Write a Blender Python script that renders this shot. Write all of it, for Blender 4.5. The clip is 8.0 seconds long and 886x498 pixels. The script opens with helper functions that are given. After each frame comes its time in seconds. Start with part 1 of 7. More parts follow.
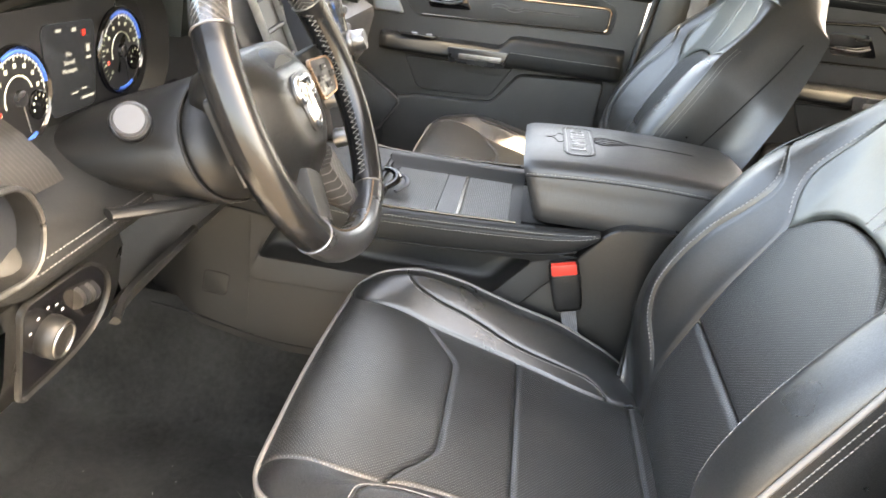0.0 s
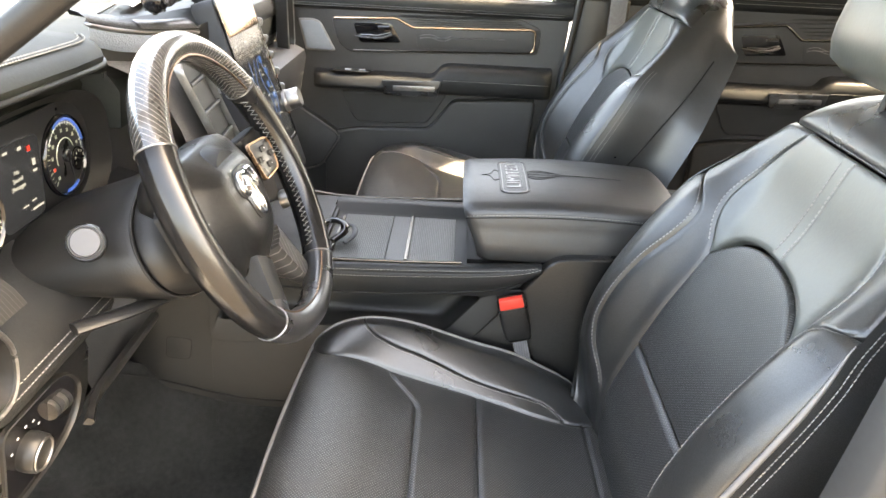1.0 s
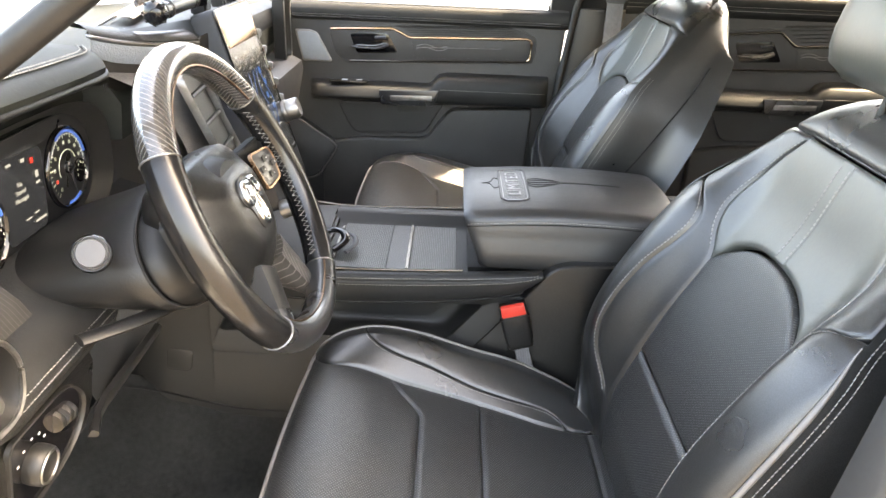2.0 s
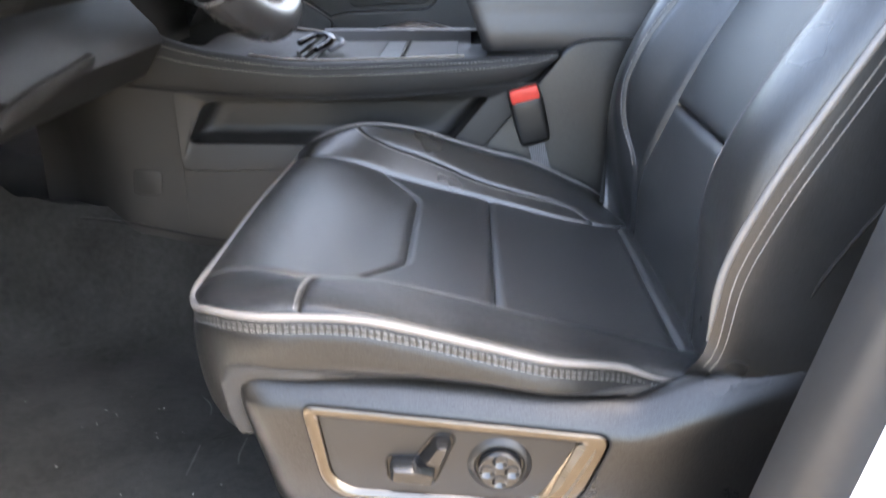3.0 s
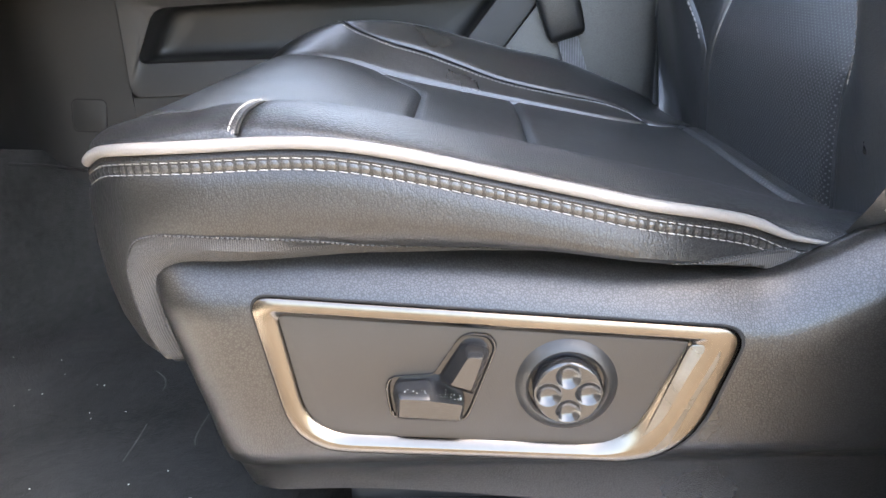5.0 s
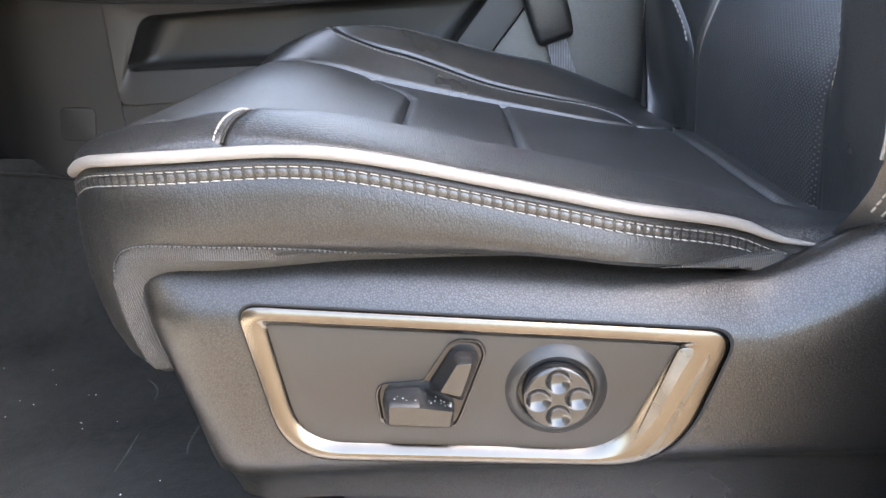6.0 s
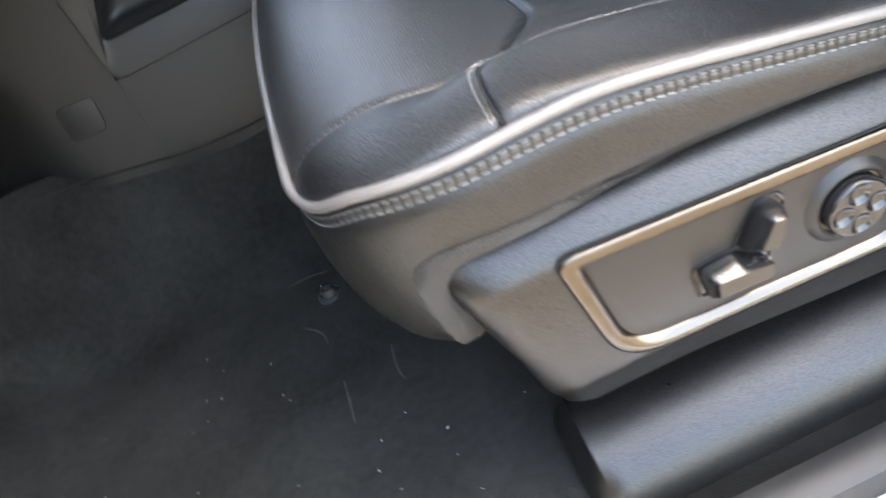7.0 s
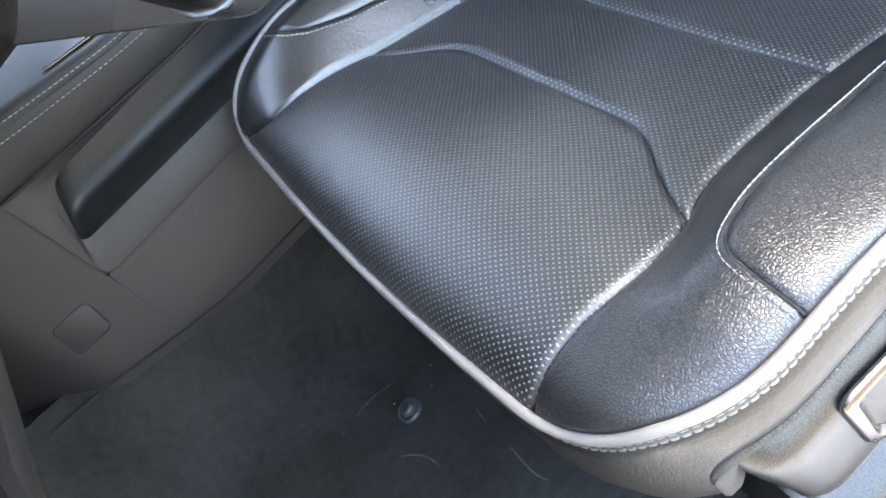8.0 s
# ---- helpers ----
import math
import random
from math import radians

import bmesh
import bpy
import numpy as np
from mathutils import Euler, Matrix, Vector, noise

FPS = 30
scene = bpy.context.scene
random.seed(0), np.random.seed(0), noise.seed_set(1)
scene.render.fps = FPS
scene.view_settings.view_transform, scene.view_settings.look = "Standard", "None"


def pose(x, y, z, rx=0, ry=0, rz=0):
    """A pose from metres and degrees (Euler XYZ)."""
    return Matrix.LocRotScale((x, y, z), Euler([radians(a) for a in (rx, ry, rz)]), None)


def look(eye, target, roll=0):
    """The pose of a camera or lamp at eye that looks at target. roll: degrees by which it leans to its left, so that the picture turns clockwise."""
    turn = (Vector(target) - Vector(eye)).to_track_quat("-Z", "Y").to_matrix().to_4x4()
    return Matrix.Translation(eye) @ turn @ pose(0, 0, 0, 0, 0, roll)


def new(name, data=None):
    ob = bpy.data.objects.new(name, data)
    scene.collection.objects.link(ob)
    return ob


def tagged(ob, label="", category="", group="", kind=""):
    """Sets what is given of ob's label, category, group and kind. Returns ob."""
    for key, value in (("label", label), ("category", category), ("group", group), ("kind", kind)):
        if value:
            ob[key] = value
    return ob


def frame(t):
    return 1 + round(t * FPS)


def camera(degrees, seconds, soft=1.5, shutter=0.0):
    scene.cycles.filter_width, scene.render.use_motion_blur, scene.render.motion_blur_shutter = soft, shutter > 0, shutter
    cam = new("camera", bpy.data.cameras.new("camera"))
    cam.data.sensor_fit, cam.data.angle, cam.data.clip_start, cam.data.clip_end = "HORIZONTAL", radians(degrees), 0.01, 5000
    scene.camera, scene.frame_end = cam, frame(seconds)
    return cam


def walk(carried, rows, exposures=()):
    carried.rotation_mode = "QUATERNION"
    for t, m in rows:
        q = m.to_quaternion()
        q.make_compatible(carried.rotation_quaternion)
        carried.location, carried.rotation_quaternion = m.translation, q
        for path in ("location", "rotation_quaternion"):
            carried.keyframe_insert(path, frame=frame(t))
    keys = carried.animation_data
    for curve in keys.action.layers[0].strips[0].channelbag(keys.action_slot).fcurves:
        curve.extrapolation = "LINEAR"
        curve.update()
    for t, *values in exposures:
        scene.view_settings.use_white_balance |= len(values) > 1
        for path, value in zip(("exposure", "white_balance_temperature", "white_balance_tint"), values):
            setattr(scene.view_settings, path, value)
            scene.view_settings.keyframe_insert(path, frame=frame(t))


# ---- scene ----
cam = camera(60.6, 8.0, soft=1.5, shutter=0.25)
# x runs to the rear of the truck, y to the passenger side, z up; the cab floor is z = 0
PATH = [
    (0, (0.269, 0.248, 0.899), (0.142, 2.072, 0.086), 7.5),
    (0.5, (0.272, 0.238, 0.974), (0.227, 2.061, 0.155), 4.3),
    (1, (0.277, 0.226, 0.998), (0.262, 2.054, 0.185), 3.0),
    (2.3, (0.265, 0.222, 0.993), (0.261, 2.07, 0.228), 2.5),
    (2.5, (0.276, 0.219, 0.944), (0.245, 2.073, 0.193), 2.2),
    (2.7, (0.294, 0.22, 0.829), (0.237, 2.066, 0.062), 1.2),
    (2.9, (0.299, 0.241, 0.704), (0.243, 2.07, -0.102), 0.4),
    (3, (0.307, 0.262, 0.634), (0.241, 2.098, -0.157), -0.5),
    (3.1, (0.299, 0.278, 0.582), (0.256, 2.115, -0.207), 0.1),
    (3.5, (0.299, 0.335, 0.465), (0.263, 2.197, -0.265), -0.3),
    (4, (0.293, 0.393, 0.421), (0.225, 2.261, -0.291), -1.0),
    (4.5, (0.286, 0.425, 0.419), (0.2, 2.295, -0.285), -2.4),
    (6, (0.291, 0.429, 0.421), (0.224, 2.305, -0.27), -3.5),
    (6.5, (0.276, 0.43, 0.428), (0.191, 2.217, -0.466), -9.2),
    (6.8, (0.204, 0.458, 0.474), (0.06, 2.113, -0.64), -22.0),
    (7, (0.127, 0.495, 0.528), (0.081, 2.091, -0.677), -28.1),
    (7.2, (0.096, 0.547, 0.596), (0.09, 2.08, -0.688), -34.1),
    (7.5, (0.063, 0.628, 0.645), (0.117, 2.112, -0.694), -39.7),
    (8, (0.056, 0.666, 0.67), (0.21, 2.087, -0.729), -42.2),
]
walk(cam, [(t, look(eye, target, roll)) for t, eye, target, roll in PATH],
     exposures=[(0.0, 5.05, 9900, 8), (0.6, 4.95, 9900, 8), (2.5, 4.71, 9300, 9), (3.2, 4.62, 7400, 9), (4.0, 4.8, 7500, 9), (6.4, 4.70, 7700, 9), (7.0, 4.4, 7600, 6), (7.4, 4.62, 7100, 3), (8.0, 5.08, 6900, 3)])

# ---- daylight ----
world = bpy.data.worlds.new("world")
scene.world = world
world.use_nodes = True
wn = world.node_tree.nodes
sky = wn.new("ShaderNodeTexSky")
sky.sky_type, sky.sun_disc = "NISHITA", False
sky.sun_elevation, sky.sun_rotation = radians(50.4), radians(79.5)
sky.dust_density, sky.air_density = 4.0, 0.8
wn["Background"].inputs["Strength"].default_value = 0.15
world.node_tree.links.new(sky.outputs[0], wn["Background"].inputs[0])
sun = new("sun", bpy.data.lights.new("sun", "SUN"))
sun.data.energy, sun.data.angle, sun.data.color = 1.9, radians(0.5), (1.0, 0.94, 0.84)
sun.matrix_world = look((6.5, 1.2, 8.0), (0, 0, 0))


# ---- materials ----
def mat(name, col, rough=0.5, metal=0.0, spec=0.5, vary=0.15, vscale=12.0, grain=0.0, gscale=900.0, wrinkle=0.0, wscale=60.0, rvary=0.08, coat=0.0, second=None, pebble=False, crease=0.0, cscale=110.0, stretch=(1, 1, 1), sheen=0.0, cavity=0.0, wear=0.0):
    """A principled material with colour variation at two scales, grain and creases in relief."""
    m = bpy.data.materials.new(name)
    m.use_nodes = True
    nt = m.node_tree
    n, l = nt.nodes, nt.links
    b = n["Principled BSDF"]
    b.inputs["Metallic"].default_value = metal
    b.inputs["Specular IOR Level"].default_value = spec
    b.inputs["Coat Weight"].default_value = coat
    b.inputs["Coat Roughness"].default_value = 0.12
    b.inputs["Sheen Weight"].default_value = sheen
    tc = n.new("ShaderNodeTexCoord")
    big = n.new("ShaderNodeTexNoise")
    big.inputs["Scale"].default_value, big.inputs["Detail"].default_value = vscale, 6.0
    l.new(tc.outputs["Object"], big.inputs["Vector"])
    fine = n.new("ShaderNodeTexNoise")
    fine.inputs["Scale"].default_value, fine.inputs["Detail"].default_value = vscale * 14, 3.0
    l.new(tc.outputs["Object"], fine.inputs["Vector"])
    add = n.new("ShaderNodeMath")
    add.operation = "MULTIPLY_ADD"
    add.inputs[1].default_value = 0.4
    l.new(fine.outputs[0], add.inputs[0])
    l.new(big.outputs[0], add.inputs[2])
    ramp = n.new("ShaderNodeMapRange")
    ramp.inputs["From Min"].default_value, ramp.inputs["From Max"].default_value = 0.45, 0.95
    l.new(add.outputs[0], ramp.inputs["Value"])
    mix = n.new("ShaderNodeMix")
    mix.data_type = "RGBA"
    lo = [c * (1 - vary) for c in col]
    hi = second or [min(1, c * (1 + vary)) for c in col]
    mix.inputs["A"].default_value, mix.inputs["B"].default_value = (*lo, 1), (*hi, 1)
    l.new(ramp.outputs[0], mix.inputs["Factor"])
    l.new(mix.outputs["Result"], b.inputs["Base Color"])
    rr = n.new("ShaderNodeMapRange")
    rr.inputs["To Min"].default_value, rr.inputs["To Max"].default_value = max(0.02, rough - rvary), min(1, rough + rvary)
    l.new(big.outputs[0], rr.inputs["Value"])
    l.new(rr.outputs[0], b.inputs["Roughness"])
    last = None
    if grain:
        v = n.new("ShaderNodeTexVoronoi")
        v.inputs["Scale"].default_value = gscale
        if pebble:
            v.feature = "DISTANCE_TO_EDGE"
            wob = n.new("ShaderNodeTexNoise")
            wob.inputs["Scale"].default_value, wob.inputs["Detail"].default_value = gscale * 0.5, 2.0
            l.new(tc.outputs["Object"], wob.inputs["Vector"])
            ad = n.new("ShaderNodeVectorMath")
            ad.operation = "MULTIPLY_ADD"
            ad.inputs[1].default_value = (0.6 / gscale,) * 3
            l.new(wob.outputs["Color"], ad.inputs[0])
            l.new(tc.outputs["Object"], ad.inputs[2])
            l.new(ad.outputs[0], v.inputs["Vector"])
            mr = n.new("ShaderNodeMapRange")
            mr.interpolation_type = "SMOOTHSTEP"
            mr.inputs["From Max"].default_value = 0.24
            l.new(v.outputs["Distance"], mr.inputs["Value"])
            top = mr.outputs[0]
            if cavity:  # the valleys of the grain are dull
                dull = n.new("ShaderNodeMapRange")
                dull.inputs["To Min"].default_value, dull.inputs["To Max"].default_value = spec * (1 - cavity), spec
                l.new(top, dull.inputs["Value"])
                l.new(dull.outputs[0], b.inputs["Specular IOR Level"])
        else:
            l.new(tc.outputs["Object"], v.inputs["Vector"])
            top = v.outputs["Distance"]
        bp = n.new("ShaderNodeBump")
        bp.inputs["Strength"].default_value, bp.inputs["Distance"].default_value = grain, 0.0007
        l.new(top, bp.inputs["Height"])
        last = bp
    if wrinkle:
        w = n.new("ShaderNodeTexNoise")
        w.inputs["Scale"].default_value, w.inputs["Detail"].default_value, w.inputs["Distortion"].default_value = wscale, 4.0, 0.3
        l.new(tc.outputs["Object"], w.inputs["Vector"])
        bp = n.new("ShaderNodeBump")
        bp.inputs["Strength"].default_value, bp.inputs["Distance"].default_value = wrinkle, 0.003
        l.new(w.outputs[0], bp.inputs["Height"])
        if last:
            l.new(last.outputs[0], bp.inputs["Normal"])
        last = bp
    if crease:
        mp = n.new("ShaderNodeMapping")
        mp.inputs["Scale"].default_value = stretch
        l.new(tc.outputs["Object"], mp.inputs["Vector"])
        cw = n.new("ShaderNodeTexNoise")
        cw.inputs["Scale"].default_value, cw.inputs["Detail"].default_value = cscale * 0.5, 3.0
        l.new(mp.outputs[0], cw.inputs["Vector"])
        ca = n.new("ShaderNodeVectorMath")
        ca.operation = "MULTIPLY_ADD"
        ca.inputs[1].default_value = (2.5 / cscale,) * 3
        l.new(cw.outputs["Color"], ca.inputs[0])
        l.new(mp.outputs[0], ca.inputs[2])
        cv = n.new("ShaderNodeTexVoronoi")
        cv.feature = "DISTANCE_TO_EDGE"
        cv.inputs["Scale"].default_value = cscale
        l.new(ca.outputs[0], cv.inputs["Vector"])
        cm = n.new("ShaderNodeMapRange")
        cm.interpolation_type = "SMOOTHSTEP"
        cm.inputs["From Max"].default_value = 0.10 if wear else 0.16
        l.new(cv.outputs["Distance"], cm.inputs["Value"])
        bp = n.new("ShaderNodeBump")
        bp.inputs["Distance"].default_value = 0.0008
        fade = n.new("ShaderNodeMapRange")
        fade.inputs["From Min"].default_value, fade.inputs["From Max"].default_value = 0.38, 0.62
        fade.inputs["To Min"].default_value, fade.inputs["To Max"].default_value = crease * 0.15, crease
        l.new(big.outputs[0], fade.inputs["Value"])
        l.new(fade.outputs[0], bp.inputs["Strength"])
        l.new(cm.outputs[0], bp.inputs["Height"])
        if wear:  # pale cracks where the finish has rubbed off
            inv = n.new("ShaderNodeMath")
            inv.operation = "SUBTRACT"
            inv.inputs[0].default_value = 1.0
            l.new(cm.outputs[0], inv.inputs[1])
            amt = n.new("ShaderNodeMapRange")
            amt.inputs["From Min"].default_value, amt.inputs["From Max"].default_value = 0.42, 0.66
            amt.inputs["To Max"].default_value = wear
            l.new(big.outputs[0], amt.inputs["Value"])
            mu = n.new("ShaderNodeMath")
            mu.operation = "MULTIPLY"
            l.new(inv.outputs[0], mu.inputs[0])
            l.new(amt.outputs[0], mu.inputs[1])
            rub = n.new("ShaderNodeMix")
            rub.data_type = "RGBA"
            rub.inputs["B"].default_value = (0.11, 0.11, 0.112, 1)
            l.new(mix.outputs["Result"], rub.inputs["A"])
            l.new(mu.outputs[0], rub.inputs["Factor"])
            l.new(rub.outputs["Result"], b.inputs["Base Color"])
        if last:
            l.new(last.outputs[0], bp.inputs["Normal"])
        last = bp
    if last:
        l.new(last.outputs[0], b.inputs["Normal"])
    return m


def dotted(m, pitch=0.0046, radius=0.15, dot=(0.16, 0.16, 0.16)):
    """Rows of staggered perforations over a material, on the UV map in metres."""
    nt = m.node_tree
    n, l = nt.nodes, nt.links
    b = n["Principled BSDF"]
    uv = n.new("ShaderNodeUVMap")
    uv.uv_map = "UVMap"
    dist = []
    for dx in (0.0, 0.5):
        sc = n.new("ShaderNodeVectorMath")
        sc.operation = "MULTIPLY_ADD"
        sc.inputs[1].default_value = (1 / pitch, 1 / (pitch * 1.3), 0)
        sc.inputs[2].default_value = (dx, dx, 0)
        l.new(uv.outputs[0], sc.inputs[0])
        fr = n.new("ShaderNodeVectorMath")
        fr.operation = "FRACTION"
        l.new(sc.outputs[0], fr.inputs[0])
        d = n.new("ShaderNodeVectorMath")
        d.operation = "DISTANCE"
        d.inputs[1].default_value = (0.5, 0.5, 0)
        l.new(fr.outputs[0], d.inputs[0])
        dist.append(d)
    mn = n.new("ShaderNodeMath")
    mn.operation = "MINIMUM"
    l.new(dist[0].outputs["Value"], mn.inputs[0])
    l.new(dist[1].outputs["Value"], mn.inputs[1])
    mk = n.new("ShaderNodeMapRange")
    mk.inputs["From Min"].default_value, mk.inputs["From Max"].default_value = radius + 0.07, radius - 0.03
    l.new(mn.outputs[0], mk.inputs["Value"])
    old = b.inputs["Base Color"].links[0].from_socket
    mix = n.new("ShaderNodeMix")
    mix.data_type = "RGBA"
    mix.inputs["B"].default_value = (*dot, 1)
    l.new(old, mix.inputs["A"])
    l.new(mk.outputs[0], mix.inputs["Factor"])
    l.new(mix.outputs["Result"], b.inputs["Base Color"])
    bp = n.new("ShaderNodeBump")
    bp.inputs["Strength"].default_value, bp.inputs["Distance"].default_value, bp.invert = 0.35, 0.0008, True
    l.new(mk.outputs[0], bp.inputs["Height"])
    if b.inputs["Normal"].links:
        l.new(b.inputs["Normal"].links[0].from_socket, bp.inputs["Normal"])
    l.new(bp.outputs[0], b.inputs["Normal"])
    return m


def striped(m, axis, pitch, dark=0.5, width=0.35, relief=0.5, uv=False, skew=0.0):
    """Fine ribs along one direction over a material."""
    nt = m.node_tree
    n, l = nt.nodes, nt.links
    b = n["Principled BSDF"]
    tc = n.new("ShaderNodeTexCoord")
    sep = n.new("ShaderNodeSeparateXYZ")
    l.new(tc.outputs["UV" if uv else "Object"], sep.inputs[0])
    src = sep.outputs[axis]
    if skew:
        ab = n.new("ShaderNodeMath")
        ab.operation = "ABSOLUTE"
        l.new(sep.outputs[1 - axis], ab.inputs[0])
        ma = n.new("ShaderNodeMath")
        ma.operation = "MULTIPLY_ADD"
        ma.inputs[1].default_value = skew
        l.new(ab.outputs[0], ma.inputs[0])
        l.new(src, ma.inputs[2])
        src = ma.outputs[0]
    k = n.new("ShaderNodeMath")
    k.operation = "DIVIDE"
    k.inputs[1].default_value = pitch
    l.new(src, k.inputs[0])
    fr = n.new("ShaderNodeMath")
    fr.operation = "PINGPONG"
    fr.inputs[1].default_value = 0.5
    l.new(k.outputs[0], fr.inputs[0])
    mk = n.new("ShaderNodeMapRange")
    mk.inputs["From Min"].default_value, mk.inputs["From Max"].default_value = width * 0.5 + 0.05, width * 0.5 - 0.05
    l.new(fr.outputs[0], mk.inputs["Value"])
    old = b.inputs["Base Color"].links[0].from_socket
    mix = n.new("ShaderNodeMix")
    mix.data_type, mix.blend_type = "RGBA", "MULTIPLY"
    mix.inputs["B"].default_value = (dark, dark, dark, 1)
    l.new(old, mix.inputs["A"])
    l.new(mk.outputs[0], mix.inputs["Factor"])
    l.new(mix.outputs["Result"], b.inputs["Base Color"])
    if relief:
        bp = n.new("ShaderNodeBump")
        bp.inputs["Strength"].default_value, bp.inputs["Distance"].default_value, bp.invert = relief, 0.001, True
        l.new(mk.outputs[0], bp.inputs["Height"])
        if b.inputs["Normal"].links:
            l.new(b.inputs["Normal"].links[0].from_socket, bp.inputs["Normal"])
        l.new(bp.outputs[0], b.inputs["Normal"])
    return m


def glass(name, col, alpha):
    m = bpy.data.materials.new(name)
    m.use_nodes = True
    n, l = m.node_tree.nodes, m.node_tree.links
    b = n["Principled BSDF"]
    b.inputs["Base Color"].default_value = (*col, 1)
    b.inputs["Roughness"].default_value = 0.02
    b.inputs["Alpha"].default_value = alpha
    return m


LEATHER = mat("black_leather", (0.020, 0.0205, 0.0205), 0.29, spec=0.95, vary=0.25, grain=0.11, gscale=560, pebble=True, wrinkle=0.08, wscale=240, rvary=0.05, cavity=0.2)
LID_LEATHER = mat("lid_leather", (0.020, 0.0205, 0.021), 0.40, spec=0.75, vary=0.2, grain=0.16, gscale=620, pebble=True, wrinkle=0.08, wscale=240, rvary=0.05)
LEATHER_WORN = mat("creased_leather", (0.0165, 0.0168, 0.0174), 0.30, spec=0.74, vary=0.3, grain=0.27, gscale=500, pebble=True, crease=0.05, cscale=300, stretch=(1.3, 0.7, 1), rvary=0.05, cavity=0.45, wear=0.16)
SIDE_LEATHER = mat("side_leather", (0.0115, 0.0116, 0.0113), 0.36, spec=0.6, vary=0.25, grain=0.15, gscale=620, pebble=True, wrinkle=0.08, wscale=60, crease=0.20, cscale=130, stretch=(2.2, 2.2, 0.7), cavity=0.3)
# smooth black leather; sky sheen is put into its paler, greenish base colour
SKY_SHEEN_LEATHER = mat("sky_sheen_leather", (0.062, 0.066, 0.060), 0.36, spec=0.9, vary=0.15, wrinkle=0.06, wscale=260, rvary=0.04)
PERF = dotted(mat("perforated_leather", (0.0155, 0.0158, 0.0158), 0.34, spec=0.85, vary=0.4, vscale=9, grain=0.2, gscale=700, pebble=True, wrinkle=0.16, wscale=110, rvary=0.09, cavity=0.2), pitch=0.0042, radius=0.112, dot=(0.145, 0.145, 0.142))
PIPING = mat("grey_piping", (0.165, 0.155, 0.145), 0.42, vary=0.10, grain=0.2, gscale=500)
THREAD = mat("pale_thread", (0.24, 0.232, 0.215), 0.8, vary=0.25, vscale=60)
DARK_THREAD = mat("grey_thread", (0.24, 0.23, 0.22), 0.8, vary=0.2, vscale=60)
SEAM = mat("seam_shadow_cloth", (0.008, 0.008, 0.008), 0.9)
PLASTIC = mat("grained_plastic", (0.0080, 0.0079, 0.0077), 0.30, spec=0.72, vary=0.12, grain=0.15, gscale=620, pebble=True, cavity=0.35)
SOFT_PLASTIC = mat("dark_plastic", (0.0088, 0.0088, 0.0089), 0.48, spec=0.42, vary=0.15, wrinkle=0.08, wscale=320)
CONSOLE_PLASTIC = mat("console_plastic", (0.0138, 0.0136, 0.0133), 0.5, spec=0.5, vary=0.15, grain=0.1, gscale=800, pebble=True)
SMOOTH_PLASTIC = mat("satin_plastic", (0.0135, 0.0131, 0.0127), 0.38, vary=0.1, grain=0.1, gscale=1500)
DOOR_PLASTIC = mat("door_plastic", (0.043, 0.0418, 0.0405), 0.45, spec=0.45, vary=0.15, wrinkle=0.08, wscale=320)
GLOSS_BLACK = mat("gloss_black", (0.006, 0.006, 0.007), 0.08, vary=0.1, rvary=0.03)
BUTTON = mat("button_plastic", (0.018, 0.0185, 0.020), 0.28, spec=0.8, vary=0.12)
SWITCH = mat("switch_plastic", (0.010, 0.0102, 0.011), 0.22, spec=0.8, vary=0.12, rvary=0.05)
CHROME = mat("satin_chrome", (0.128, 0.114, 0.098), 0.22, metal=1.0, vary=0.15, vscale=18, rvary=0.08)
WORN_METAL = mat("worn_metal", (0.125, 0.123, 0.118), 0.30, metal=1.0, vary=0.2, vscale=40, rvary=0.15)
BRIGHT = mat("bright_chrome", (0.82, 0.82, 0.83), 0.12, metal=1.0, vary=0.06)
BRUSHED = mat("brushed_metal", (0.26, 0.255, 0.25), 0.38, metal=1.0, vary=0.35, vscale=30)
COPPER = mat("copper_trim", (0.26, 0.165, 0.11), 0.28, metal=1.0, vary=0.15)
SILVER = mat("silver_paint", (0.048, 0.050, 0.055), 0.45, metal=0.2, spec=0.4, vary=0.1)
GRILLE = mat("speaker_grille", (0.26, 0.285, 0.31), 0.5, metal=0.3, vary=0.1, grain=0.8, gscale=400)
DARK_GRILLE = mat("dark_grille", (0.05, 0.05, 0.052), 0.45, metal=0.3, vary=0.15, grain=0.9, gscale=400)
CARPET = mat("black_carpet", (0.0065, 0.0067, 0.0067), 0.95, spec=0.2, vary=0.5, vscale=9, grain=1.0, gscale=700, wrinkle=0.4, wscale=160, second=(0.012, 0.0123, 0.0123), sheen=0.02)
MAT_CLOTH = mat("floor_mat_cloth", (0.010, 0.0105, 0.0106), 0.93, spec=0.25, vary=0.5, vscale=7, grain=1.0, gscale=800, wrinkle=0.3, wscale=150, second=(0.030, 0.0307, 0.0302), sheen=0.03)
DUST = mat("pale_dust", (0.06, 0.06, 0.059), 0.95, vary=0.5, vscale=60)
LINT = mat("white_lint", (0.7, 0.7, 0.68), 0.9)
FABRIC = striped(mat("ribbed_fabric", (0.048, 0.046, 0.044), 0.85, vary=0.2, grain=0.5, gscale=900), 0, 0.0012, 0.4, 0.45, 0.4, skew=0.5)
RED = mat("red_plastic", (0.62, 0.045, 0.03), 0.4, vary=0.1)
WEBBING = striped(mat("belt_webbing", (0.15, 0.15, 0.155), 0.8, vary=0.4), 0, 0.003, 0.6, 0.5, 0.3)
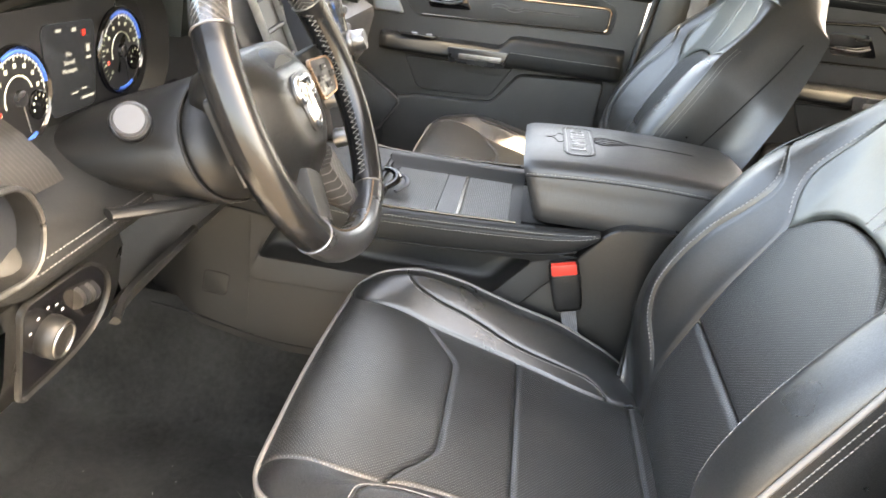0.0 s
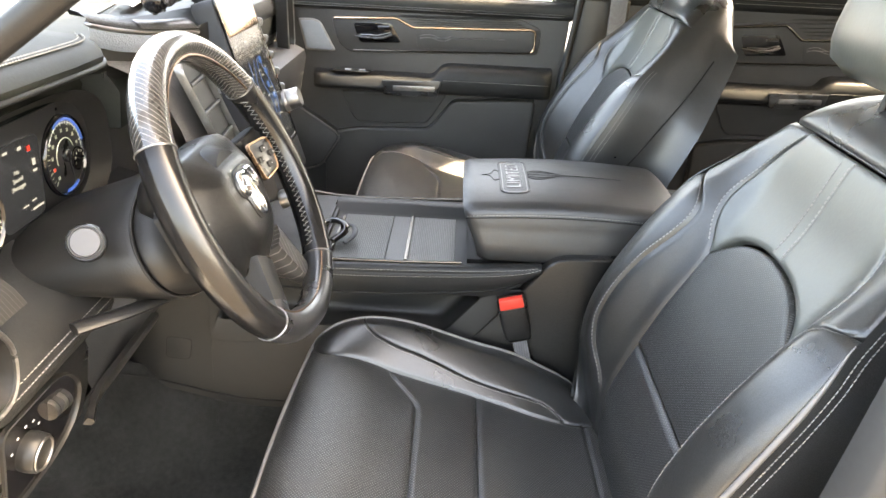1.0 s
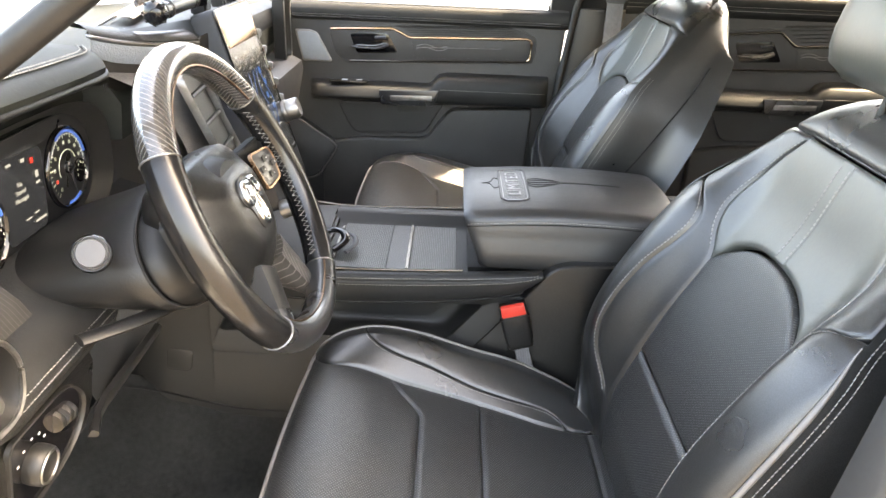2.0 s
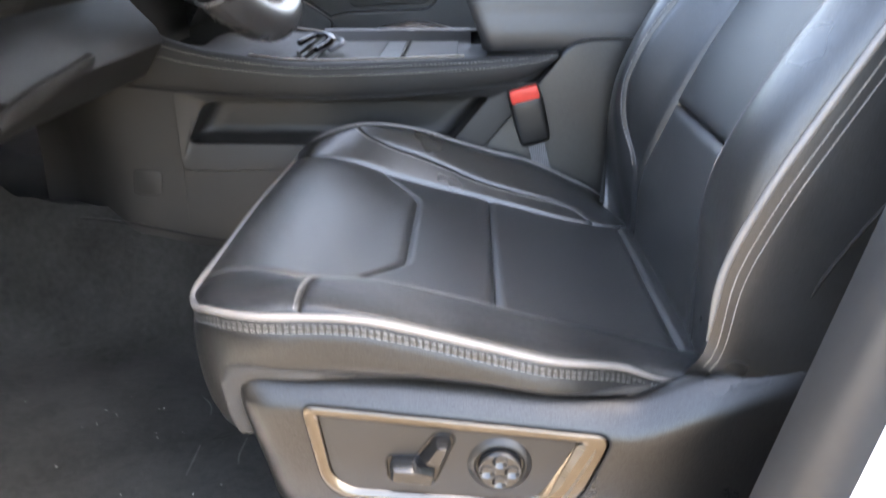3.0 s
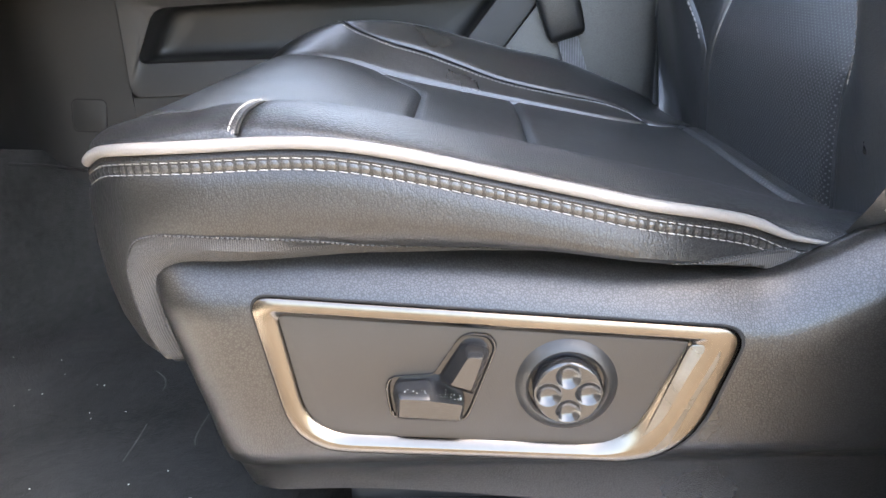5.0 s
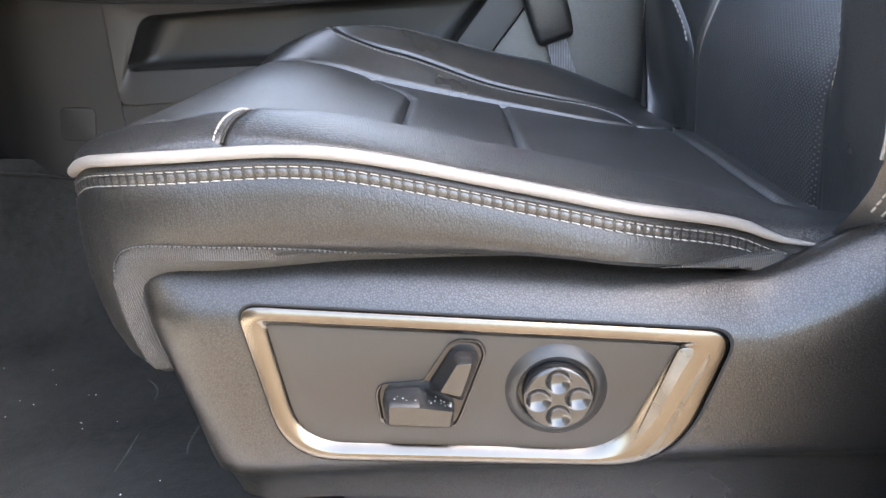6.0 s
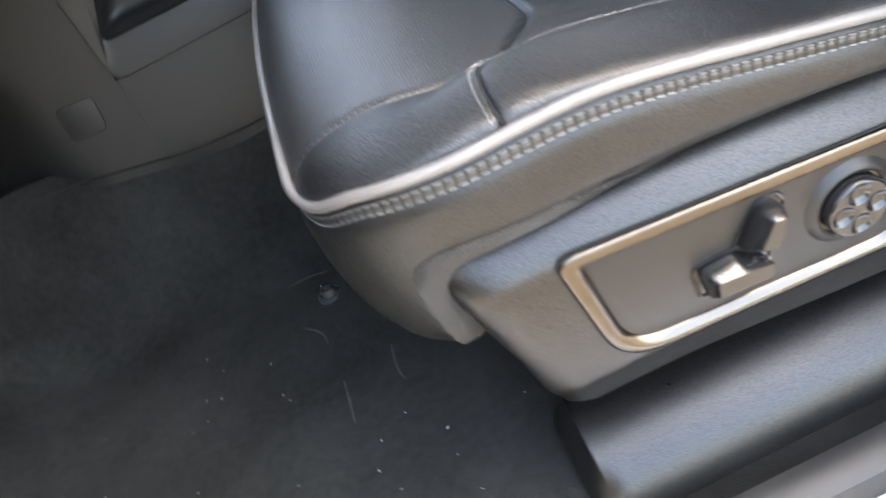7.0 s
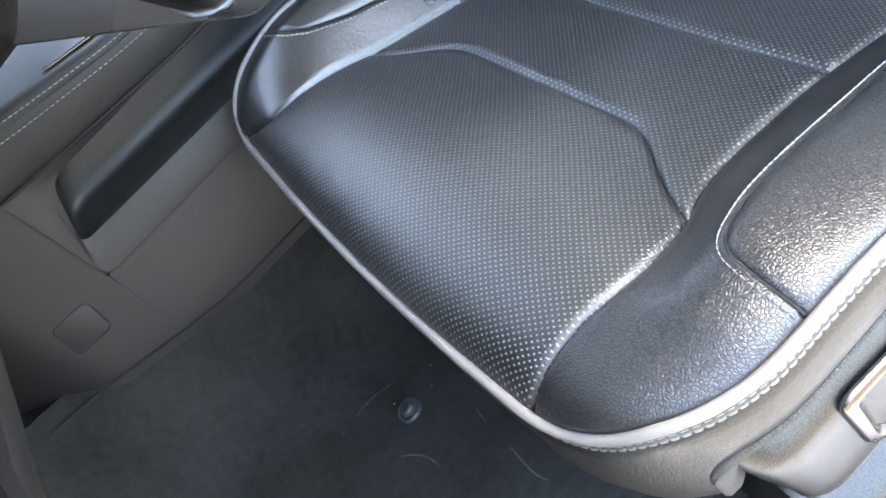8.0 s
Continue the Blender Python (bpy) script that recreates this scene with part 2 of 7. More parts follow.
WOOD = striped(mat("dark_inlay", (0.035, 0.033, 0.031), 0.2, spec=0.6, vary=0.4, coat=0.8), 0, 0.0062, 4.5, 0.12, 0.1, uv=True, skew=0.9)
WOOD_FLAT = striped(mat("dark_inlay_strip", (0.03, 0.028, 0.026), 0.3, spec=0.5, vary=0.4, coat=0.2), 1, 0.0058, 4.5, 0.12, 0.1)
WOOD_DIM = striped(mat("dim_inlay_strip", (0.022, 0.021, 0.020), 0.35, spec=0.5, vary=0.4), 1, 0.0058, 2.6, 0.12, 0.1)
RIBBED = mat("ribbed_tambour", (0.13, 0.127, 0.123), 0.38, metal=0.6, vary=0.15)
WHITE_PAINT = mat("white_car_paint", (0.80, 0.80, 0.80), 0.25, vary=0.03, coat=0.8)
RUBBER = mat("seal_rubber", (0.022, 0.022, 0.022), 0.5, vary=0.2)
HEADLINER = mat("grey_headliner", (0.42, 0.42, 0.40), 0.9, vary=0.06, grain=0.3, gscale=900)
CONCRETE = mat("worn_asphalt", (0.105, 0.088, 0.070), 0.9, vary=0.25, vscale=1.5, wrinkle=0.3, wscale=30)
STUCCO = mat("pale_stucco", (0.78, 0.77, 0.74), 0.9, vary=0.08, vscale=2, wrinkle=0.3, wscale=40)
STEM = mat("shrub_stem", (0.12, 0.09, 0.06), 0.8, vary=0.3, vscale=30)
LEAF = mat("shrub_leaf", (0.09, 0.13, 0.035), 0.6, vary=0.5, vscale=5, second=(0.20, 0.19, 0.05))
CLEAR = glass("window_glass", (0.75, 0.8, 0.78), 0.12)
# nearly opaque glass, only for the rear panes that hold daylight back
LIGHT_BLOCKING = glass("light_blocking_glass", (0.02, 0.024, 0.022), 0.85)
SHADED = glass("shaded_glass", (0.10, 0.12, 0.11), 0.15)
GAUGE_FACE = mat("gauge_face", (0.014, 0.014, 0.0145), 0.3, vary=0.2)
WHITE_INK = mat("white_ink", (0.5, 0.51, 0.5), 0.6)
BLUE_INK = mat("blue_ring", (0.04, 0.14, 0.55), 0.4)
YELLOW_INK = mat("pale_ink", (0.78, 0.80, 0.62), 0.6)
LEDGE = mat("blue_grey_plastic", (0.016, 0.018, 0.022), 0.5, spec=0.4, vary=0.15, wrinkle=0.08, wscale=320)
DASH_TOP = mat("dash_top_leather", (0.016, 0.018, 0.016), 0.6, spec=0.20, vary=0.2, wrinkle=0.12, wscale=300)
STITCHED_PAD = mat("dash_leather", (0.0135, 0.0138, 0.0138), 0.46, spec=0.34, vary=0.2, grain=0.2, gscale=640, pebble=True, wrinkle=0.08, wscale=300)
RIM_LEATHER = mat("rim_leather", (0.008, 0.008, 0.0085), 0.25, spec=0.5, vary=0.3, wrinkle=0.05, wscale=260)
EMBOSS = mat("embossed_leather", (0.016, 0.016, 0.017), 0.5, vary=0.2, grain=0.2)


def lit(name, col, strength):
    m = bpy.data.materials.new(name)
    m.use_nodes = True
    b = m.node_tree.nodes["Principled BSDF"]
    b.inputs["Base Color"].default_value = (0.01, 0.01, 0.012, 1)
    b.inputs["Roughness"].default_value = 0.15
    b.inputs["Emission Color"].default_value = (*col, 1)
    b.inputs["Emission Strength"].default_value = strength
    return m


SCREEN = lit("screen_glow", (0.05, 0.06, 0.075), 0.02)
SCREEN_BLUE = lit("screen_blue", (0.06, 0.20, 0.65), 0.04)
SCREEN_WHITE = lit("screen_white", (0.8, 0.85, 0.9), 0.035)
PEACH = mat("peach_chrome", (0.62, 0.43, 0.30), 0.18, metal=1.0, vary=0.12)
PALE_MESH = mat("warm_mesh", (0.13, 0.125, 0.12), 0.45, metal=0.5, vary=0.15, grain=0.8, gscale=420)
SCREEN_RED = lit("red_lamp", (0.9, 0.05, 0.04), 0.07)


# ---- mesh tools ----
def obj(name, verts, faces, material, parent=None, label="", smooth=True, uvs=None):
    me = bpy.data.meshes.new(name)
    me.from_pydata([tuple(v) for v in verts], [], faces)
    if uvs is not None:
        layer = me.uv_layers.new(name="UVMap")
        for lp in me.loops:
            layer.data[lp.index].uv = uvs[lp.vertex_index]
    me.materials.append(material)
    for p in me.polygons:
        p.use_smooth = smooth
    me.update()
    ob = new(name, me)
    if parent:
        ob.parent = parent
    if label:
        tagged(ob, label)
    return ob


def part(name, bm, material, parent=None, label="", smooth=False):
    me = bpy.data.meshes.new(name)
    bmesh.ops.recalc_face_normals(bm, faces=bm.faces)
    bm.to_mesh(me)
    bm.free()
    me.materials.append(material)
    for p in me.polygons:
        p.use_smooth = smooth
    ob = new(name, me)
    if parent:
        ob.parent = parent
    if label:
        tagged(ob, label)
    return ob


def smoothed(ob, angle=40):
    """Smooth shading, with edges sharper than the angle kept."""
    me = ob.data
    bm = bmesh.new()
    bm.from_mesh(me)
    for e in bm.edges:
        e.smooth = not (len(e.link_faces) == 2 and e.calc_face_angle() > radians(angle))
    for f in bm.faces:
        f.smooth = True
    bm.to_mesh(me)
    bm.free()
    return ob


def thing(name, label, category, at=(0, 0, 0), group="", kind=""):
    ob = new(name)
    ob.location = at
    ob.empty_display_size = 0.05
    return tagged(ob, label, category, group, kind)


def interp(table, x):
    """Smooth interpolation in a table of (x, value)."""
    xs = [p[0] for p in table]
    if x <= xs[0]:
        return table[0][1]
    if x >= xs[-1]:
        return table[-1][1]
    i = max(k for k in range(len(xs)) if xs[k] <= x)
    t = (x - xs[i]) / (xs[i + 1] - xs[i])

    def slope(k):
        a, b = max(k - 1, 0), min(k + 1, len(xs) - 1)
        return (table[b][1] - table[a][1]) / (table[b][0] - table[a][0])
    h = xs[i + 1] - xs[i]
    p0, p1, m0, m1 = table[i][1], table[i + 1][1], slope(i) * h, slope(i + 1) * h
    return (2 * t**3 - 3 * t**2 + 1) * p0 + (t**3 - 2 * t**2 + t) * m0 + (-2 * t**3 + 3 * t**2) * p1 + (t**3 - t**2) * m1


def smooth01(t):
    t = min(1, max(0, t))
    return t * t * (3 - 2 * t)


def spline(pts, n=8, closed=False):
    """Points along a Catmull-Rom curve."""
    pts = [Vector(p) for p in pts]
    k = len(pts)
    out = []
    for i in range(k if closed else k - 1):
        p1, p2 = pts[i], pts[(i + 1) % k]
        p0 = pts[i - 1] if (closed or i) else p1 * 2 - p2
        p3 = pts[(i + 2) % k] if (closed or i + 2 < k) else p2 * 2 - p1
        for j in range(n):
            t = j / n
            out.append(0.5 * ((2 * p1) + (p2 - p0) * t + (2 * p0 - 5 * p1 + 4 * p2 - p3) * t * t + (3 * p1 - p0 - 3 * p2 + p3) * t**3))
    if not closed:
        out.append(pts[-1])
    return out


def loft(name, rows, material, parent=None, label="", ring=False, caps=False, smooth=True, around=False):
    """A skin over rows of points; ring closes each row, around joins the last row to the first."""
    n, m = len(rows), len(rows[0])
    verts = [v for r in rows for v in r]
    faces = []
    for i in range(n if around else n - 1):
        for j in range(m if ring else m - 1):
            a, b = i * m + j, i * m + (j + 1) % m
            c, d = ((i + 1) % n) * m + (j + 1) % m, ((i + 1) % n) * m + j
            faces.append((a, b, c, d))
    if caps:
        faces += [tuple(range(m - 1, -1, -1)), tuple((n - 1) * m + j for j in range(m))]
    bm = bmesh.new()
    vs = [bm.verts.new(v) for v in verts]
    for f in faces:
        try:
            bm.faces.new([vs[k] for k in f])
        except ValueError:
            pass
    ob = part(name, bm, material, parent, label)
    return smoothed(ob, 50) if smooth else ob


def tube(name, pts, r, material, parent=None, label="", n=8, closed=False, flat=1.0, up=(0, 0, 1)):
    """A round or flattened tube along points; r may be a list."""
    pts = [Vector(p) for p in pts]
    k = len(pts)
    rows = []
    for i, p in enumerate(pts):
        a = pts[i - 1] if (i or closed) else p
        b = pts[(i + 1) % k] if (i < k - 1 or closed) else p
        d = (b - a).normalized()
        s = d.cross(Vector(up))
        s = s.normalized() if s.length > 1e-4 else d.orthogonal().normalized()
        t = s.cross(d).normalized()
        rr = r[i] if isinstance(r, (list, tuple)) else r
        rows.append([p + rr * (math.cos(2 * math.pi * j / n) * s + flat * math.sin(2 * math.pi * j / n) * t) for j in range(n)])
    return loft(name, rows, material, parent, label, ring=True, caps=not closed, around=closed)


def stitches(name, pts, material, parent=None, pitch=0.0062, length=0.0044, width=0.0013, lift=0.0006, normal=None):
    """A row of thread stitches along a line of points; one mesh. normal: a vector, or one for each point."""
    pts = [Vector(p) for p in pts]
    dist = [0.0]
    for a, b in zip(pts, pts[1:]):
        dist.append(dist[-1] + (b - a).length)
    verts, faces = [], []
    s, i = pitch * 0.5, 0
    while s < dist[-1] - length:
        while i < len(dist) - 2 and dist[i + 1] < s:
            i += 1
        t = (s - dist[i]) / max(1e-9, dist[i + 1] - dist[i])
        p = pts[i].lerp(pts[i + 1], t)
        d = (pts[i + 1] - pts[i]).normalized()
        nn = normal[i] if isinstance(normal, list) else Vector(normal or (0, 0, 1))
        side = d.cross(nn).normalized()
        nn = side.cross(d).normalized()
        base = len(verts)
        tw = side * width * 0.25
        for e, hgt in ((-0.5, 0.15), (-0.25, 1), (0.25, 1), (0.5, 0.15)):
            c = p + d * length * e + tw * e
            verts += [c - side * width * 0.5 - nn * width * 0.3, c + nn * (lift + width * 0.5 * hgt), c + side * width * 0.5 - nn * width * 0.3]
        for q in range(3):
            a = base + q * 3
            faces += [(a, a + 3, a + 4, a + 1), (a + 1, a + 4, a + 5, a + 2)]
        s += pitch
    return obj(name, verts, faces, material, parent, "row of pale thread stitches" if material is THREAD else "")


def panel(name, surf, region, material, parent=None, label="", n=24, m=24, groove=0.004, width=0.007, edges="lrbt", skirt=0.012, into=None):
    """An upholstery panel: region(a, b) gives (u, v), surf(u, v) the place. Its edges roll down into the seams, and it has depth."""
    def steps(k):
        e = [0, 0.012, 0.03, 0.06]
        mid = [0.06 + 0.88 * i / k for i in range(1, k)]
        return e + mid + [1 - x for x in reversed(e)]
    A, B = steps(n), steps(m)
    P = {}
    for a in A:
        for b in B:
            P[a, b] = region(a, b)
    grid, uvs = [], []
    for b in B:
        row = []
        for a in A:
            u, v = P[a, b]
            h = 1e-3
            p = surf(u, v)
            nn = (surf(u + h, v) - surf(u - h, v)).cross(surf(u, v + h) - surf(u, v - h)).normalized()
            q = Vector((u, v))
            dl = (q - Vector(region(0, b))).length if "l" in edges else 9
            dr = (q - Vector(region(1, b))).length if "r" in edges else 9
            db = (q - Vector(region(a, 0))).length if "b" in edges else 9
            dt = (q - Vector(region(a, 1))).length if "t" in edges else 9
            drop = 0
            for d in (dl, dr, db, dt):
                drop = max(drop, (1 - smooth01(d / width)) ** 1.5)
            row.append((p, nn, drop))
            uvs.append((u, v))
        grid.append(row)
    na, nb = len(A), len(B)
    verts = [p - nn * groove * d for r in grid for p, nn, d in r]
    faces = [(j * na + i, j * na + i + 1, (j + 1) * na + i + 1, (j + 1) * na + i) for j in range(nb - 1) for i in range(na - 1)]
    rim = [i for i in range(na)] + [j * na + na - 1 for j in range(1, nb)] + [(nb - 1) * na + i for i in range(na - 2, -1, -1)] + [j * na for j in range(nb - 2, 0, -1)]
    flat = [x for r in grid for x in r]
    base = len(verts)
    for k in rim:
        verts.append(verts[k] + (into or -flat[k][1]) * skirt)
        uvs.append(((math.floor(uvs[k][0] / 0.0042) + 0.5) * 0.0042, math.floor(uvs[k][1] / 0.00546) * 0.00546))
    for i in range(len(rim)):
        j = (i + 1) % len(rim)
        faces.append((rim[j], rim[i], base + i, base + j))
    return obj(name, verts, faces, material, parent, label, uvs=uvs)


def prism(name, poly, place, depth, material, parent=None, label="", bevel=0.0, seg=2, holes=None):
    """A plate: a polygon in 2D, placed by place(a, b, c) with c from 0 to depth, with rounded edges."""
    bm = bmesh.new()
    lo = [bm.verts.new(place(a, b, 0)) for a, b in poly]
    hi = [bm.verts.new(place(a, b, depth)) for a, b in poly]
    k = len(poly)
    bm.faces.new(lo)
    top = bm.faces.new(hi)
    for i in range(k):
        bm.faces.new((lo[i], lo[(i + 1) % k], hi[(i + 1) % k], hi[i]))
    bmesh.ops.recalc_face_normals(bm, faces=bm.faces)
    if bevel:
        bmesh.ops.bevel(bm, geom=list(top.edges), offset=bevel, segments=seg, profile=0.6, affect="EDGES")
    return smoothed(part(name, bm, material, parent, label), 35)


def rounded(poly, r, n=5):
    """A polygon with its corners rounded; r may be a list."""
    out, k = [], len(poly)
    for i in range(k):
        p0, p, p1 = (Vector((*q[:2],)) for q in (poly[i - 1], poly[i], poly[(i + 1) % k]))
        rr = r[i] if isinstance(r, (list, tuple)) else r
        a, b = (p0 - p), (p1 - p)
        ra, rb = min(rr, a.length * 0.48), min(rr, b.length * 0.48)
        A, B = p + a.normalized() * ra, p + b.normalized() * rb
        for j in range(n + 1):
            t = j / n
            out.append(tuple((1 - t) ** 2 * A + 2 * t * (1 - t) * p + t * t * B))
    return out


def box(name, lo, hi, material, parent=None, label="", bevel=0.004, seg=2, rot=None):
    bm = bmesh.new()
    bmesh.ops.create_cube(bm, size=1)
    c = [(a + b) / 2 for a, b in zip(lo, hi)]
    s = [b - a for a, b in zip(lo, hi)]
    for v in bm.verts:
        v.co = Vector((v.co.x * s[0], v.co.y * s[1], v.co.z * s[2]))
    if bevel:
        bmesh.ops.bevel(bm, geom=list(bm.edges), offset=min(bevel, min(s) * 0.45), segments=seg, affect="EDGES")
    mm = Matrix.Translation(c) @ (rot if rot is not None else Matrix.Identity(4))
    bmesh.ops.transform(bm, matrix=mm, verts=bm.verts)
    return smoothed(part(name, bm, material, parent, label), 35)


def lathe(name, prof, centre, axis, material, parent=None, label="", n=32, caps=True):
    """A turned piece: profile of (radius, height) round an axis."""
    axis = Vector(axis).normalized()
    s = axis.orthogonal().normalized()
    t = axis.cross(s)
    rows = [[Vector(centre) + axis * h + r * (math.cos(2 * math.pi * j / n) * s + math.sin(2 * math.pi * j / n) * t) for j in range(n)] for r, h in prof]
    return loft(name, rows, material, parent, label, ring=True, caps=caps)


def ring_plate(name, outer, inner, place, prof, material, parent=None, label=""):
    """A frame between two outlines of equally many points; prof: (share from outer to inner, height)."""
    rows = []
    for a, b in zip(outer, inner):
        rows.append([place(a[0] + (b[0] - a[0]) * s, a[1] + (b[1] - a[1]) * s, h) for s, h in prof])
    return loft(name, rows, material, parent, label, around=True)


def resample(poly, n):
    """n points evenly along a closed outline."""
    pts = [Vector((*p[:2],)) for p in poly]
    k = len(pts)
    seg = [(pts[(i + 1) % k] - pts[i]).length for i in range(k)]
    total, out, i, acc = sum(seg), [], 0, 0.0
    for j in range(n):
        s = total * j / n
        while acc + seg[i] < s - 1e-12:
            acc += seg[i]
            i += 1
        out.append(tuple(pts[i].lerp(pts[(i + 1) % k], (s - acc) / seg[i])))
    return out


def text(name, body, size, m, material, parent=None, label="", depth=0.0006):
    """Raised letters with the built-in font, as a mesh."""
    cu = bpy.data.curves.new(name, "FONT")
    cu.body, cu.size, cu.extrude, cu.align_x, cu.align_y = body, size, depth, "CENTER", "CENTER"
    tmp = bpy.data.objects.new(name, cu)
    scene.collection.objects.link(tmp)
    me = bpy.data.meshes.new_from_object(tmp.evaluated_get(bpy.context.evaluated_depsgraph_get()))
    bpy.data.objects.remove(tmp)
    me.transform(m)
    me.materials.clear()
    me.materials.append(material)
    ob = new(name, me)
    if parent:
        ob.parent = parent
    if label:
        tagged(ob, label)
    return ob


# ---- seats ----
SEAT_X = 0.30
CUSH_MID = [(0.0555, 0.315), (0.066, 0.328), (0.080, 0.336), (0.10, 0.340), (0.125, 0.340), (0.16, 0.332), (0.214, 0.313), (0.335, 0.284), (0.477, 0.256), (0.54, 0.25)]
CUSH_CREST = [(0.0555, 0.321), (0.068, 0.336), (0.10, 0.351), (0.15, 0.364), (0.2, 0.363), (0.3, 0.338), (0.4, 0.312), (0.48, 0.288), (0.54, 0.276)]
CUSH_PIPE = [(0.062, 0.322), (0.092, 0.336), (0.172, 0.341), (0.225, 0.338), (0.31, 0.318), (0.386, 0.298), (0.44, 0.281), (0.468, 0.268), (0.54, 0.256)]
CUSH_INSERT = [(0.062, 0.184), (0.106, 0.184), (0.146, 0.186), (0.185, 0.178), (0.215, 0.164), (0.26, 0.156), (0.335, 0.154), (0.5, 0.172)]
CUSH_INSERT_FAR = [(0.058, 0.246), (0.066, 0.224), (0.087, 0.203), (0.142, 0.199), (0.204, 0.196), (0.296, 0.192), (0.356, 0.185), (0.387, 0.180), (0.446, 0.170), (0.5, 0.168), (0.54, 0.172)]
CREST_FAR = [(0.0555, 0.322), (0.07, 0.338), (0.10, 0.354), (0.15, 0.367), (0.2, 0.365), (0.24, 0.357), (0.278, 0.345), (0.33, 0.329), (0.394, 0.312), (0.46, 0.283), (0.493, 0.266), (0.527, 0.243), (0.54, 0.236)]
SEAM_FRONT = [(0.1697, 0.275), (0.1697, 0.262), (0.1700, 0.252), (0.1707, 0.243), (0.174, 0.226), (0.182, 0.216)]
SEAM_FRONT_FAR = [(0.142, 0.278), (0.1425, 0.270), (0.145, 0.259), (0.151, 0.247), (0.160, 0.239)]
CUSH_SEAM_FAR = [(0.160, 0.239), (0.171, 0.233), (0.203, 0.2255), (0.24, 0.222), (0.278, 0.217), (0.327, 0.208), (0.388, 0.200), (0.425, 0.197), (0.447, 0.194), (0.464, 0.186), (0.478, 0.172), (0.49, 0.1695), (0.54, 0.174)]
CUSH_SEAM = [(0.182, 0.216), (0.195, 0.210), (0.215, 0.206), (0.25, 0.203), (0.31, 0.199), (0.40, 0.191), (0.47, 0.178), (0.52, 0.172)]
BACK_BOLSTER = [(-0.2, 0.0), (-0.1, 0.022), (-0.05, 0.05), (0, 0.062), (0.1, 0.062), (0.2, 0.052), (0.27, 0.03), (0.33, 0.012), (0.45, 0.0)]
BACK_EDGE = [(-0.18, 0.0), (-0.134, 0.012), (-0.067, 0.04), (0, 0.0476), (0.06, 0.0466), (0.165, 0.040), (0.234, 0.034), (0.27, 0.022), (0.33, -0.002), (0.40, -0.03), (0.465, -0.06)]
BACK_HALF = [(-0.18, 0.225), (-0.134, 0.256), (-0.06, 0.266), (0.1, 0.268), (0.2, 0.262), (0.24, 0.250), (0.28, 0.234), (0.34, 0.208), (0.40, 0.172), (0.44, 0.138), (0.465, 0.10)]
BACK_INNER = [(-0.18, 0.142), (0.0, 0.136), (0.15, 0.133), (0.175, 0.136), (0.21, 0.154), (0.25, 0.166), (0.29, 0.162), (0.335, 0.144), (0.376, 0.112)]
BACK_SEAM = [(-0.20, 0.148), (-0.105, 0.148), (-0.098, 0.153), (-0.085, 0.161), (-0.065, 0.176), (-0.04, 0.186), (0, 0.192), (0.1, 0.187), (0.17, 0.176), (0.21, 0.178), (0.235, 0.200), (0.252, 0.245)]
LEAN, DOWN = radians(25), Vector((0, 0, -1))
B0, BUP, BFW = Vector((0.571 - SEAT_X, 0, 0.424)), Vector((math.sin(LEAN), 0, math.cos(LEAN))), Vector((-math.cos(LEAN), 0, math.sin(LEAN)))


WORN = [-1]  # the side that is sat on most


def corner(sg):
    """Front corner in plan: x and u of its centre, radii along x and u."""
    return (0.155, 0.178, 0.0995, 0.092) if sg * WORN[0] > 0 else (0.115, 0.223, 0.0595, 0.060)


def cush_half(x, sg):
    xc, uc, rx, ru = corner(sg)
    if x >= xc:
        return uc + ru - (0.032 * smooth01((x - 0.36) / 0.11) if sg * WORN[0] > 0 else 0.0)
    return uc + ru * math.sqrt(max(0, 1 - ((xc - x) / rx) ** 2))


def insert_half(x, sg):
    return interp(CUSH_INSERT if sg * WORN[0] > 0 else CUSH_INSERT_FAR, x)


def pipe_z(x, sg):
    if WORN[0] > 0 and sg < 0:
        return interp(CUSH_MID, x) - 0.004
    if WORN[0] < 0 < sg:
        return interp(CREST_FAR, x) - 0.005
    return interp(CUSH_PIPE, x) + (0.0 if sg * WORN[0] > 0 else 0.016 * smooth01((x - 0.06) / 0.09))


def bow(x, u):
    """The front edge bulges forward a little."""
    return x - 0.008 * max(0.0, 1 - (u / 0.21) ** 2) * (1 - smooth01((x - 0.056) / 0.11))


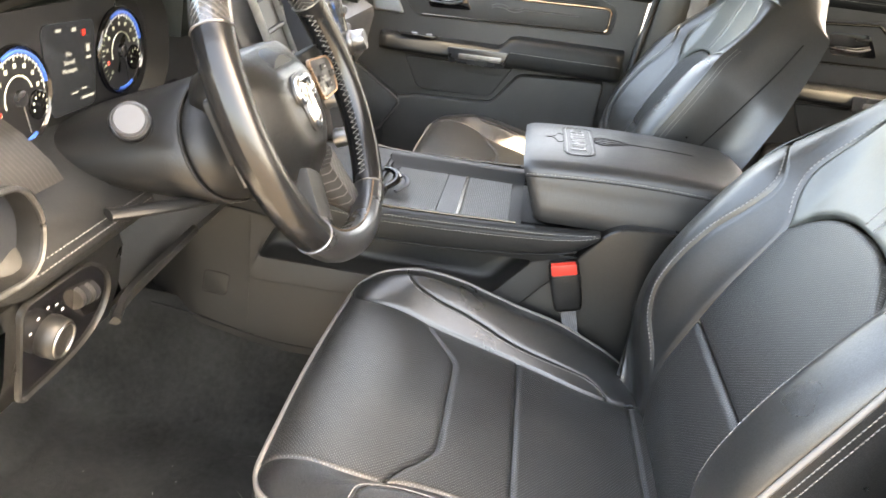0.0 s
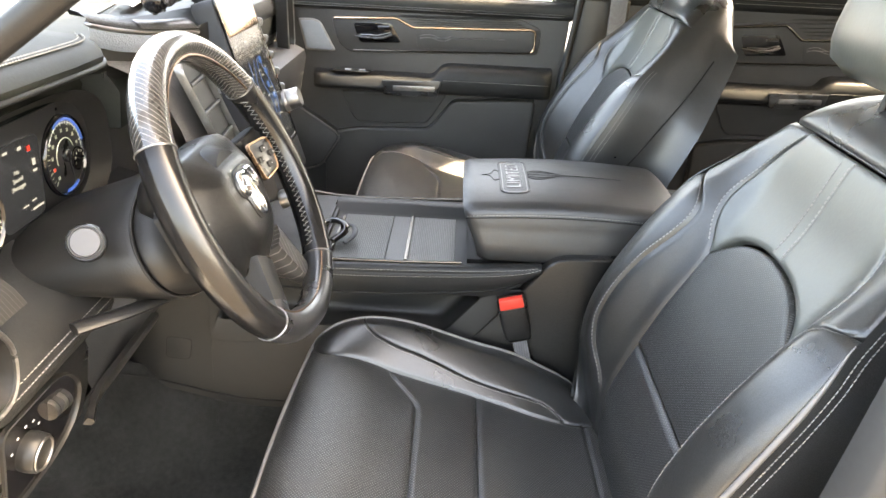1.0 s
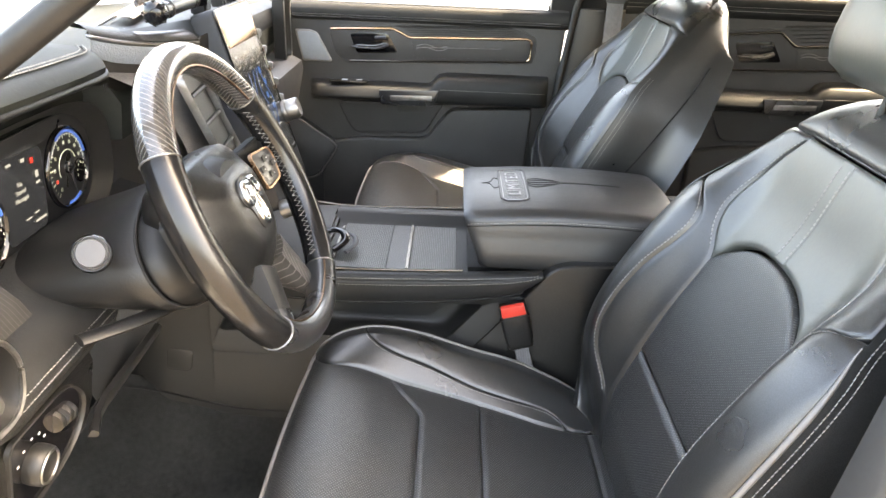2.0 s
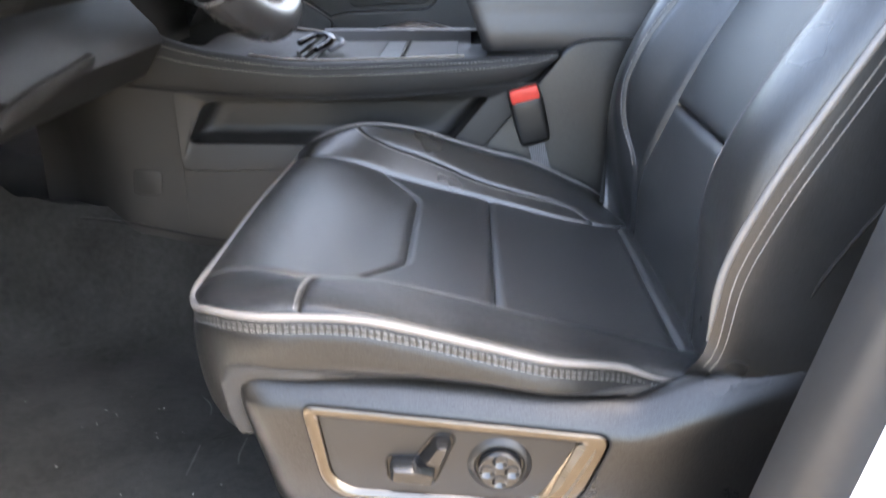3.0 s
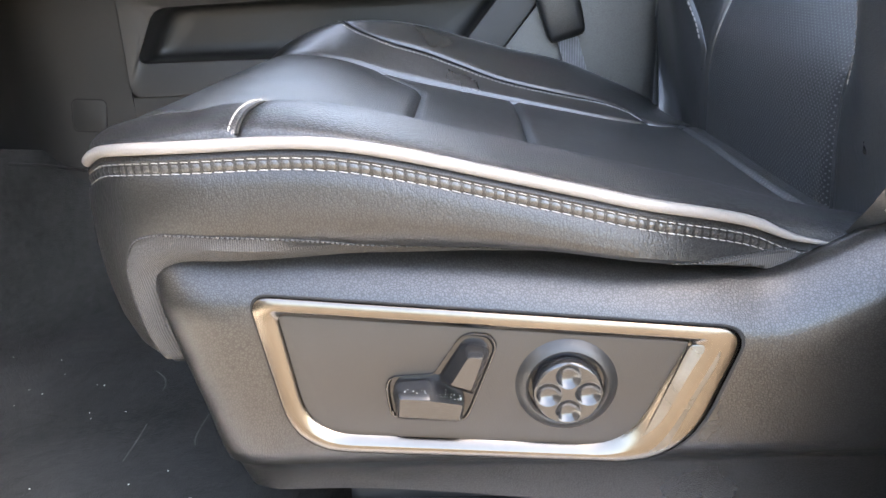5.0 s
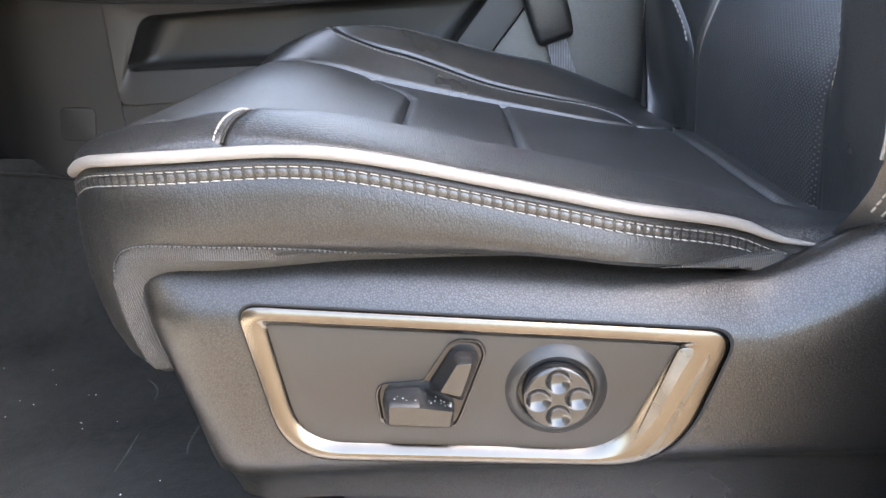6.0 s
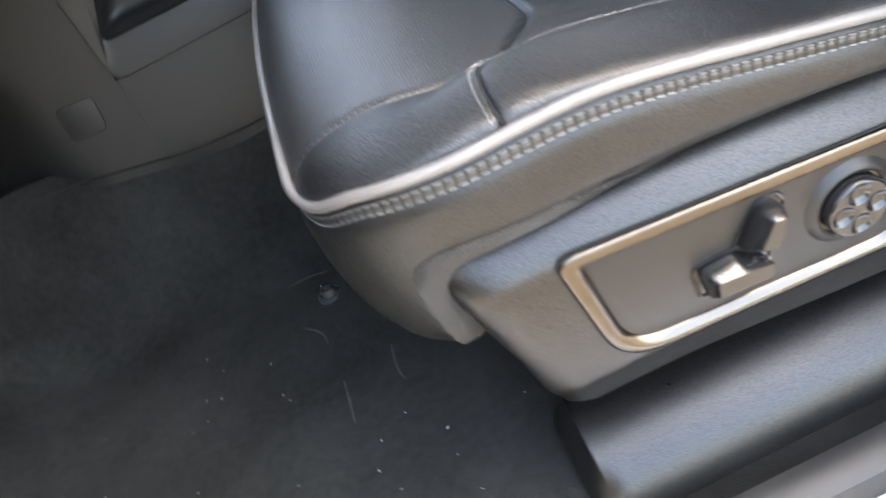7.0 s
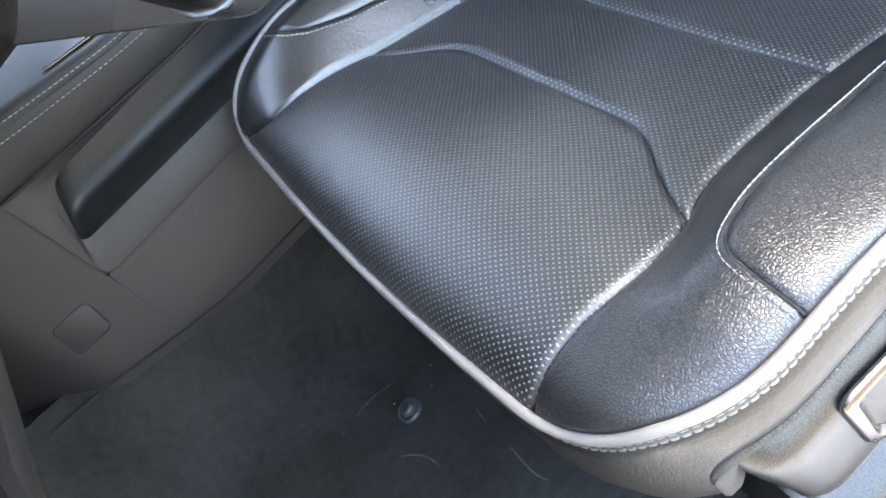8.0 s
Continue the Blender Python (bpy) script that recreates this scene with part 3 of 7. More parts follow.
def cush(x, u):
    """Top of the seat cushion."""
    a, h, i = abs(u), cush_half(x, u), insert_half(x, u)
    mid, crest, pipe = interp(CUSH_MID, x), interp(CUSH_CREST, x), pipe_z(x, u)
    crest -= 0.010 * smooth01((x - 0.07) / 0.06) if u * WORN[0] > 0 else 0.0
    if WORN[0] > 0 and u < 0:
        crest, pipe = mid + 0.008, mid - 0.004
    i = min(i, h - 0.004)
    if WORN[0] < 0 < u:
        crest = interp(CREST_FAR, x)
        c = min(h - 0.002, max(0.250, i + (h - i) * 0.52))
        low = mid - 0.004 * smooth01((x - 0.08) / 0.06)
        if a <= i:
            z = low + (mid - low) * (1 - (a / i) ** 2)
        elif a <= c:
            z = low + (crest - low) * (1 - (1 - (a - i) / (c - i)) ** 1.2)
        else:
            z = crest - 0.005 * ((a - c) / max(1e-4, h - c)) ** 2
        return Vector((bow(x, u) - SEAT_X, u, z))
    c = i + (h - i) * 0.52
    if a <= i:
        z = mid + 0.004 * (a / i) ** 2
    elif a <= c:
        z = mid + 0.004 + (crest - mid - 0.004) * smooth01((a - i) / (c - i)) ** 0.8
    else:
        t = min(1.0, (a - c) / max(1e-4, h - c))
        z = crest + (pipe - crest) * (t * t if u * WORN[0] < 0 else 1 - math.sqrt(max(0, 1 - t * t)))
    return Vector((bow(x, u) - SEAT_X, u, z))


def back_w(v, u):
    a, half = abs(u), interp(BACK_HALF, v)
    w = 0.008 * math.exp(-((v - 0.05) / 0.12) ** 2) - 0.006 * math.exp(-((v - 0.28) / 0.06) ** 2)
    w += interp(BACK_BOLSTER, v) * smooth01((a - 0.125) / 0.085) - 0.050 * smooth01((-0.08 - v) / 0.15)
    if v > 0.38:
        w -= 0.05 * ((v - 0.38) / 0.085) ** 2
    t = (a - (half - 0.055)) / 0.055
    if t > 0:
        w += (interp(BACK_EDGE, v) - w) * (1 - math.sqrt(max(0, 1 - min(1, t) ** 2)))
    return w


def back(v, u):
    """Front of the backrest."""
    return B0 + v * BUP + back_w(v, u) * BFW + Vector((0, u, 0))


def arch(u):
    a = abs(u)
    return 0.230 - 0.062 * min(1.0, a / 0.14) ** 2.4


def seat(yc, label, outboard, lift=0.0):
    WORN[0] = outboard
    s = thing("front_seat", label, "car seat", (SEAT_X, yc, lift), "front seats")
    # cushion panels
    pleat = lambda u: 0.242 - 0.050 * smooth01((abs(u) - 0.085) / 0.085)
    spans = ((lambda u: 0.0585, pleat), (pleat, lambda u: 0.336), (lambda u: 0.336, lambda u: 0.512), (lambda u: 0.512, lambda u: 0.548))
    for x0, x1 in spans:
        def region(a, b, x0=x0, x1=x1):
            g = (2 * b - 1) * 0.162
            x = x0(g) + (x1(g) - x0(g)) * a
            lo, hi = -min(insert_half(x, -1), cush_half(x, -1) - 0.004), min(insert_half(x, 1), cush_half(x, 1) - 0.004)
            return x, lo + (hi - lo) * b
        panel("cushion_panel", cush, region, PERF, s, "perforated black leather cushion panel", n=22, m=28, groove=0.0045, width=0.0065, into=DOWN, edges="rbt" if x0 is spans[0][0] else "lrbt")
    for sg in (-1, 1):
        far = sg != outboard and outboard < 0
        front, seam = (SEAM_FRONT_FAR, CUSH_SEAM_FAR) if far else (SEAM_FRONT, CUSH_SEAM)
        xr, xc, xe = front[0][0], seam[0][0], 0.478 if far else 0.50

        def inner(a, b, sg=sg, front=front, seam=seam, xr=xr, xc=xc, xe=xe):
            # the outer edge follows the rim, then the seam across, then the seam along the bolster
            if a < 0.30:
                x1 = 0.0575 + (xr - 0.0575) * a / 0.30
                x0, hi = 0.0575 + (xr - 0.035 - 0.0575) * a / 0.30, cush_half(x1, sg) - 0.001
            elif a < 0.45:
                k = (a - 0.30) / 0.15 * (len(front) - 1)
                i = min(int(k), len(front) - 2)
                p, q = front[i], front[i + 1]
                if i == 0:
                    p = (p[0], cush_half(xr, sg) - 0.001)
                x1, hi = p[0] + (q[0] - p[0]) * (k - i), p[1] + (q[1] - p[1]) * (k - i)
                x0 = xr - 0.035 + (xc + 0.010 - xr + 0.035) * (a - 0.30) / 0.15
            else:
                x1 = xc + (xe - xc) * (a - 0.45) / 0.55
                x0, hi = min(xe, x1 + 0.010 * (1 - (a - 0.45) / 0.55)), interp(seam, x1)
            lo = min(insert_half(x0, sg), cush_half(x0, sg) - 0.003)
            hi = max(hi, lo + 0.002)
            f = b if sg > 0 else 1 - b
            return x0 + (x1 - x0) * f, sg * (lo + (hi - lo) * f)
        panel("cushion_front_bolster", cush, inner, LEATHER_WORN if outboard == sg else LEATHER, s, "glossy black leather bolster strip", n=60, m=14, groove=0.0019, width=0.004, skirt=0.008, into=DOWN)

        def outer(a, b, sg=sg, front=front, seam=seam, xc=xc):
            f = b if sg > 0 else 1 - b
            u0 = front[-1][1] + (cush_half(xc, sg) - front[-1][1]) * f
            x0 = interp([(q, p) for p, q in reversed(front)], u0)
            x = x0 + (0.535 - x0) * a
            lo, hi = interp(seam, xc + (0.535 - xc) * a), cush_half(x, sg) - 0.0005
            return x, sg * (lo + (hi - lo) * f)
        panel("cushion_bolster", cush, outer, LEATHER_WORN if outboard == sg else LEATHER, s, "creased black leather side bolster", n=40, m=14, groove=0.0019, width=0.004, skirt=0.008, into=DOWN)
        line = [(xr, cush_half(xr, sg) - 0.003)] + front[1:] + [p for p in seam[1:] if p[0] < xe + 0.002]
        line = spline([(x, u, 0) for x, u in line], 8)
        for off in (-0.0042,):
            pts = []
            for k, q in enumerate(line):
                d = (line[min(k + 1, len(line) - 1)] - line[max(k - 1, 0)]).normalized()
                q = q + Vector((-d.y, d.x, 0)) * off
                pts.append(cush(q.x, sg * q.y) + Vector((0, 0, 0.0003)))
            stitches("stitching", pts, DARK_THREAD, s, pitch=0.0046, length=0.0035, width=0.0008)
        tube("bolster_seam", [cush(q.x, sg * q.y) - Vector((0, 0, 0.0010)) for q in line], 0.0010, SEAM, s, "", 6)
    # outline, piping and side cloth
    def flank(sg):
        xc, uc, rx, ru = corner(sg)
        end = 0.488 if sg == outboard else 0.52
        pts = [(end - (end - xc) * k / 32, sg * cush_half(end - (end - xc) * k / 32, sg)) for k in range(33)]
        pts += [(xc - rx * math.sin(math.pi / 2 * k / 18), sg * (uc + ru * math.cos(math.pi / 2 * k / 18))) for k in range(1, 19)]
        return pts
    lo_side, hi_side = flank(-1), flank(1)
    u0, u1 = lo_side[-1][1], hi_side[-1][1]
    out = lo_side + [(0.0555, u0 + (u1 - u0) * k / 14) for k in range(1, 14)] + hi_side[::-1]

    def rim(x, u):
        z = pipe_z(x, u)
        if x < 0.0565:
            z = 0.316 + (z - 0.316) * smooth01((abs(u) - 0.06) / 0.13)
        return Vector((bow(x, u) - SEAT_X, u, z))
    tube("cushion_piping", [rim(*p) for p in out], [0.0033 * min(1.0, 0.25 + 0.18 * min(k, len(out) - 1 - k)) for k in range(len(out))], PIPING, s, "pale grey cushion piping", 10)
    near = [(0.001, -0.003), (0.0035, -0.0008), (0.0062, 0.0012), (0.0078, 0.0002), (0.0092, 0.0006), (0.0108, 0.0008), (0.0124, 0.0006), (0.0138, 0.0002), (0.0160, 0.0018), (0.022, 0.0028)]
    far = [(0.10, 0.0036), (0.20, 0.0038), (0.30, 0.0038), (0.42, 0.003), (0.56, 0.0015), (0.74, -0.002), (0.90, -0.008), (0.97, -0.014), (1.0, -0.030)]
    rows, nrms = [], []
    for k, (x, u) in enumerate(out):
        a, b = out[max(0, k - 1)], out[min(len(out) - 1, k + 1)]
        d = Vector((b[0] - a[0], b[1] - a[1])).normalized()
        nrm = Vector((-d.y, d.x, 0))
        if nrm.x * (x - 0.3) + nrm.y * u < 0:
            nrm = -nrm
        nrms.append(nrm)
        p = rim(x, u)
        zb = 0.201 + 0.045 * smooth01((x - 0.15) / 0.2)
        sink = 0.036 * smooth01((x - 0.098) / 0.036)
        row = [p + nrm * o + Vector((0, 0, -dn)) for dn, o in near]
        z0 = p.z - 0.022
        row += [p + nrm * (o - sink * smooth01((f - 0.24) / 0.30)) + Vector((0, 0, z0 + (zb - z0) * f - p.z)) for f, o in far]
        rows.append(row)
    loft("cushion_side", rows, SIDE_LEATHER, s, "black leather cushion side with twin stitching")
    # puckered seam between the two rows of stitches
    band, run = [], 0.0
    for k in range(len(rows) - 1):
        step = (rows[k + 1][5] - rows[k][5]).length
        m = max(2, int(step / 0.0013))
        for j in range(m):
            t = j / m
            h = 0.0011 * abs(math.sin(math.pi * (run + step * t) / 0.0058)) ** 0.6
            nn = nrms[k].lerp(nrms[k + 1], t)
            band.append([rows[k][i].lerp(rows[k + 1][i], t) + nn * (h * w - 0.0006) for i, w in ((3, 0.0), (4, 0.8), (5, 1.0), (6, 0.8), (7, 0.0))])
        run += step
    loft("puckered_seam", band, LEATHER, s, "puckered seam of the cushion side")
    for f in (3, 7):
        stitches("stitching", [r[f] for r in rows], THREAD, s, pitch=0.0058, length=0.0044, width=0.0009, lift=0.0005, normal=nrms)

    # ribbed cloth along the lower edge of the outer side
    CLOTH = [(0.0960, 0.262), (0.0975, 0.274), (0.1015, 0.2835), (0.110, 0.2905), (0.127, 0.294), (0.166, 0.292), (0.207, 0.288), (0.267, 0.2785), (0.331, 0.271), (0.361, 0.2675), (0.438, 0.263), (0.472, 0.262)]
    pick = [k for k in range(len(out)) if out[k][1] * outboard > 0 and 0.086 < out[k][0] < 0.476]
    if outboard > 0:
        pick = pick[::-1]
    pick = pick[::-1]

    def side_at(x, z):
        k = max([i for i in range(len(pick) - 1) if out[pick[i]][0] <= x] or [0])
        a, b = pick[k], pick[k + 1]
        t = min(1, max(0, (x - out[a][0]) / max(1e-6, out[b][0] - out[a][0])))
        col = [p.lerp(q, t) for p, q in zip(rows[a], rows[b])]
        i = max([j for j in range(len(col) - 1) if col[j].z >= z] or [0])
        f = min(1, max(0, (col[i].z - z) / max(1e-6, col[i].z - col[i + 1].z)))
        return col[i].lerp(col[i + 1], f), nrms[a].lerp(nrms[b], t)
    patch, hem = [], []
    xs = [0.0960 + 0.030 * (k / 12) ** 1.5 for k in range(12)] + [0.126 + 0.346 * k / 40 for k in range(41)]
    for n_, x in enumerate(xs):
        zt = interp(CLOTH, x)
        zl = 0.2025 + 0.045 * smooth01((x - 0.15) / 0.2)
        col = []
        for j in range(13):
            f = j / 12
            p, nn = side_at(x, zt + (zl - zt) * f)
            up = 0.0 if n_ == 0 else min(1, j / 0.8) * min(1, n_ / 1.2) * min(1, (12.4 - j) / 1.0)
            col.append(p + nn * (0.0030 * up - 0.0003))
        patch.append(col)
        hem.append(col[0])
    loft("cloth_patch", patch, FABRIC, s, "ribbed grey cloth at the lower cushion side")
    edge_pts = [p for p in reversed(patch[0])] + hem[1:]
    tube("cloth_hem", edge_pts, 0.0009, SEAM, s, "", 6)
    stitches("stitching", [p + Vector((0, 0.0016 * outboard, 0)) for p in edge_pts], FABRIC, s, pitch=0.0026, length=0.0016, width=0.0012, normal=(0, outboard, 0))
    tube("cloth_welt", [p[-1] + Vector((0, -0.003 * outboard, 0.001)) for p in patch], 0.0042, FABRIC, s, "rolled lower edge of the cloth", 8)
    box("cushion_base", (0.16 - SEAT_X, -0.215, 0.14), (0.52 - SEAT_X, 0.215, 0.235), SOFT_PLASTIC, s, "dark seat frame under the cushion", 0.02)
    for u in (-0.16, 0.16):
        box("seat_rail", (0.19 - SEAT_X, u - 0.025, 0.004 - lift), (0.56 - SEAT_X, u + 0.025, 0.15), RUBBER, s, "", 0.006)
    # backrest panels
    def lumbar(a, b):
        v = -0.215 + 0.212 * a
        return v, (2 * b - 1) * interp(BACK_INNER, v)
    panel("lumbar_panel", back, lumbar, PERF, s, "perforated black leather lumbar panel", n=18, m=22, groove=0.005, width=0.009, into=-BFW)

    def insert(a, b):
        u = (2 * b - 1)
        v = 0.0015 + (arch(u * 0.134) - 0.003) * a
        return v, u * min(0.134, interp(BACK_INNER, min(v, 0.15)))
    panel("backrest_insert", back, insert, PERF, s, "perforated black leather backrest insert", n=22, m=22, groove=0.0022, width=0.006, into=-BFW)

    def upper(a, b):
        u = 2 * b - 1
        lo = arch(u * 0.1395) + 0.002
        v = lo + (0.374 - lo) * a
        return v, u * (interp(BACK_INNER, v) - 0.001)
    panel("shoulder_panel", back, upper, SKY_SHEEN_LEATHER, s, "smooth dark leather shoulder panel, paled for sky sheen", n=20, m=28, groove=0.002, width=0.006, into=-BFW)
    box_pts = [back(0.236 + 0.136 * k / 12, 0) for k in range(13)]
    rows = [[p + Vector((0, o, 0)) + BFW * h for o, h in ((-0.014, -0.001), (-0.0125, 0.0012), (0, 0.0016), (0.0125, 0.0012), (0.014, -0.001))] for p in box_pts]
    loft("centre_strip", rows, SKY_SHEEN_LEATHER, s, "stitched leather centre strip")
    for o in (-0.0105, 0.0105):
        stitches("stitching", [p + Vector((0, o, 0)) + BFW * 0.0016 for p in box_pts], DARK_THREAD, s, normal=BFW)
    for sg in (-1, 1):
        def strip(a, b, sg=sg):
            v = -0.215 + (0.376 + 0.215) * a
            lo = interp(BACK_INNER, v)
            hi = interp(BACK_SEAM, v) if v < 0.249 else interp(BACK_HALF, v) - 0.001
            f = b if sg > 0 else 1 - b
            return v, sg * (lo + (max(hi, lo + 0.003) - lo) * f)
        panel("backrest_frame_strip", back, strip, LEATHER, s, "black leather strip framing the backrest", n=56, m=12, groove=0.0025, width=0.006, into=-BFW)

        def wing(a, b, sg=sg):
            v = -0.215 + (0.25 + 0.215) * a
            lo, hi = interp(BACK_SEAM, v), interp(BACK_HALF, v) - 0.001
            f = b if sg > 0 else 1 - b
            return v, sg * (lo + (max(hi, lo + 0.003) - lo) * f)
        panel("backrest_bolster", back, wing, LEATHER, s, "rounded black leather backrest bolster", n=44, m=16, groove=0.0025, width=0.006, edges="lrb" if sg > 0 else "lrt", into=-BFW)
        line = [back(-0.098 + 0.340 * k / 60, sg * (interp(BACK_SEAM, -0.098 + 0.340 * k / 60) + 0.005)) for k in range(61)]
        stitches("stitching", line, DARK_THREAD, s, normal=BFW)
        line = [back(0.185 + 0.188 * k / 30, sg * (interp(BACK_INNER, 0.185 + 0.188 * k / 30) + 0.004)) for k in range(31)]
        stitches("stitching", line, DARK_THREAD, s, normal=BFW)
        v1 = 0.246 if sg == outboard else 0.29
        v0, wide = (-0.125, 0.0034) if sg == outboard else (-0.09, 0.0020)
        tube("backrest_piping", [back(v, sg * (interp(BACK_HALF, v) + 0.001)) + BFW * 0.001 for v in [v0 + (v1 - v0) * k / 40 for k in range(41)]], [wide * min(1, 0.2 + 0.1 * (40 - k), 0.3 + 0.2 * k) for k in range(41)], PIPING if sg == outboard else LEATHER, s, "pale grey backrest piping" if sg == outboard else "leather welt of the backrest", up=(0, 1, 0))
    stitches("stitching", [back(0.379, -0.108 + 0.216 * k / 24) for k in range(25)], DARK_THREAD, s, normal=BFW)

    def top(a, b):
        v = 0.377 + (0.464 - 0.377) * a
        return v, (2 * b - 1) * (interp(BACK_HALF, v) - 0.001)
    panel("backrest_top", back, top, LEATHER, s, "black leather backrest top", n=14, m=28, groove=0.004, into=-BFW)
    # side cloth and shell of the backrest
    edge = [(-0.178 + 0.642 * k / 50, -interp(BACK_HALF, -0.178 + 0.642 * k / 50)) for k in range(51)]
    edge += [(0.4645, -0.09 + 0.03 * k) for k in range(7)]
    edge += [(v, -u) for v, u in reversed(edge[:51])]
    rows = []
    for v, u in edge:
        p = back(v, u)
        w0 = back_w(v, u)
        topf = smooth01((v - 0.36) / 0.1)
        row = []
        for f, o in ((0.0, -0.002), (0.08, 0.004), (0.3, 0.007), (0.6, 0.002), (0.85, -0.012), (1.0, -0.035)):
            w = w0 + (-0.125 - w0) * f
            vv = v + topf * o * 1.5 - 0.02 * topf * f
            row.append(B0 + vv * BUP + w * BFW + Vector((0, u + math.copysign(min(abs(u) * 0.3, 1) and o, u), 0)))
        rows.append(row)
    loft("backrest_side", rows, LEATHER, s, "black leather backrest side")
    for i, f in ((0, 0.72), (1, 0.10)):
        for seq in (rows[2:36], rows[-36:-2]):
            stitches("stitching", [r[i].lerp(r[i + 1], f) for r in seq], THREAD if seq[0][0].y * outboard > 0 else DARK_THREAD, s, pitch=0.0056, length=0.0042, width=0.0011, normal=Vector((0, seq[0][0].y, 0)))
    bm = bmesh.new()
    bm.faces.new([bm.verts.new(r[-1]) for r in rows])
    part("back_shell", bm, SOFT_PLASTIC, s, "dark plastic back shell")
    for sg in (-1, 1):
        pts = [back(v, sg * (interp(BACK_HALF, v) + 0.0075)) - BFW * w for v, w in ((-0.17, 0.06), (-0.02, 0.072), (0.14, 0.09), (0.26, 0.10), (0.34, 0.085))]
        tube("side_seam", spline(pts, 8), 0.0016, SEAM, s)
    # headrest
    rows = []
    for k in range(11):
        t = k / 10
        hz = -0.10 + 0.20 * t
        g = math.sqrt(max(0.02, 1 - abs(2 * t - 1) ** 3.2))
        rows.append([Vector((0.785 - SEAT_X + hz * 0.32 - 0.06 * g * math.copysign(abs(math.cos(q)) ** 0.7, math.cos(q)) * (1 - 0.0 * t), (0.135 * (0.82 + 0.18 * g)) * math.copysign(abs(math.sin(q)) ** 0.55, math.sin(q)), 0.94 + hz)) for q in [2 * math.pi * j / 28 for j in range(28)]])
    hr = loft("headrest", rows, SKY_SHEEN_LEATHER, s, "padded leather headrest", ring=True, caps=True)
    for u in (-0.05, 0.05):
        tube("headrest_post", [(0.775 - SEAT_X, u, 0.80), (0.79 - SEAT_X, u, 0.88)], 0.006, SOFT_PLASTIC, s, "black headrest post")
    return s


driver_seat = seat(1.07, "black leather power front seat with pale piping by the open doorway", -1)
seat(2.03, "black leather front seat with pale piping beside the passenger door", 1, 0.05)


# side shield of the driver's seat, with its power switches
def valance(s):
    yo = -1.07
    top = [(0.104, 0.274), (0.112, 0.282), (0.16, 0.282), (0.26, 0.275), (0.36, 0.265), (0.42, 0.256), (0.45, 0.2535), (0.47, 0.260), (0.485, 0.2665), (0.505, 0.276), (0.54, 0.2875), (0.58, 0.301), (0.63, 0.315), (0.70, 0.325)]
    rows = []
    xs = [0.106, 0.1075, 0.111, 0.117, 0.126, 0.138] + [0.15 + 0.55 * k / 44 for k in range(45)]
    for x in xs:
        zt = interp(top, x)
        fr = math.sqrt(min(1, max(0, (x - 0.106) / 0.018)))
        inn = 0.012 * (1 - fr)
        bot = 0.122 - 0.02 * smooth01((x - 0.16) / 0.3)
        row = []
        for y, z, sl in ((0.842, zt - 0.012, 0), (0.832, zt - 0.002, 0), (0.824, zt, 0), (0.8155, zt - 0.0035, 0), (0.8075, zt - 0.0115, 0), (0.8010, zt - 0.0195, 0.1), (0.7976, zt - 0.0250, 0.15), (0.7959, zt - 0.0300, 0.2), (0.7955, zt - 0.046, 0.3),
                         (0.7955, 0.19, 0.6), (0.797, 0.160, 0.75), (0.7985, 0.150, 0.82), (0.803, 0.147, 0.85), (0.808, 0.138, 0.9), (0.812, bot, 1.0), (0.84, bot - 0.003, 1.0)):
            z = max(z, bot)
            row.append(Vector((x + 0.036 * sl * (1 - smooth01((x - 0.106) / 0.25)) - SEAT_X, y + inn + yo, z)))
        rows.append(row)
    sh = loft("side_shield", rows, PLASTIC, s, "grained dark plastic seat side shield")
    F = lambda a, b, c: Vector((a - SEAT_X, 0.7955 + yo - c, b))
    outer = rounded([(0.1655, 0.2605), (0.4325, 0.2315), (0.4020, 0.1475), (0.1815, 0.1630)], [0.013, 0.016, 0.040, 0.030], 8)
    inner = rounded([(0.1805, 0.2478), (0.4015, 0.2243), (0.3690, 0.1595), (0.1910, 0.1735)], [0.004, 0.003, 0.024, 0.024], 8)
    mid_ = [((a[0] * 0.42 + b[0] * 0.58), (a[1] * 0.42 + b[1] * 0.58)) for a, b in zip(outer, inner)]
    big_ = [(a[0] + (a[0] - b[0]) * 0.09, a[1] + (a[1] - b[1]) * 0.09) for a, b in zip(outer, inner)]
    ring_plate("bezel_gap", big_, outer, F, ((0, -0.0005), (0.05, 0.0006), (0.9, 0.0006), (1.0, -0.0005)), SEAM, sh, "")
    ring_plate("switch_bezel", outer, inner, F, ((0.0, 0.0), (0.0, 0.0020), (0.04, 0.0028), (0.12, 0.0032), (0.54, 0.0044), (0.60, 0.0042), (0.94, 0.0012), (1.0, 0.0001)), CHROME, sh, "satin chrome bezel round the seat switches")
    prism("switch_plate", inner, lambda a, b, c: F(a, b, c - 0.001), 0.0012, SMOOTH_PLASTIC, sh, "smooth dark switch plate", 0.0005)
    prism("bezel_blade", rounded([(0.4012, 0.2243), (0.4175, 0.2228), (0.4165, 0.2140), (0.3915, 0.1595), (0.382, 0.1560), (0.3673, 0.1592), (0.3791, 0.1690)], 0.004), lambda a, b, c: F(a, b, c + 0.0004 + 0.10 * max(0, a - 0.372 - (b - 0.16) * 0.49)), 0.0022, WORN_METAL, sh, "worn brushed metal blade of the bezel", 0.0008)
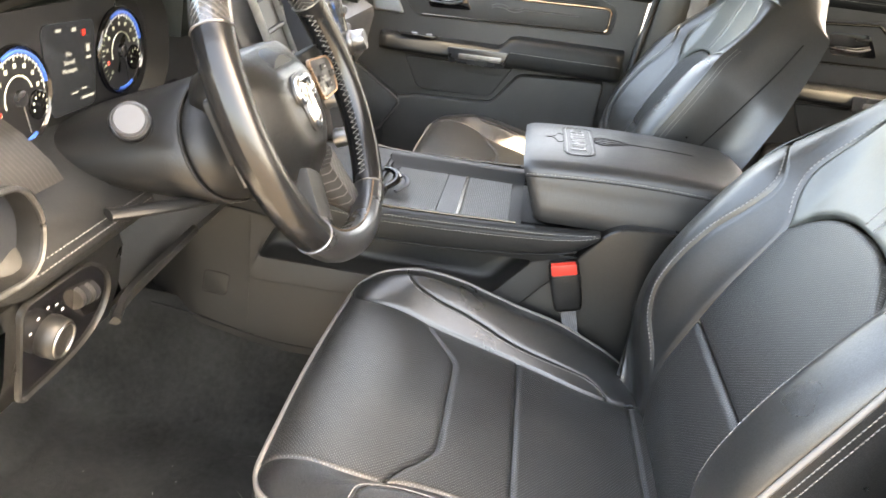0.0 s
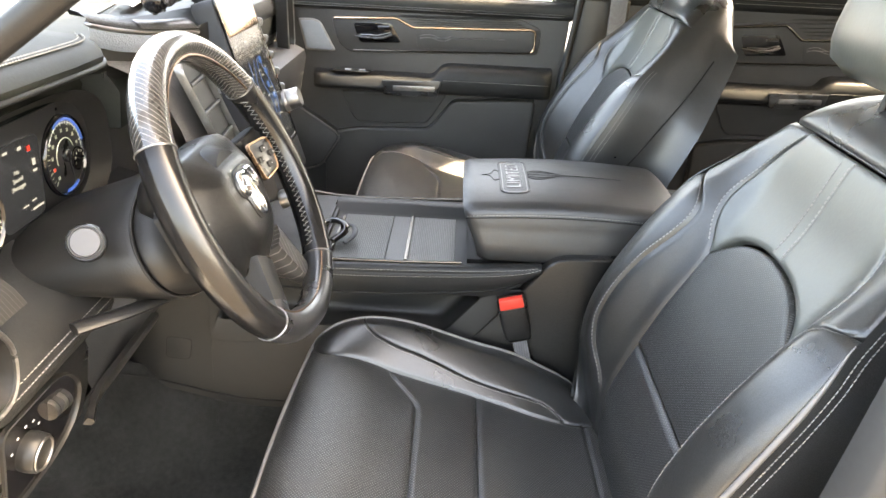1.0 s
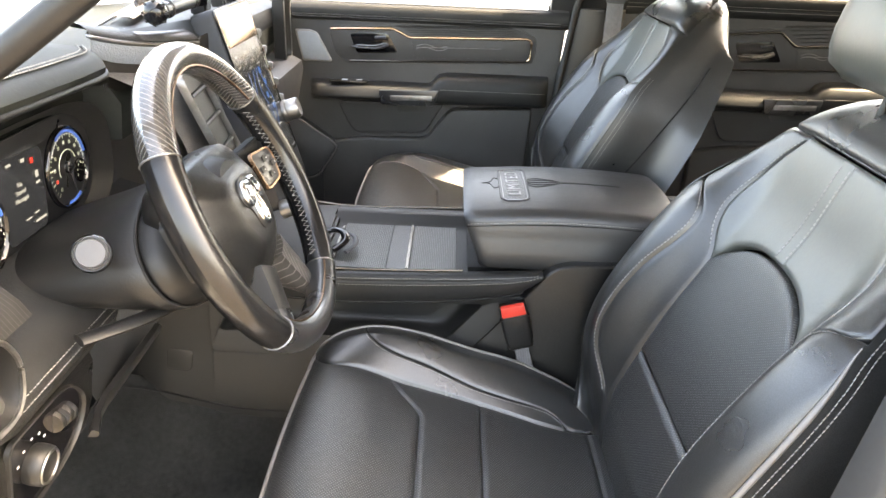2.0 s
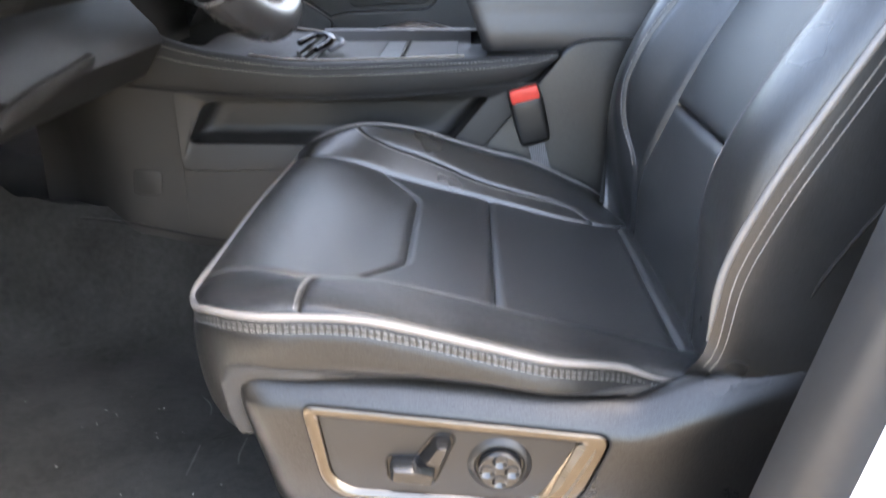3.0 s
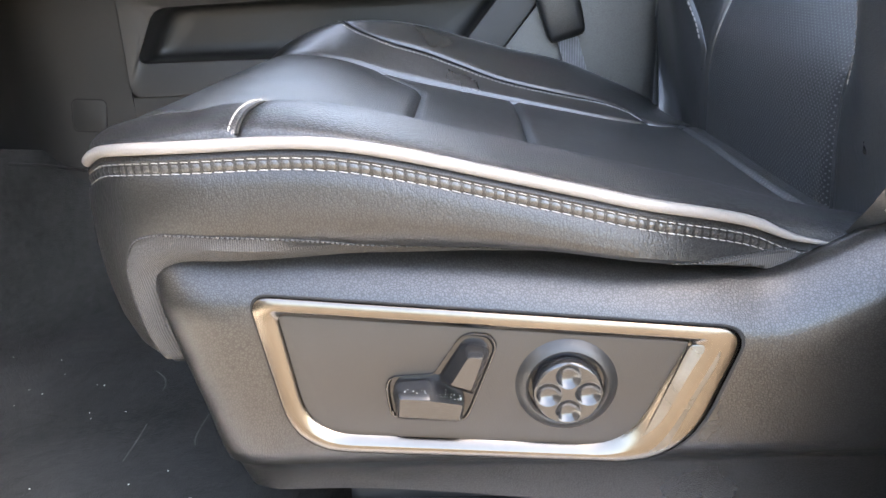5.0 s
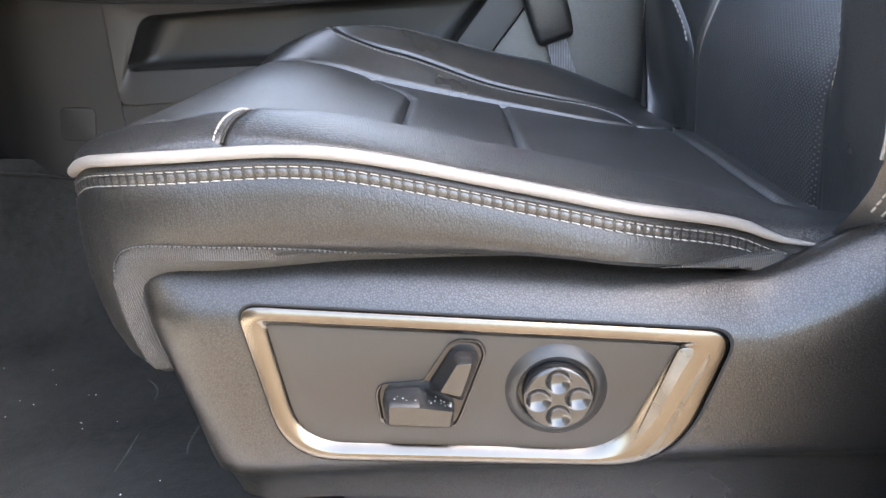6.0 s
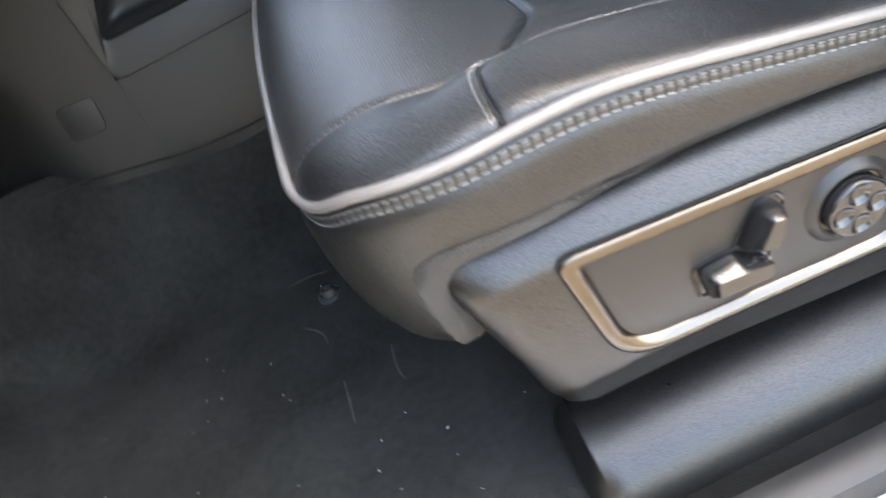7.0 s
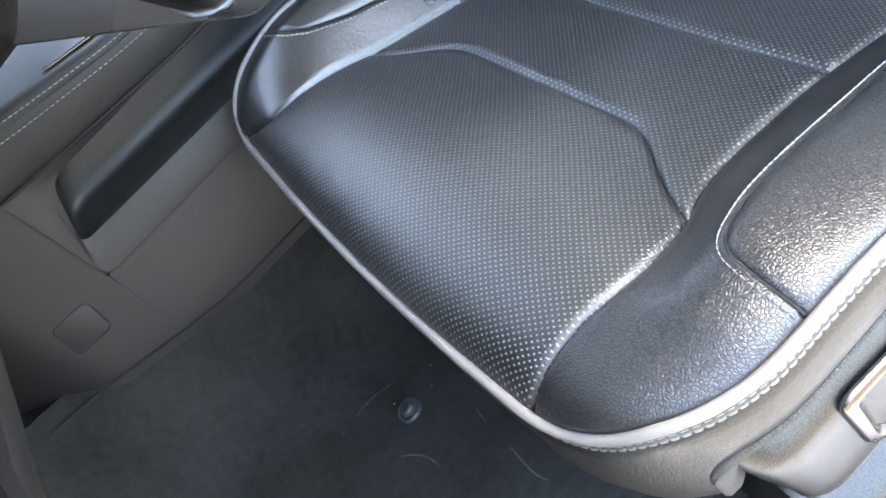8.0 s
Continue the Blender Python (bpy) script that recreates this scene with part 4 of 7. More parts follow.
    # the two switches shaped like a seat
    well = rounded([(0.2375, 0.2030), (0.2405, 0.2088), (0.2630, 0.2098), (0.2772, 0.2305), (0.2830, 0.2325), (0.2925, 0.2312), (0.2962, 0.2250), (0.2820, 0.1890), (0.2785, 0.1815), (0.2390, 0.1850)], [0.004, 0.004, 0.002, 0.004, 0.003, 0.003, 0.004, 0.004, 0.003, 0.003], 4)
    cw = Vector((0.2665, 0.2045))
    ring_plate("switch_gasket", [tuple(cw + (Vector(p) - cw) * 1.09) for p in well], well, F, ((0, 0.0), (0.3, 0.0016), (0.6, 0.0016), (1, 0.0002)), SWITCH, sh, "thin raised rim round the seat switches")
    prism("switch_well", well, lambda a, b, c: F(a, b, c - 0.0005), 0.0011, GLOSS_BLACK, sh, "black recess round the seat switches", 0.0003)
    foot = [(0.2400, 0.2030), (0.2420, 0.2070), (0.2600, 0.2076), (0.2795, 0.1960), (0.2770, 0.1832), (0.2415, 0.1862)]
    face = [(0.2441, 0.2036), (0.2450, 0.2040), (0.2600, 0.2024), (0.2788, 0.1988), (0.2765, 0.1887), (0.2432, 0.1922)]
    rows = [[F(a, b, 0.0) for a, b in rounded(foot, 0.002, 3)], [F(a, b, 0.008) for a, b in rounded(foot, 0.002, 3)], [F(a, b, 0.0150) for a, b in rounded(face, 0.001, 3)], [F(0.2612 + (a - 0.2612) * 0.97, 0.1965 + (b - 0.1965) * 0.92, 0.0160) for a, b in rounded(face, 0.001, 3)]]
    loft("cushion_switch", rows, SWITCH, sh, "worn black seat cushion switch", ring=True, caps=True)
    foot = [(0.2655, 0.2085), (0.2785, 0.2285), (0.2830, 0.2305), (0.2910, 0.2292), (0.2940, 0.2250), (0.2838, 0.1995)]
    face = [(0.2716, 0.2105), (0.2818, 0.2268), (0.2835, 0.2274), (0.2898, 0.2266), (0.2902, 0.2256), (0.2832, 0.2070)]
    rows = [[F(a, b, 0.0) for a, b in rounded(foot, 0.002, 3)], [F(a, b, 0.007) for a, b in rounded(foot, 0.002, 3)], [F(a, b, 0.0145) for a, b in rounded(face, 0.0012, 3)], [F(0.2815 + (a - 0.2815) * 0.92, 0.2180 + (b - 0.2180) * 0.95, 0.0155) for a, b in rounded(face, 0.0012, 3)]]
    loft("backrest_switch", rows, SWITCH, sh, "black backrest switch", ring=True, caps=True)
    random.seed(5)
    for k in range(40):
        a, b = random.uniform(0.247, 0.279), 0.0
        b = 0.2062 - (a - 0.247) * 0.17 + random.gauss(0, 0.0014)
        p, r = F(a, b, 0.0118 + random.uniform(0, 0.0012)), random.uniform(0.0001, 0.0003)
        obj("dust_speck", [p + Vector(v) * r for v in ((1, 0, 0), (-1, 0, 0.4), (0, -1, 0), (0, 0.5, 1))], [(0, 1, 2), (0, 2, 3), (1, 3, 2), (0, 3, 1)], LINT, sh, smooth=False)
    # round lumbar switch
    k0 = F(0.3355, 0.2005, 0)
    lathe("lumbar_collar", ((0.0295, -0.001), (0.0265, 0.0018), (0.0245, 0.0036), (0.0225, 0.0044), (0.0210, 0.0036), (0.0204, -0.001)), k0, (0, -1, 0), SMOOTH_PLASTIC, sh, "raised collar of the lumbar switch", 40, caps=False)
    lathe("lumbar_gap", ((0.0208, 0.0), (0.0208, 0.0012)), k0, (0, -1, 0), GLOSS_BLACK, sh, "", 32)
    # knob with four finger dimples
    rows, n = [], 96
    for i, r in enumerate([0.0190, 0.0190, 0.0186, 0.0178] + [0.0174 - 0.0006 * k for k in range(29)]):
        row = []
        for j in range(n):
            q = 2 * math.pi * j / n
            a, b = r * math.cos(q), r * math.sin(q)
            h = (0.0, 0.0088, 0.0100, 0.0106)[i] if i < 4 else 0.0108
            for ca, cb, ea, eb in ((0.0108, 0, 0.0074, 0.0070), (-0.0108, 0, 0.0074, 0.0070), (0, 0.0108, 0.0070, 0.0074), (0, -0.0108, 0.0070, 0.0074)):
                d = math.hypot((a - ca) / ea, (b - cb) / eb)
                h -= 0.0034 * max(0.0, 1 - d ** 2.4)
            row.append(k0 + Vector((a, -h, b)))
        rows.append(row)
    loft("lumbar_switch", rows, SWITCH, sh, "round four-way lumbar switch with finger dimples", ring=True, caps=True)
    X = Vector((0.94, 0, 0.34)).normalized()
    N = Vector((0, -0.72, 0.69))
    N = (N - N.dot(X) * X).normalized()
    Y = N.cross(X)
    m = Matrix(((X.x, Y.x, N.x, 0.543 - SEAT_X), (X.y, Y.y, N.y, 0.8062 + yo), (X.z, Y.z, N.z, 0.2775), (0, 0, 0, 1)))
    text("airbag_lettering", "AIRBAG", 0.0105, m, SMOOTH_PLASTIC, sh, "moulded letters on the shield", 0.0008)


valance(driver_seat)


# ---- cab shell and surroundings ----
ground = obj("ground", [(-60, -60, -0.62), (60, -60, -0.62), (60, 60, -0.62), (-60, 60, -0.62)], [(0, 1, 2, 3)], CONCRETE)
tagged(ground, "worn sunlit asphalt ground around the truck", "ground", kind="structure")
# carpet: footwells, tunnel sides under the console, toe board
rows = []
for k in range(60):
    x = -0.75 + 2.6 * k / 59
    toe = 0.0 if x > -0.42 else (-(x + 0.42)) * 1.1
    row = []
    for y, z in ((0.765, 0.012), (0.775, 0.006), (0.80, 0.0), (0.88, 0.0), (1.05, 0.0), (1.2, 0.0), (1.27, 0.005), (1.32, 0.03), (1.352, 0.09), (1.374, 0.146), (1.39, 0.16), (1.71, 0.16), (1.726, 0.146), (1.748, 0.09), (1.79, 0.02), (1.83, 0.005), (1.9, 0), (2.2, 0), (2.33, 0.0), (2.40, 0.05)):
        if 1.3 < y < 1.8:
            z *= 1.06 + 0.26 * smooth01((-0.05 - x) / 0.26)
        row.append(Vector((x, y, max(z, toe) + (0.004 if y < 1.3 else 0.0015) * noise.noise(Vector((x * 7, y * 7, 0))))))
    rows.append(row)
floor = loft("floor", rows, CARPET)
tube("carpet_edge", [r[9] + Vector((0, -0.0035, 0.014)) for r in rows[10:36]], 0.0018, SEAM, floor, "dark gap along the console foot", 6)
tagged(floor, "black carpet over the cab floor and tunnel", "floor", kind="structure")

# door sill and threshold
sill = thing("door_sill", "dark plastic sill trim under the driver doorway", "door sill", (0.1, 0.78, 0.0), kind="structure")
rows = []
for k in range(40):
    x = 0.128 + 0.57 * k / 39
    f = math.sqrt(min(1, max(0.05, (x - 0.126) / 0.015)))
    rows.append([Vector((x - 0.1, y - 0.78, 0.0 + z * f)) for y, z in ((0.90, 0.018), (0.885, 0.055), (0.868, 0.062), (0.85, 0.060), (0.825, 0.050), (0.805, 0.036), (0.795, 0.018), (0.79, -0.002))])
loft("scuff_plate", rows, PLASTIC, sill, "satin dark riser cover below the seat")
rows = [[Vector((x, y - 0.78, z)) for y, z in ((0.774, 0.0), (0.77, 0.012), (0.755, 0.016), (0.742, 0.008), (0.738, -0.02))] for x in [-0.65 + 1.36 * k / 20 for k in range(21)]]
loft("door_seal", rows, RUBBER, sill, "black rubber door seal")
rows = [[Vector((x, y - 0.78, z)) for y, z in ((0.74, -0.015), (0.73, -0.008), (0.66, -0.012), (0.63, -0.03), (0.62, -0.18), (0.64, -0.3))] for x in [-0.65 + 1.36 * k / 20 for k in range(21)]]
loft("painted_sill", rows, WHITE_PAINT, sill, "white painted rocker panel")

# B pillar of the driver side
pillar = thing("b_pillar", "dark trimmed door pillar with white paint outside", "door pillar", (0.62, 0.72, 0.0), kind="structure")
def post(name, xs, mat_, y0, y1, label, back=-0.006):
    rows = []
    for z, x0, x1, dy in xs:
        x0, x1 = x0 + back, x1 + back
        rows.append([Vector((x - 0.62, y - 0.72, z)) for x, y in ((x0, y1 + dy), (x0 + 0.004, y0 + dy + 0.006), (x0 + 0.012, y0 + dy), (x1 - 0.012, y0 + dy), (x1, y0 + dy + 0.01), (x1, y1 + dy))])
    return loft(name, rows, mat_, pillar, label, ring=True, caps=True)
post("pillar_trim", [(-0.02, 0.525, 0.80, 0.0), (0.25, 0.545, 0.80, 0.0), (0.5, 0.59, 0.80, 0.01), (0.68, 0.63, 0.81, 0.03), (0.85, 0.70, 0.83, 0.07), (1.05, 0.76, 0.86, 0.12), (1.30, 0.82, 0.92, 0.19)], SOFT_PLASTIC, 0.69, 0.80, "dark pillar trim", 0.065)
post("pillar_seal", [(-0.02, 0.49, 0.55, 0.0), (0.25, 0.516, 0.57, 0.0), (0.5, 0.576, 0.62, 0.01), (0.68, 0.624, 0.665, 0.03), (0.85, 0.675, 0.72, 0.07), (1.05, 0.738, 0.78, 0.12), (1.30, 0.80, 0.84, 0.19)], RUBBER, 0.662, 0.70, "rubber seal along the pillar")
post("pillar_paint", [(-0.25, 0.525, 0.90, 0.0), (0.25, 0.555, 0.90, 0.0), (0.5, 0.612, 0.90, 0.01), (0.68, 0.66, 0.90, 0.03), (0.85, 0.71, 0.92, 0.07), (1.05, 0.77, 0.95, 0.12), (1.30, 0.83, 0.98, 0.19)], WHITE_PAINT, 0.62, 0.687, "white painted pillar face")

# the driver door stands open in front of the doorway
dd = thing("driver_door", "driver door standing wide open with a black inner panel", "car door", (-0.52, 0.66, 0.0), kind="structure")
dd.rotation_euler = (0, 0, radians(-74))
prism("door_card", rounded([(0.02, -0.02), (1.06, -0.02), (1.14, 0.78), (0.02, 0.78)], 0.04, 4), lambda a, b, c: Vector((a, c, b)), 0.03, SOFT_PLASTIC, dd, "black inner door panel", 0.01)
prism("door_skin", rounded([(0.0, -0.14), (1.05, -0.14), (1.15, 0.80), (0.0, 0.80)], 0.04, 4), lambda a, b, c: Vector((a, -c - 0.002, b)), 0.05, WHITE_PAINT, dd, "white outer door skin", 0.01)
tube("window_frame", [(0.02, -0.02, 0.79), (0.40, 0.09, 1.10), (0.62, 0.16, 1.25), (1.05, 0.16, 1.25), (1.15, -0.01, 0.79)], 0.022, RUBBER, dd, "black window frame", 8)
wp = obj("window_pane", [(0.03, -0.02, 0.78), (1.14, -0.02, 0.78), (1.04, 0.16, 1.24), (0.62, 0.16, 1.24), (0.40, 0.09, 1.09)], [(0, 1, 2, 3, 4)], CLEAR, dd, "clear driver window")
wp.visible_shadow = False

# body: rear side wall, back wall, firewall, roof
body = thing("truck_body", "white pickup cab shell with grey headliner", "truck cab", (0.6, 1.55, 0.0), kind="structure")
def shell(name, rows, material, label):
    return loft(name, [[Vector(p) - Vector((0.6, 1.55, 0)) for p in r] for r in rows], material, body, label)
shell("rear_side", [[(x, 0.60, -0.2), (x, 0.60, 0.78), (x, 0.64, 0.80), (x, 0.64, -0.2)] for x in (0.90, 1.95)], WHITE_PAINT, "white rear door outside")
shell("cab_back", [[(1.95, y, -0.2), (1.95, y, 0.80), (1.99, y, 0.80), (1.99, y, -0.2)] for y in (0.6, 2.5)], SOFT_PLASTIC, "dark rear cab wall")
shell("firewall", [[(-0.76, y, -0.2), (-0.76, y, 0.74), (-0.80, y, 0.74), (-0.80, y, -0.2)] for y in (0.65, 2.5)], SOFT_PLASTIC, "dark firewall under the dashboard")
shell("fender", [[(x, 0.60, -0.2), (x, 0.60, 0.70), (x, 0.66, 0.74), (x, 0.66, -0.2)] for x in (-0.62, -1.6)], WHITE_PAINT, "white front fender")
shell("hood", [[(x, 0.60, 0.70), (x, 0.8, 0.76), (x, 1.55, 0.80), (x, 2.3, 0.76), (x, 2.5, 0.70)] for x in (-0.92, -1.3, -1.8, -2.1)], WHITE_PAINT, "white engine hood")
shell("kick_panel", [[(x, 0.80, -0.05), (x, 0.80, 0.50), (x, 0.78, 0.52), (x, 0.76, -0.05)] for x in (-0.76, -0.44)], SOFT_PLASTIC, "dark kick panel in the footwell")
rt = [(0.81, 1.265), (0.93, 1.32), (1.3, 1.345), (1.55, 1.35), (1.8, 1.345), (2.17, 1.32), (2.29, 1.265)]
shell("headliner", [[(x, y, z - dz) for y, z in rt] for x, dz in ((0.0, 0.06), (0.1, 0.02), (0.4, 0.0), (1.2, 0.0), (1.7, 0.02), (1.8, 0.06))], HEADLINER, "grey cloth headliner")
shell("roof", [[(x, y, z + 0.035 - dz) for y, z in [(0.79, 1.21)] + rt + [(2.31, 1.21)]] for x, dz in ((-0.03, 0.06), (0.1, 0.02), (0.4, 0.0), (1.2, 0.0), (1.7, 0.02), (1.85, 0.06))], WHITE_PAINT, "white painted roof")
for y0, y1, nm in ((0.68, 0.84, "a_pillar"), (2.42, 2.26, "a_pillar")):
    sg = 1 if y0 < 1 else -1
    tube(nm, [Vector((x - 0.6, y - 1.55, z)) for x, y, z in ((-0.84, y0 + 0.02 * sg, 0.72), (-0.45, y0 + 0.12 * sg, 0.98), (-0.02, y1, 1.27))], 0.035, HEADLINER, body, "grey trimmed windshield pillar", 10)
for y0, y1 in ((2.42, 2.26), (0.68, 0.84)):
    tube("c_pillar", [Vector((x - 0.6, y - 1.55, z)) for x, y, z in ((1.93, y0, 0.76), (1.80, y1, 1.27))], 0.07, SOFT_PLASTIC, body, "", 8)
windshield = obj("windshield", [(-0.86, 0.72, 0.73), (-0.86, 2.38, 0.73), (-0.02, 2.16, 1.28), (-0.02, 0.94, 1.28)], [(0, 1, 2, 3)], CLEAR)
windshield.visible_shadow = False
tagged(windshield, "sloping clear windshield over the dashboard", "windshield", kind="structure")
# unseen pane; its dark tint is added to cut light from the rear
rearglass = obj("rear_window", [(1.94, 0.72, 0.8), (1.94, 2.38, 0.8), (1.82, 2.16, 1.28), (1.82, 0.94, 1.28)], [(0, 1, 2, 3)], LIGHT_BLOCKING)
tagged(rearglass, "rear window of the cab, darkened to hold daylight back", "rear window", kind="structure")

# unseen pane added on the driver side to block light into the cab
rd = obj("rear_door_window", [(0.95, 0.63, 0.79), (1.92, 0.63, 0.79), (1.80, 0.84, 1.25), (1.0, 0.84, 1.25)], [(0, 1, 2, 3)], LIGHT_BLOCKING)
tagged(rd, "unseen rear door window, darkened to hold daylight back", "car window", kind="structure")

# yard beyond the passenger windows
yard = thing("garden_wall", "pale sunlit stucco wall across the yard", "wall", (0, 9.0, -0.62), kind="structure")
box("wall_face", (-14, -0.1, 0), (14, 0.1, 2.6), STUCCO, yard, "", 0.02)
def shrub(x, y, h, stems, leaves, seed):
    """A sparse garden shrub: thin bent stems with small leaves near their ends."""
    random.seed(seed)
    sh = thing("shrub", "sparse thin-stemmed shrub in front of the pale wall", "shrub", (x, y, -0.62), "shrubs along the wall")
    verts, faces = [], []
    for k in range(stems):
        q, r = random.uniform(0, 6.28), random.uniform(0.1, 0.4)
        top = Vector((r * math.cos(q), r * 0.5 * math.sin(q), h * random.uniform(0.7, 1.0)))
        pts = spline([Vector((0, 0, 0)), top * 0.5 + Vector((random.gauss(0, 0.06), random.gauss(0, 0.06), 0)), top], 5)
        tube("stem", pts, [0.012 * (1 - 0.7 * i / (len(pts) - 1)) for i in range(len(pts))], STEM, sh, "", 5)
        for j in range(leaves):
            c = pts[random.randint(4, len(pts) - 1)] + Vector((random.gauss(0, 0.07), random.gauss(0, 0.07), random.gauss(0, 0.10)))
            d = Vector((random.gauss(0, 1), random.gauss(0, 1), random.gauss(0, 1))).normalized()
            e, w = d.orthogonal().normalized(), random.uniform(0.02, 0.045)
            f, i = d.cross(e), len(verts)
            verts += [c - e * w, c + f * w * 0.45 + d * w * 0.2, c + e * w, c - f * w * 0.45 + d * w * 0.2]
            faces.append((i, i + 1, i + 2, i + 3))
    obj("foliage", verts, faces, LEAF, sh, "small green leaves", smooth=False)


for x, h, stems, leaves, seed in ((-2.05, 1.75, 9, 26, 1), (-1.55, 1.6, 6, 18, 2), (-0.75, 1.5, 4, 5, 3), (-0.3, 1.55, 4, 5, 4), (0.25, 1.5, 3, 4, 5), (2.6, 1.5, 4, 6, 6), (-3.6, 1.7, 8, 24, 7), (4.4, 1.6, 7, 20, 8)):
    shrub(x, 8.2, h, stems, leaves, seed)


# ---- centre console ----
CY = 1.55
con = thing("centre_console", "dark centre console with stitched rails and ribbed sliding covers", "console", (0.2, CY, 0.17))
CO = Vector((0.2, CY, 0.17))
def C(x, y, z):
    return Vector((x, y, z)) - CO
for sg in (-1, 1):
    yw = CY + sg * 0.168
    W = lambda a, b, c, yw=yw, sg=sg: C(a, yw + sg * (c + 0.012 * smooth01((0.30 - b) / 0.14)), b)
    hole = rounded([(-0.090, 0.388), (0.337, 0.396), (0.275, 0.322), (-0.126, 0.325)], [0.016, 0.01, 0.02, 0.016], 6)
    edge = rounded([(-0.137, 0.4095), (0.41, 0.418), (0.30, 0.285), (-0.1365, 0.282)], [0.002, 0.01, 0.01, 0.016], 6)
    ring_plate("bin_surround", edge, hole, W, ((0.0, 0.001), (0.03, 0.004), (0.10, 0.0045), (0.75, -0.0025), (0.955, -0.004), (0.985, -0.0065), (1.0, -0.014)), CONSOLE_PLASTIC, con, "dark plastic wall round the side bin")
    bin_rows = []
    for c, k in ((-0.012, 1.0), (-0.030, 0.999), (-0.044, 0.985), (-0.053, 0.95), (-0.059, 0.88), (-0.062, 0.74), (-0.063, 0.5), (-0.063, 0.02)):
        bin_rows.append([W(0.105 + (a - 0.105) * (1 - (1 - k) * 0.35), 0.357 + (b - 0.357) * k, c) for a, b in hole])
    loft("side_bin", bin_rows, CONSOLE_PLASTIC, con, "side storage bin with a rounded back", ring=True)
    # lower wall and front foot
    rows = []
    for x, zt, zb in ((-0.40, 0.52, 0.13), (-0.36, 0.50, 0.13), (-0.32, 0.475, 0.13), (-0.29, 0.46, 0.13), (-0.265, 0.45, 0.13), (-0.24, 0.44, 0.13), (-0.22, 0.432, 0.13), (-0.20, 0.425, 0.13), (-0.165, 0.412, 0.13), (-0.136, 0.4095, 0.13), (-0.1355, 0.283, 0.13), (0.0, 0.2835, 0.13), (0.15, 0.284, 0.13), (0.30, 0.285, 0.13)):
        rows.append([W(x, zt + (zb - zt) * f, -0.075 * smooth01((-0.205 - x - 0.10 * (zt + (zb - zt) * f - 0.15)) / 0.16) ** 1.4) for f in (0, 0.2, 0.4, 0.6, 0.8, 1)])
    loft("side_wall", rows, CONSOLE_PLASTIC, con, "dark plastic console side")
    cov = rounded([(-0.215, 0.285), (-0.170, 0.282), (-0.176, 0.242), (-0.219, 0.245)], 0.009, 5)
    prism("access_cover", cov, lambda a, b, c: W(a, b, c + 0.0002), 0.0012, CONSOLE_PLASTIC, con, "small square access cover", 0.0005)
    tube("cover_gap", [W(a, b, 0.0008) for a, b in cov], 0.0010, SEAM, con, "dark gap round the cover", 5, closed=True)
    # raised rear body under the lid
    prism("rear_side", rounded([(0.298, 0.286), (0.408, 0.417), (0.448, 0.469), (0.475, 0.479), (0.80, 0.487), (0.80, 0.130), (0.298, 0.130)], [0.002, 0.004, 0.02, 0.02, 0.01, 0.002, 0.002], 5), lambda a, b, c: W(a, b, c - 0.02), 0.0235, PLASTIC, con, "dark moulded console side below the armrest", 0.006, 3)
    # stitched leather rail
    low = [(-0.32, 0.43), (-0.13, 0.409), (0.0, 0.401), (0.09, 0.3975), (0.2, 0.401), (0.357, 0.4165), (0.41, 0.433), (0.437, 0.455)]
    high = [(-0.32, 0.575), (-0.2, 0.507), (-0.13, 0.479), (-0.085, 0.4665), (-0.01, 0.4545), (0.05, 0.4475), (0.1, 0.447), (0.30, 0.453), (0.40, 0.459), (0.437, 0.462)]
    rows = []
    for k in range(48):
        x = -0.31 + 0.745 * k / 47
        zl, zt = interp(low, x), interp(high, x)
        h = max(zt - zl, 0.006)
        rows.append([C(x, CY + sg * y, z) for y, z in ((0.150, zl), (0.1730, zl), (0.1752, zl + 0.08 * h), (0.1755, zl + 0.5 * h), (0.1755, zt - 0.36 * h), (0.1752, zt - 0.26 * h), (0.1742, zt - 0.23 * h), (0.1748, zt - 0.20 * h), (0.1730, zt - 0.09 * h), (0.170, zt - 0.02 * h), (0.163, zt), (0.154, zt), (0.150, zt - 0.08 * h))])
    loft("rail", rows, STITCHED_PAD, con, "leather wrapped rail with twin stitching")
    tube("rail_gap", [r[1] + Vector((0, 0.001 * sg, -0.0015)) for r in rows[:46]], 0.0018, SEAM, con, "dark gap under the rail", 6)
    stitches("stitching", [r[4] for r in rows], THREAD, con, pitch=0.0058, length=0.0036, width=0.0010, normal=Vector((0, sg, 0.1)))
    stitches("stitching", [r[7].lerp(r[8], 0.6) for r in rows], THREAD, con, pitch=0.0058, length=0.0036, width=0.0010, normal=Vector((0, sg, 0.4)))
    tube("rail_trim", [C(x, CY + sg * 0.1545, interp(high, x) + 0.0012) for x in (-0.02, 0.04, 0.1, 0.2, 0.3)], 0.0022, CHROME, con, "thin satin metal strip")
